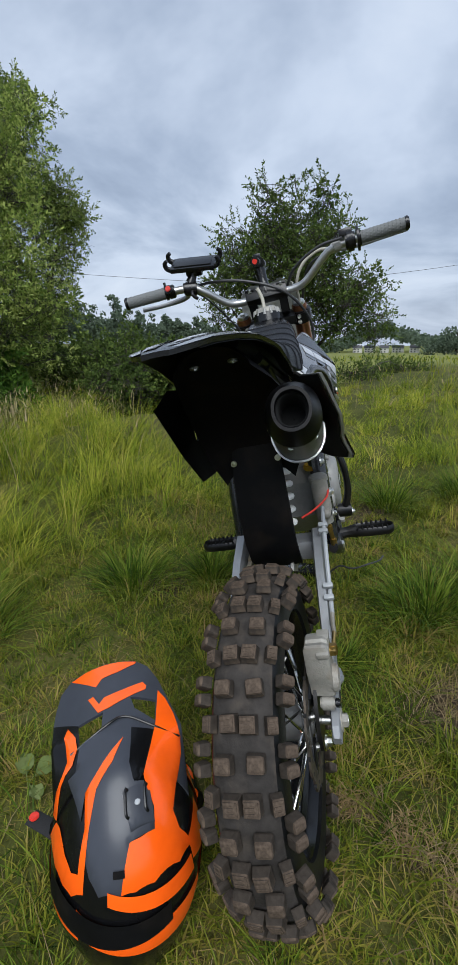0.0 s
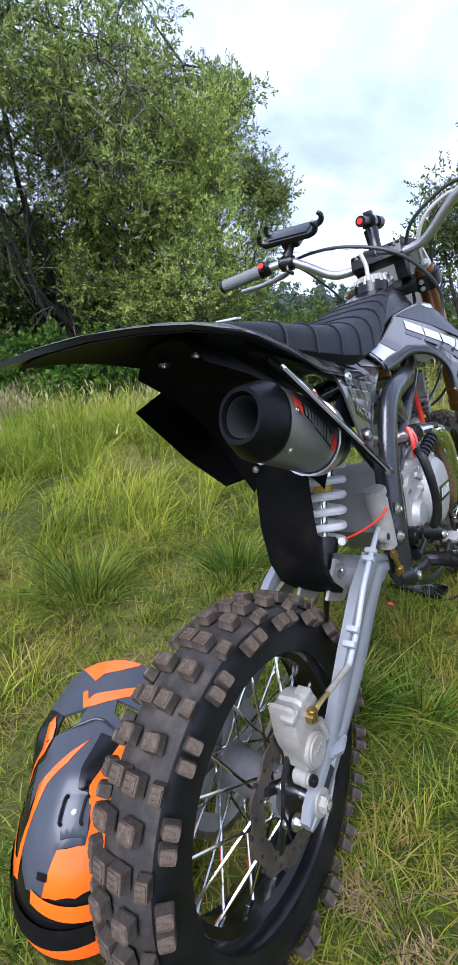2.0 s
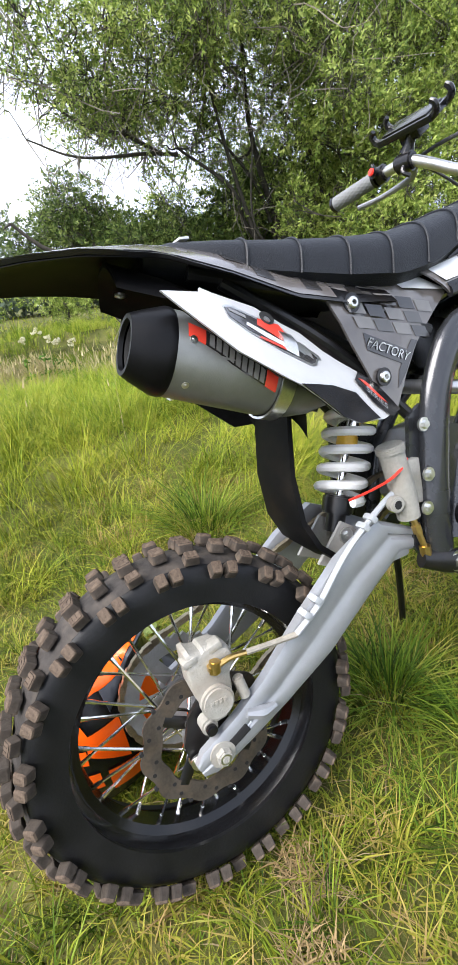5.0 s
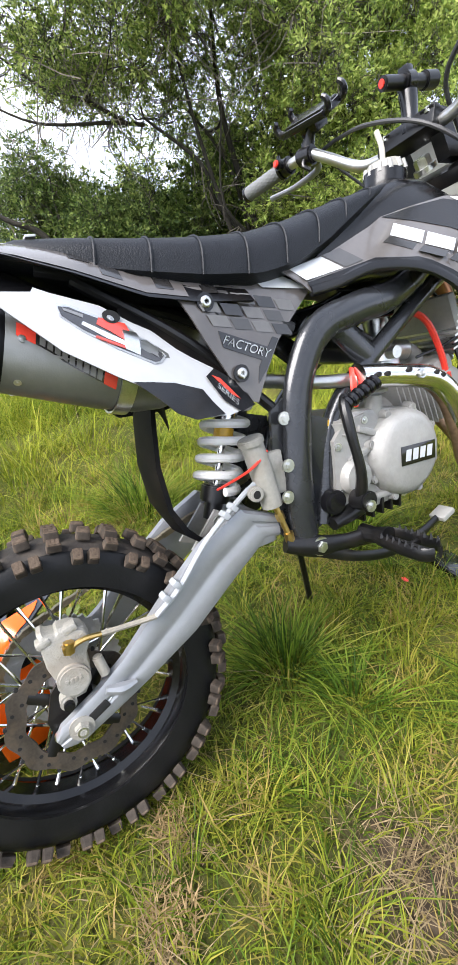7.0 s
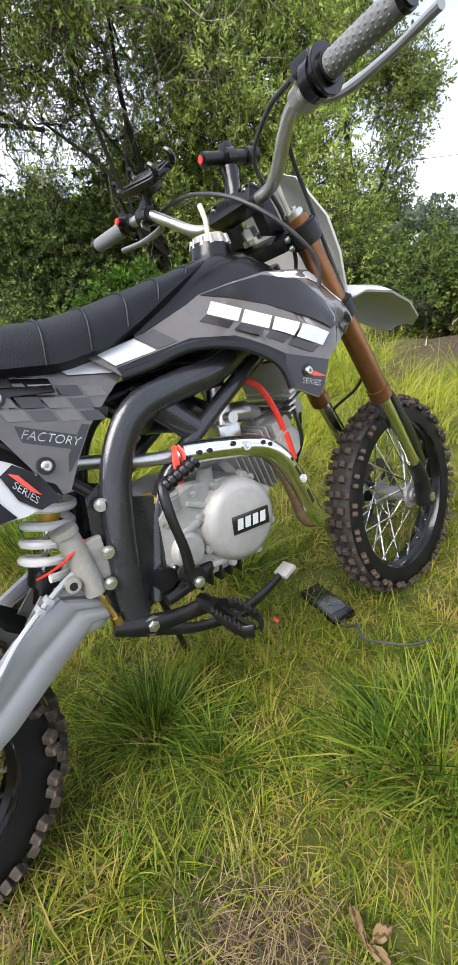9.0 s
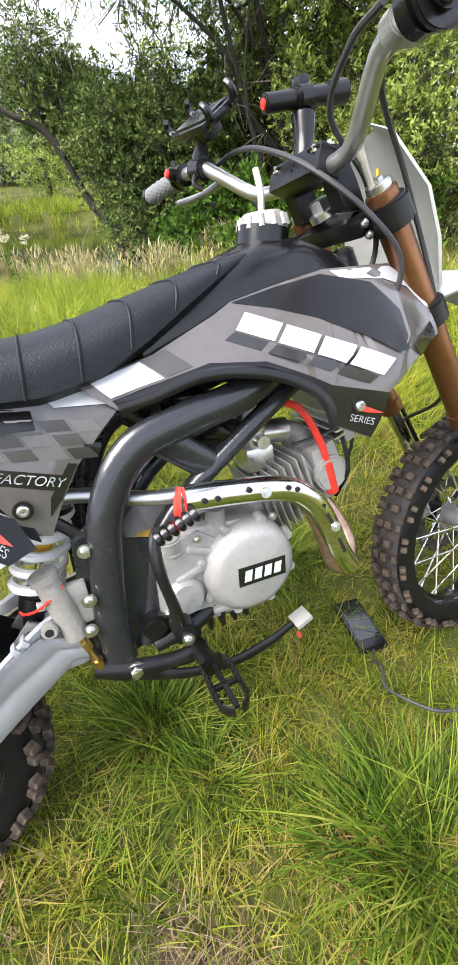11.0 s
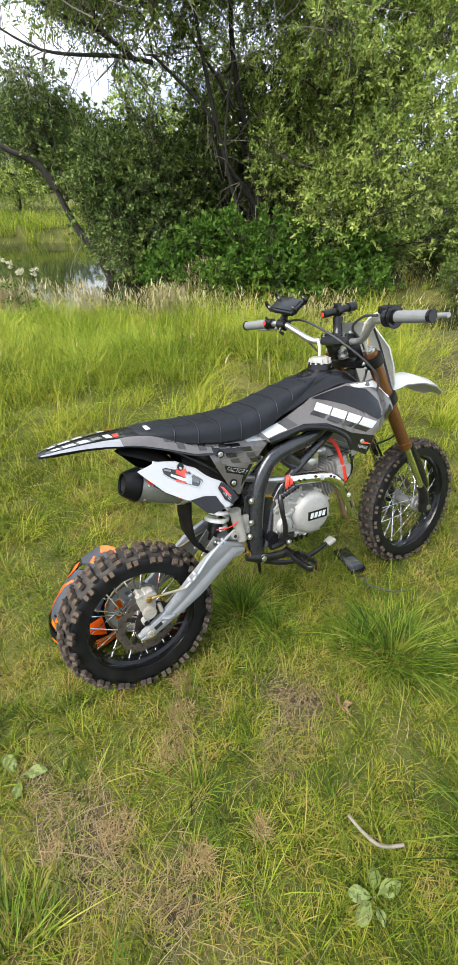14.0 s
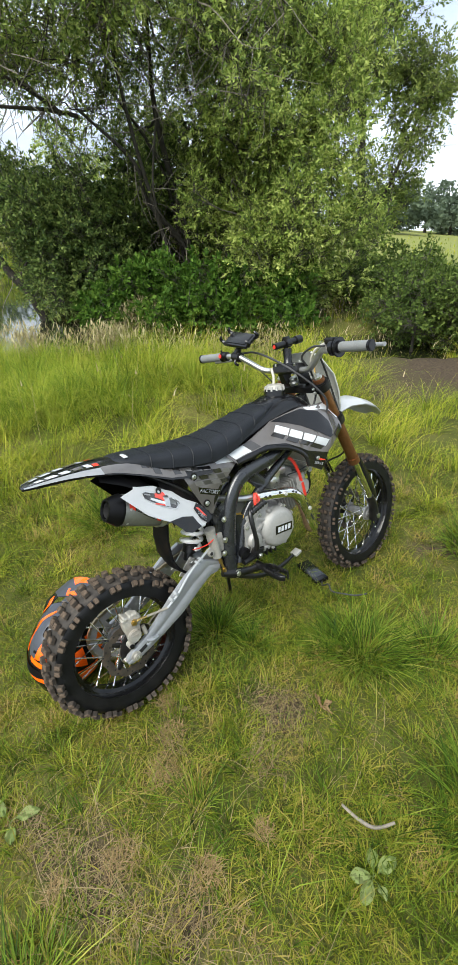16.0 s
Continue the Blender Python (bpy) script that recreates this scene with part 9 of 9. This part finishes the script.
def dock(x, y, leaves, label="broad flat dock plant with pale green leaves", mat="dock", name="dock_plant"):
    ob = thing(name, label, "weed", pose(x, y, float(ground_height(x, y))), "broad-leaved weeds")
    for ang, dist, L, W, tilt in leaves:
        bm = bmesh.new()
        n = 9
        rows = []
        for i in range(n):
            t = i / (n - 1)
            w = W * math.sin(math.pi * min(1, t * 0.97 + 0.03)) ** 0.7
            row = []
            for k in range(5):
                u = k / 2 - 1
                row.append(bm.verts.new((dist + L * t, u * w / 2, 0.028 + tilt * L * math.sin(math.pi * t * 0.8) - 0.12 * W * (1 - u * u) + 0.004 * math.sin(9 * t + 4 * u))))
            rows.append(row)
        skin(bm, rows, caps=False, closed=False)
        bmesh.ops.transform(bm, matrix=Matrix.Rotation(radians(ang), 4, "Z"), verts=bm.verts)
        part("leaf", bm, M[mat], ob)
        bm = bmesh.new()
        add_tube(bm, [(0, 0, 0.005), (dist * 0.6, 0, 0.024), (dist + L * 0.8, 0, 0.024 + tilt * L * 0.45)], 0.0013, n=8, seg=5)
        bmesh.ops.transform(bm, matrix=Matrix.Rotation(radians(ang), 4, "Z"), verts=bm.verts)
        part("stalk", bm, M[mat], ob)
    return ob


dock(0.855, 0.240, [(80, 0.015, 0.062, 0.036, 0.1), (135, 0.015, 0.045, 0.030, 0.1), (-75, 0.015, 0.062, 0.034, 0.05), (-125, 0.01, 0.055, 0.036, 0.05), (-20, 0.02, 0.035, 0.022, 0.2)])
dock(0.12, -0.47, [(70, 0.02, 0.065, 0.036, 0.08), (-10, 0.02, 0.05, 0.03, 0.1), (200, 0.02, 0.065, 0.036, 0.08)])
dock(-0.60, 0.02, [(60, 0.02, 0.06, 0.045, 0.1), (130, 0.02, 0.055, 0.04, 0.1), (-30, 0.02, 0.045, 0.032, 0.1)])
dock(0.75, 1.35, [(k * 60, 0.02, 0.07, 0.045, 0.15) for k in range(6)])
dock(0.447, 0.493, [(10, 0.0, 0.045, 0.016, 0.1), (75, 0.01, 0.035, 0.02, 0.1), (160, 0.0, 0.05, 0.014, 0.1)], "withered brown leaves lying on the worn turf", "dead_leaf", "withered_plant")


def dead_clump(x, y, r, n):
    ob = thing("dead_grass_clump", "flat clump of dry brown dead grass on the turf", "dead grass", pose(x, y, float(ground_height(x, y))), "dead clumps in the turf")
    a, q = rng.uniform(0, 2 * np.pi, n), r * np.sqrt(rng.uniform(0, 1, n))
    c = blades("blade_clump", q * np.cos(a), q * np.sin(a), rng.uniform(0.010, 0.022, n), rng.uniform(0.0015, 0.0032, n), rng.uniform(1.4, 2.6, n), M["thatch"], ob, base_z=rng.uniform(0.010, 0.030, n), seg=2, facing=rng.uniform(0, 2 * np.pi, n))
    tagged(c, kind="stuff")
    return ob


for k, (x, y) in enumerate([(0.075, 0.082), (0.19, 0.038), (0.279, -0.046), (0.366, -0.419), (0.582, -0.092), (0.415, -0.256), (0.602, 0.085)]):
    dead_clump(x, y, 0.030 + 0.010 * (k % 3), 110 + 40 * (k % 3))

bm = bmesh.new()
gz = lambda x, y, h: (x, y, float(ground_height(x, y)) + h)
add_tube(bm, [gz(0.70, 0.296, 0.050), gz(0.745, 0.305, 0.042), gz(0.785, 0.318, 0.042), gz(0.805, 0.340, 0.045), gz(0.822, 0.370, 0.055)], [0.004, 0.005, 0.004], n=18, seg=7)
tagged(part("stick", bm, M["twig"], None), "small dry crooked stick lying on the turf", "stick")
bm = bmesh.new()
add_loft(bm, [[(gz(-0.118 + 0.012 * math.cos(a) * k, 0.850 + 0.006 * math.sin(a) * k, 0.035 + h)) for a in np.linspace(0, 2 * math.pi, 8, endpoint=False)] for k, h in ((0.7, 0), (1, 0.003), (0.7, 0.006))])
tagged(part("plastic_scrap", bm, M["red"], None), "tiny scrap of red plastic in the grass", "litter")
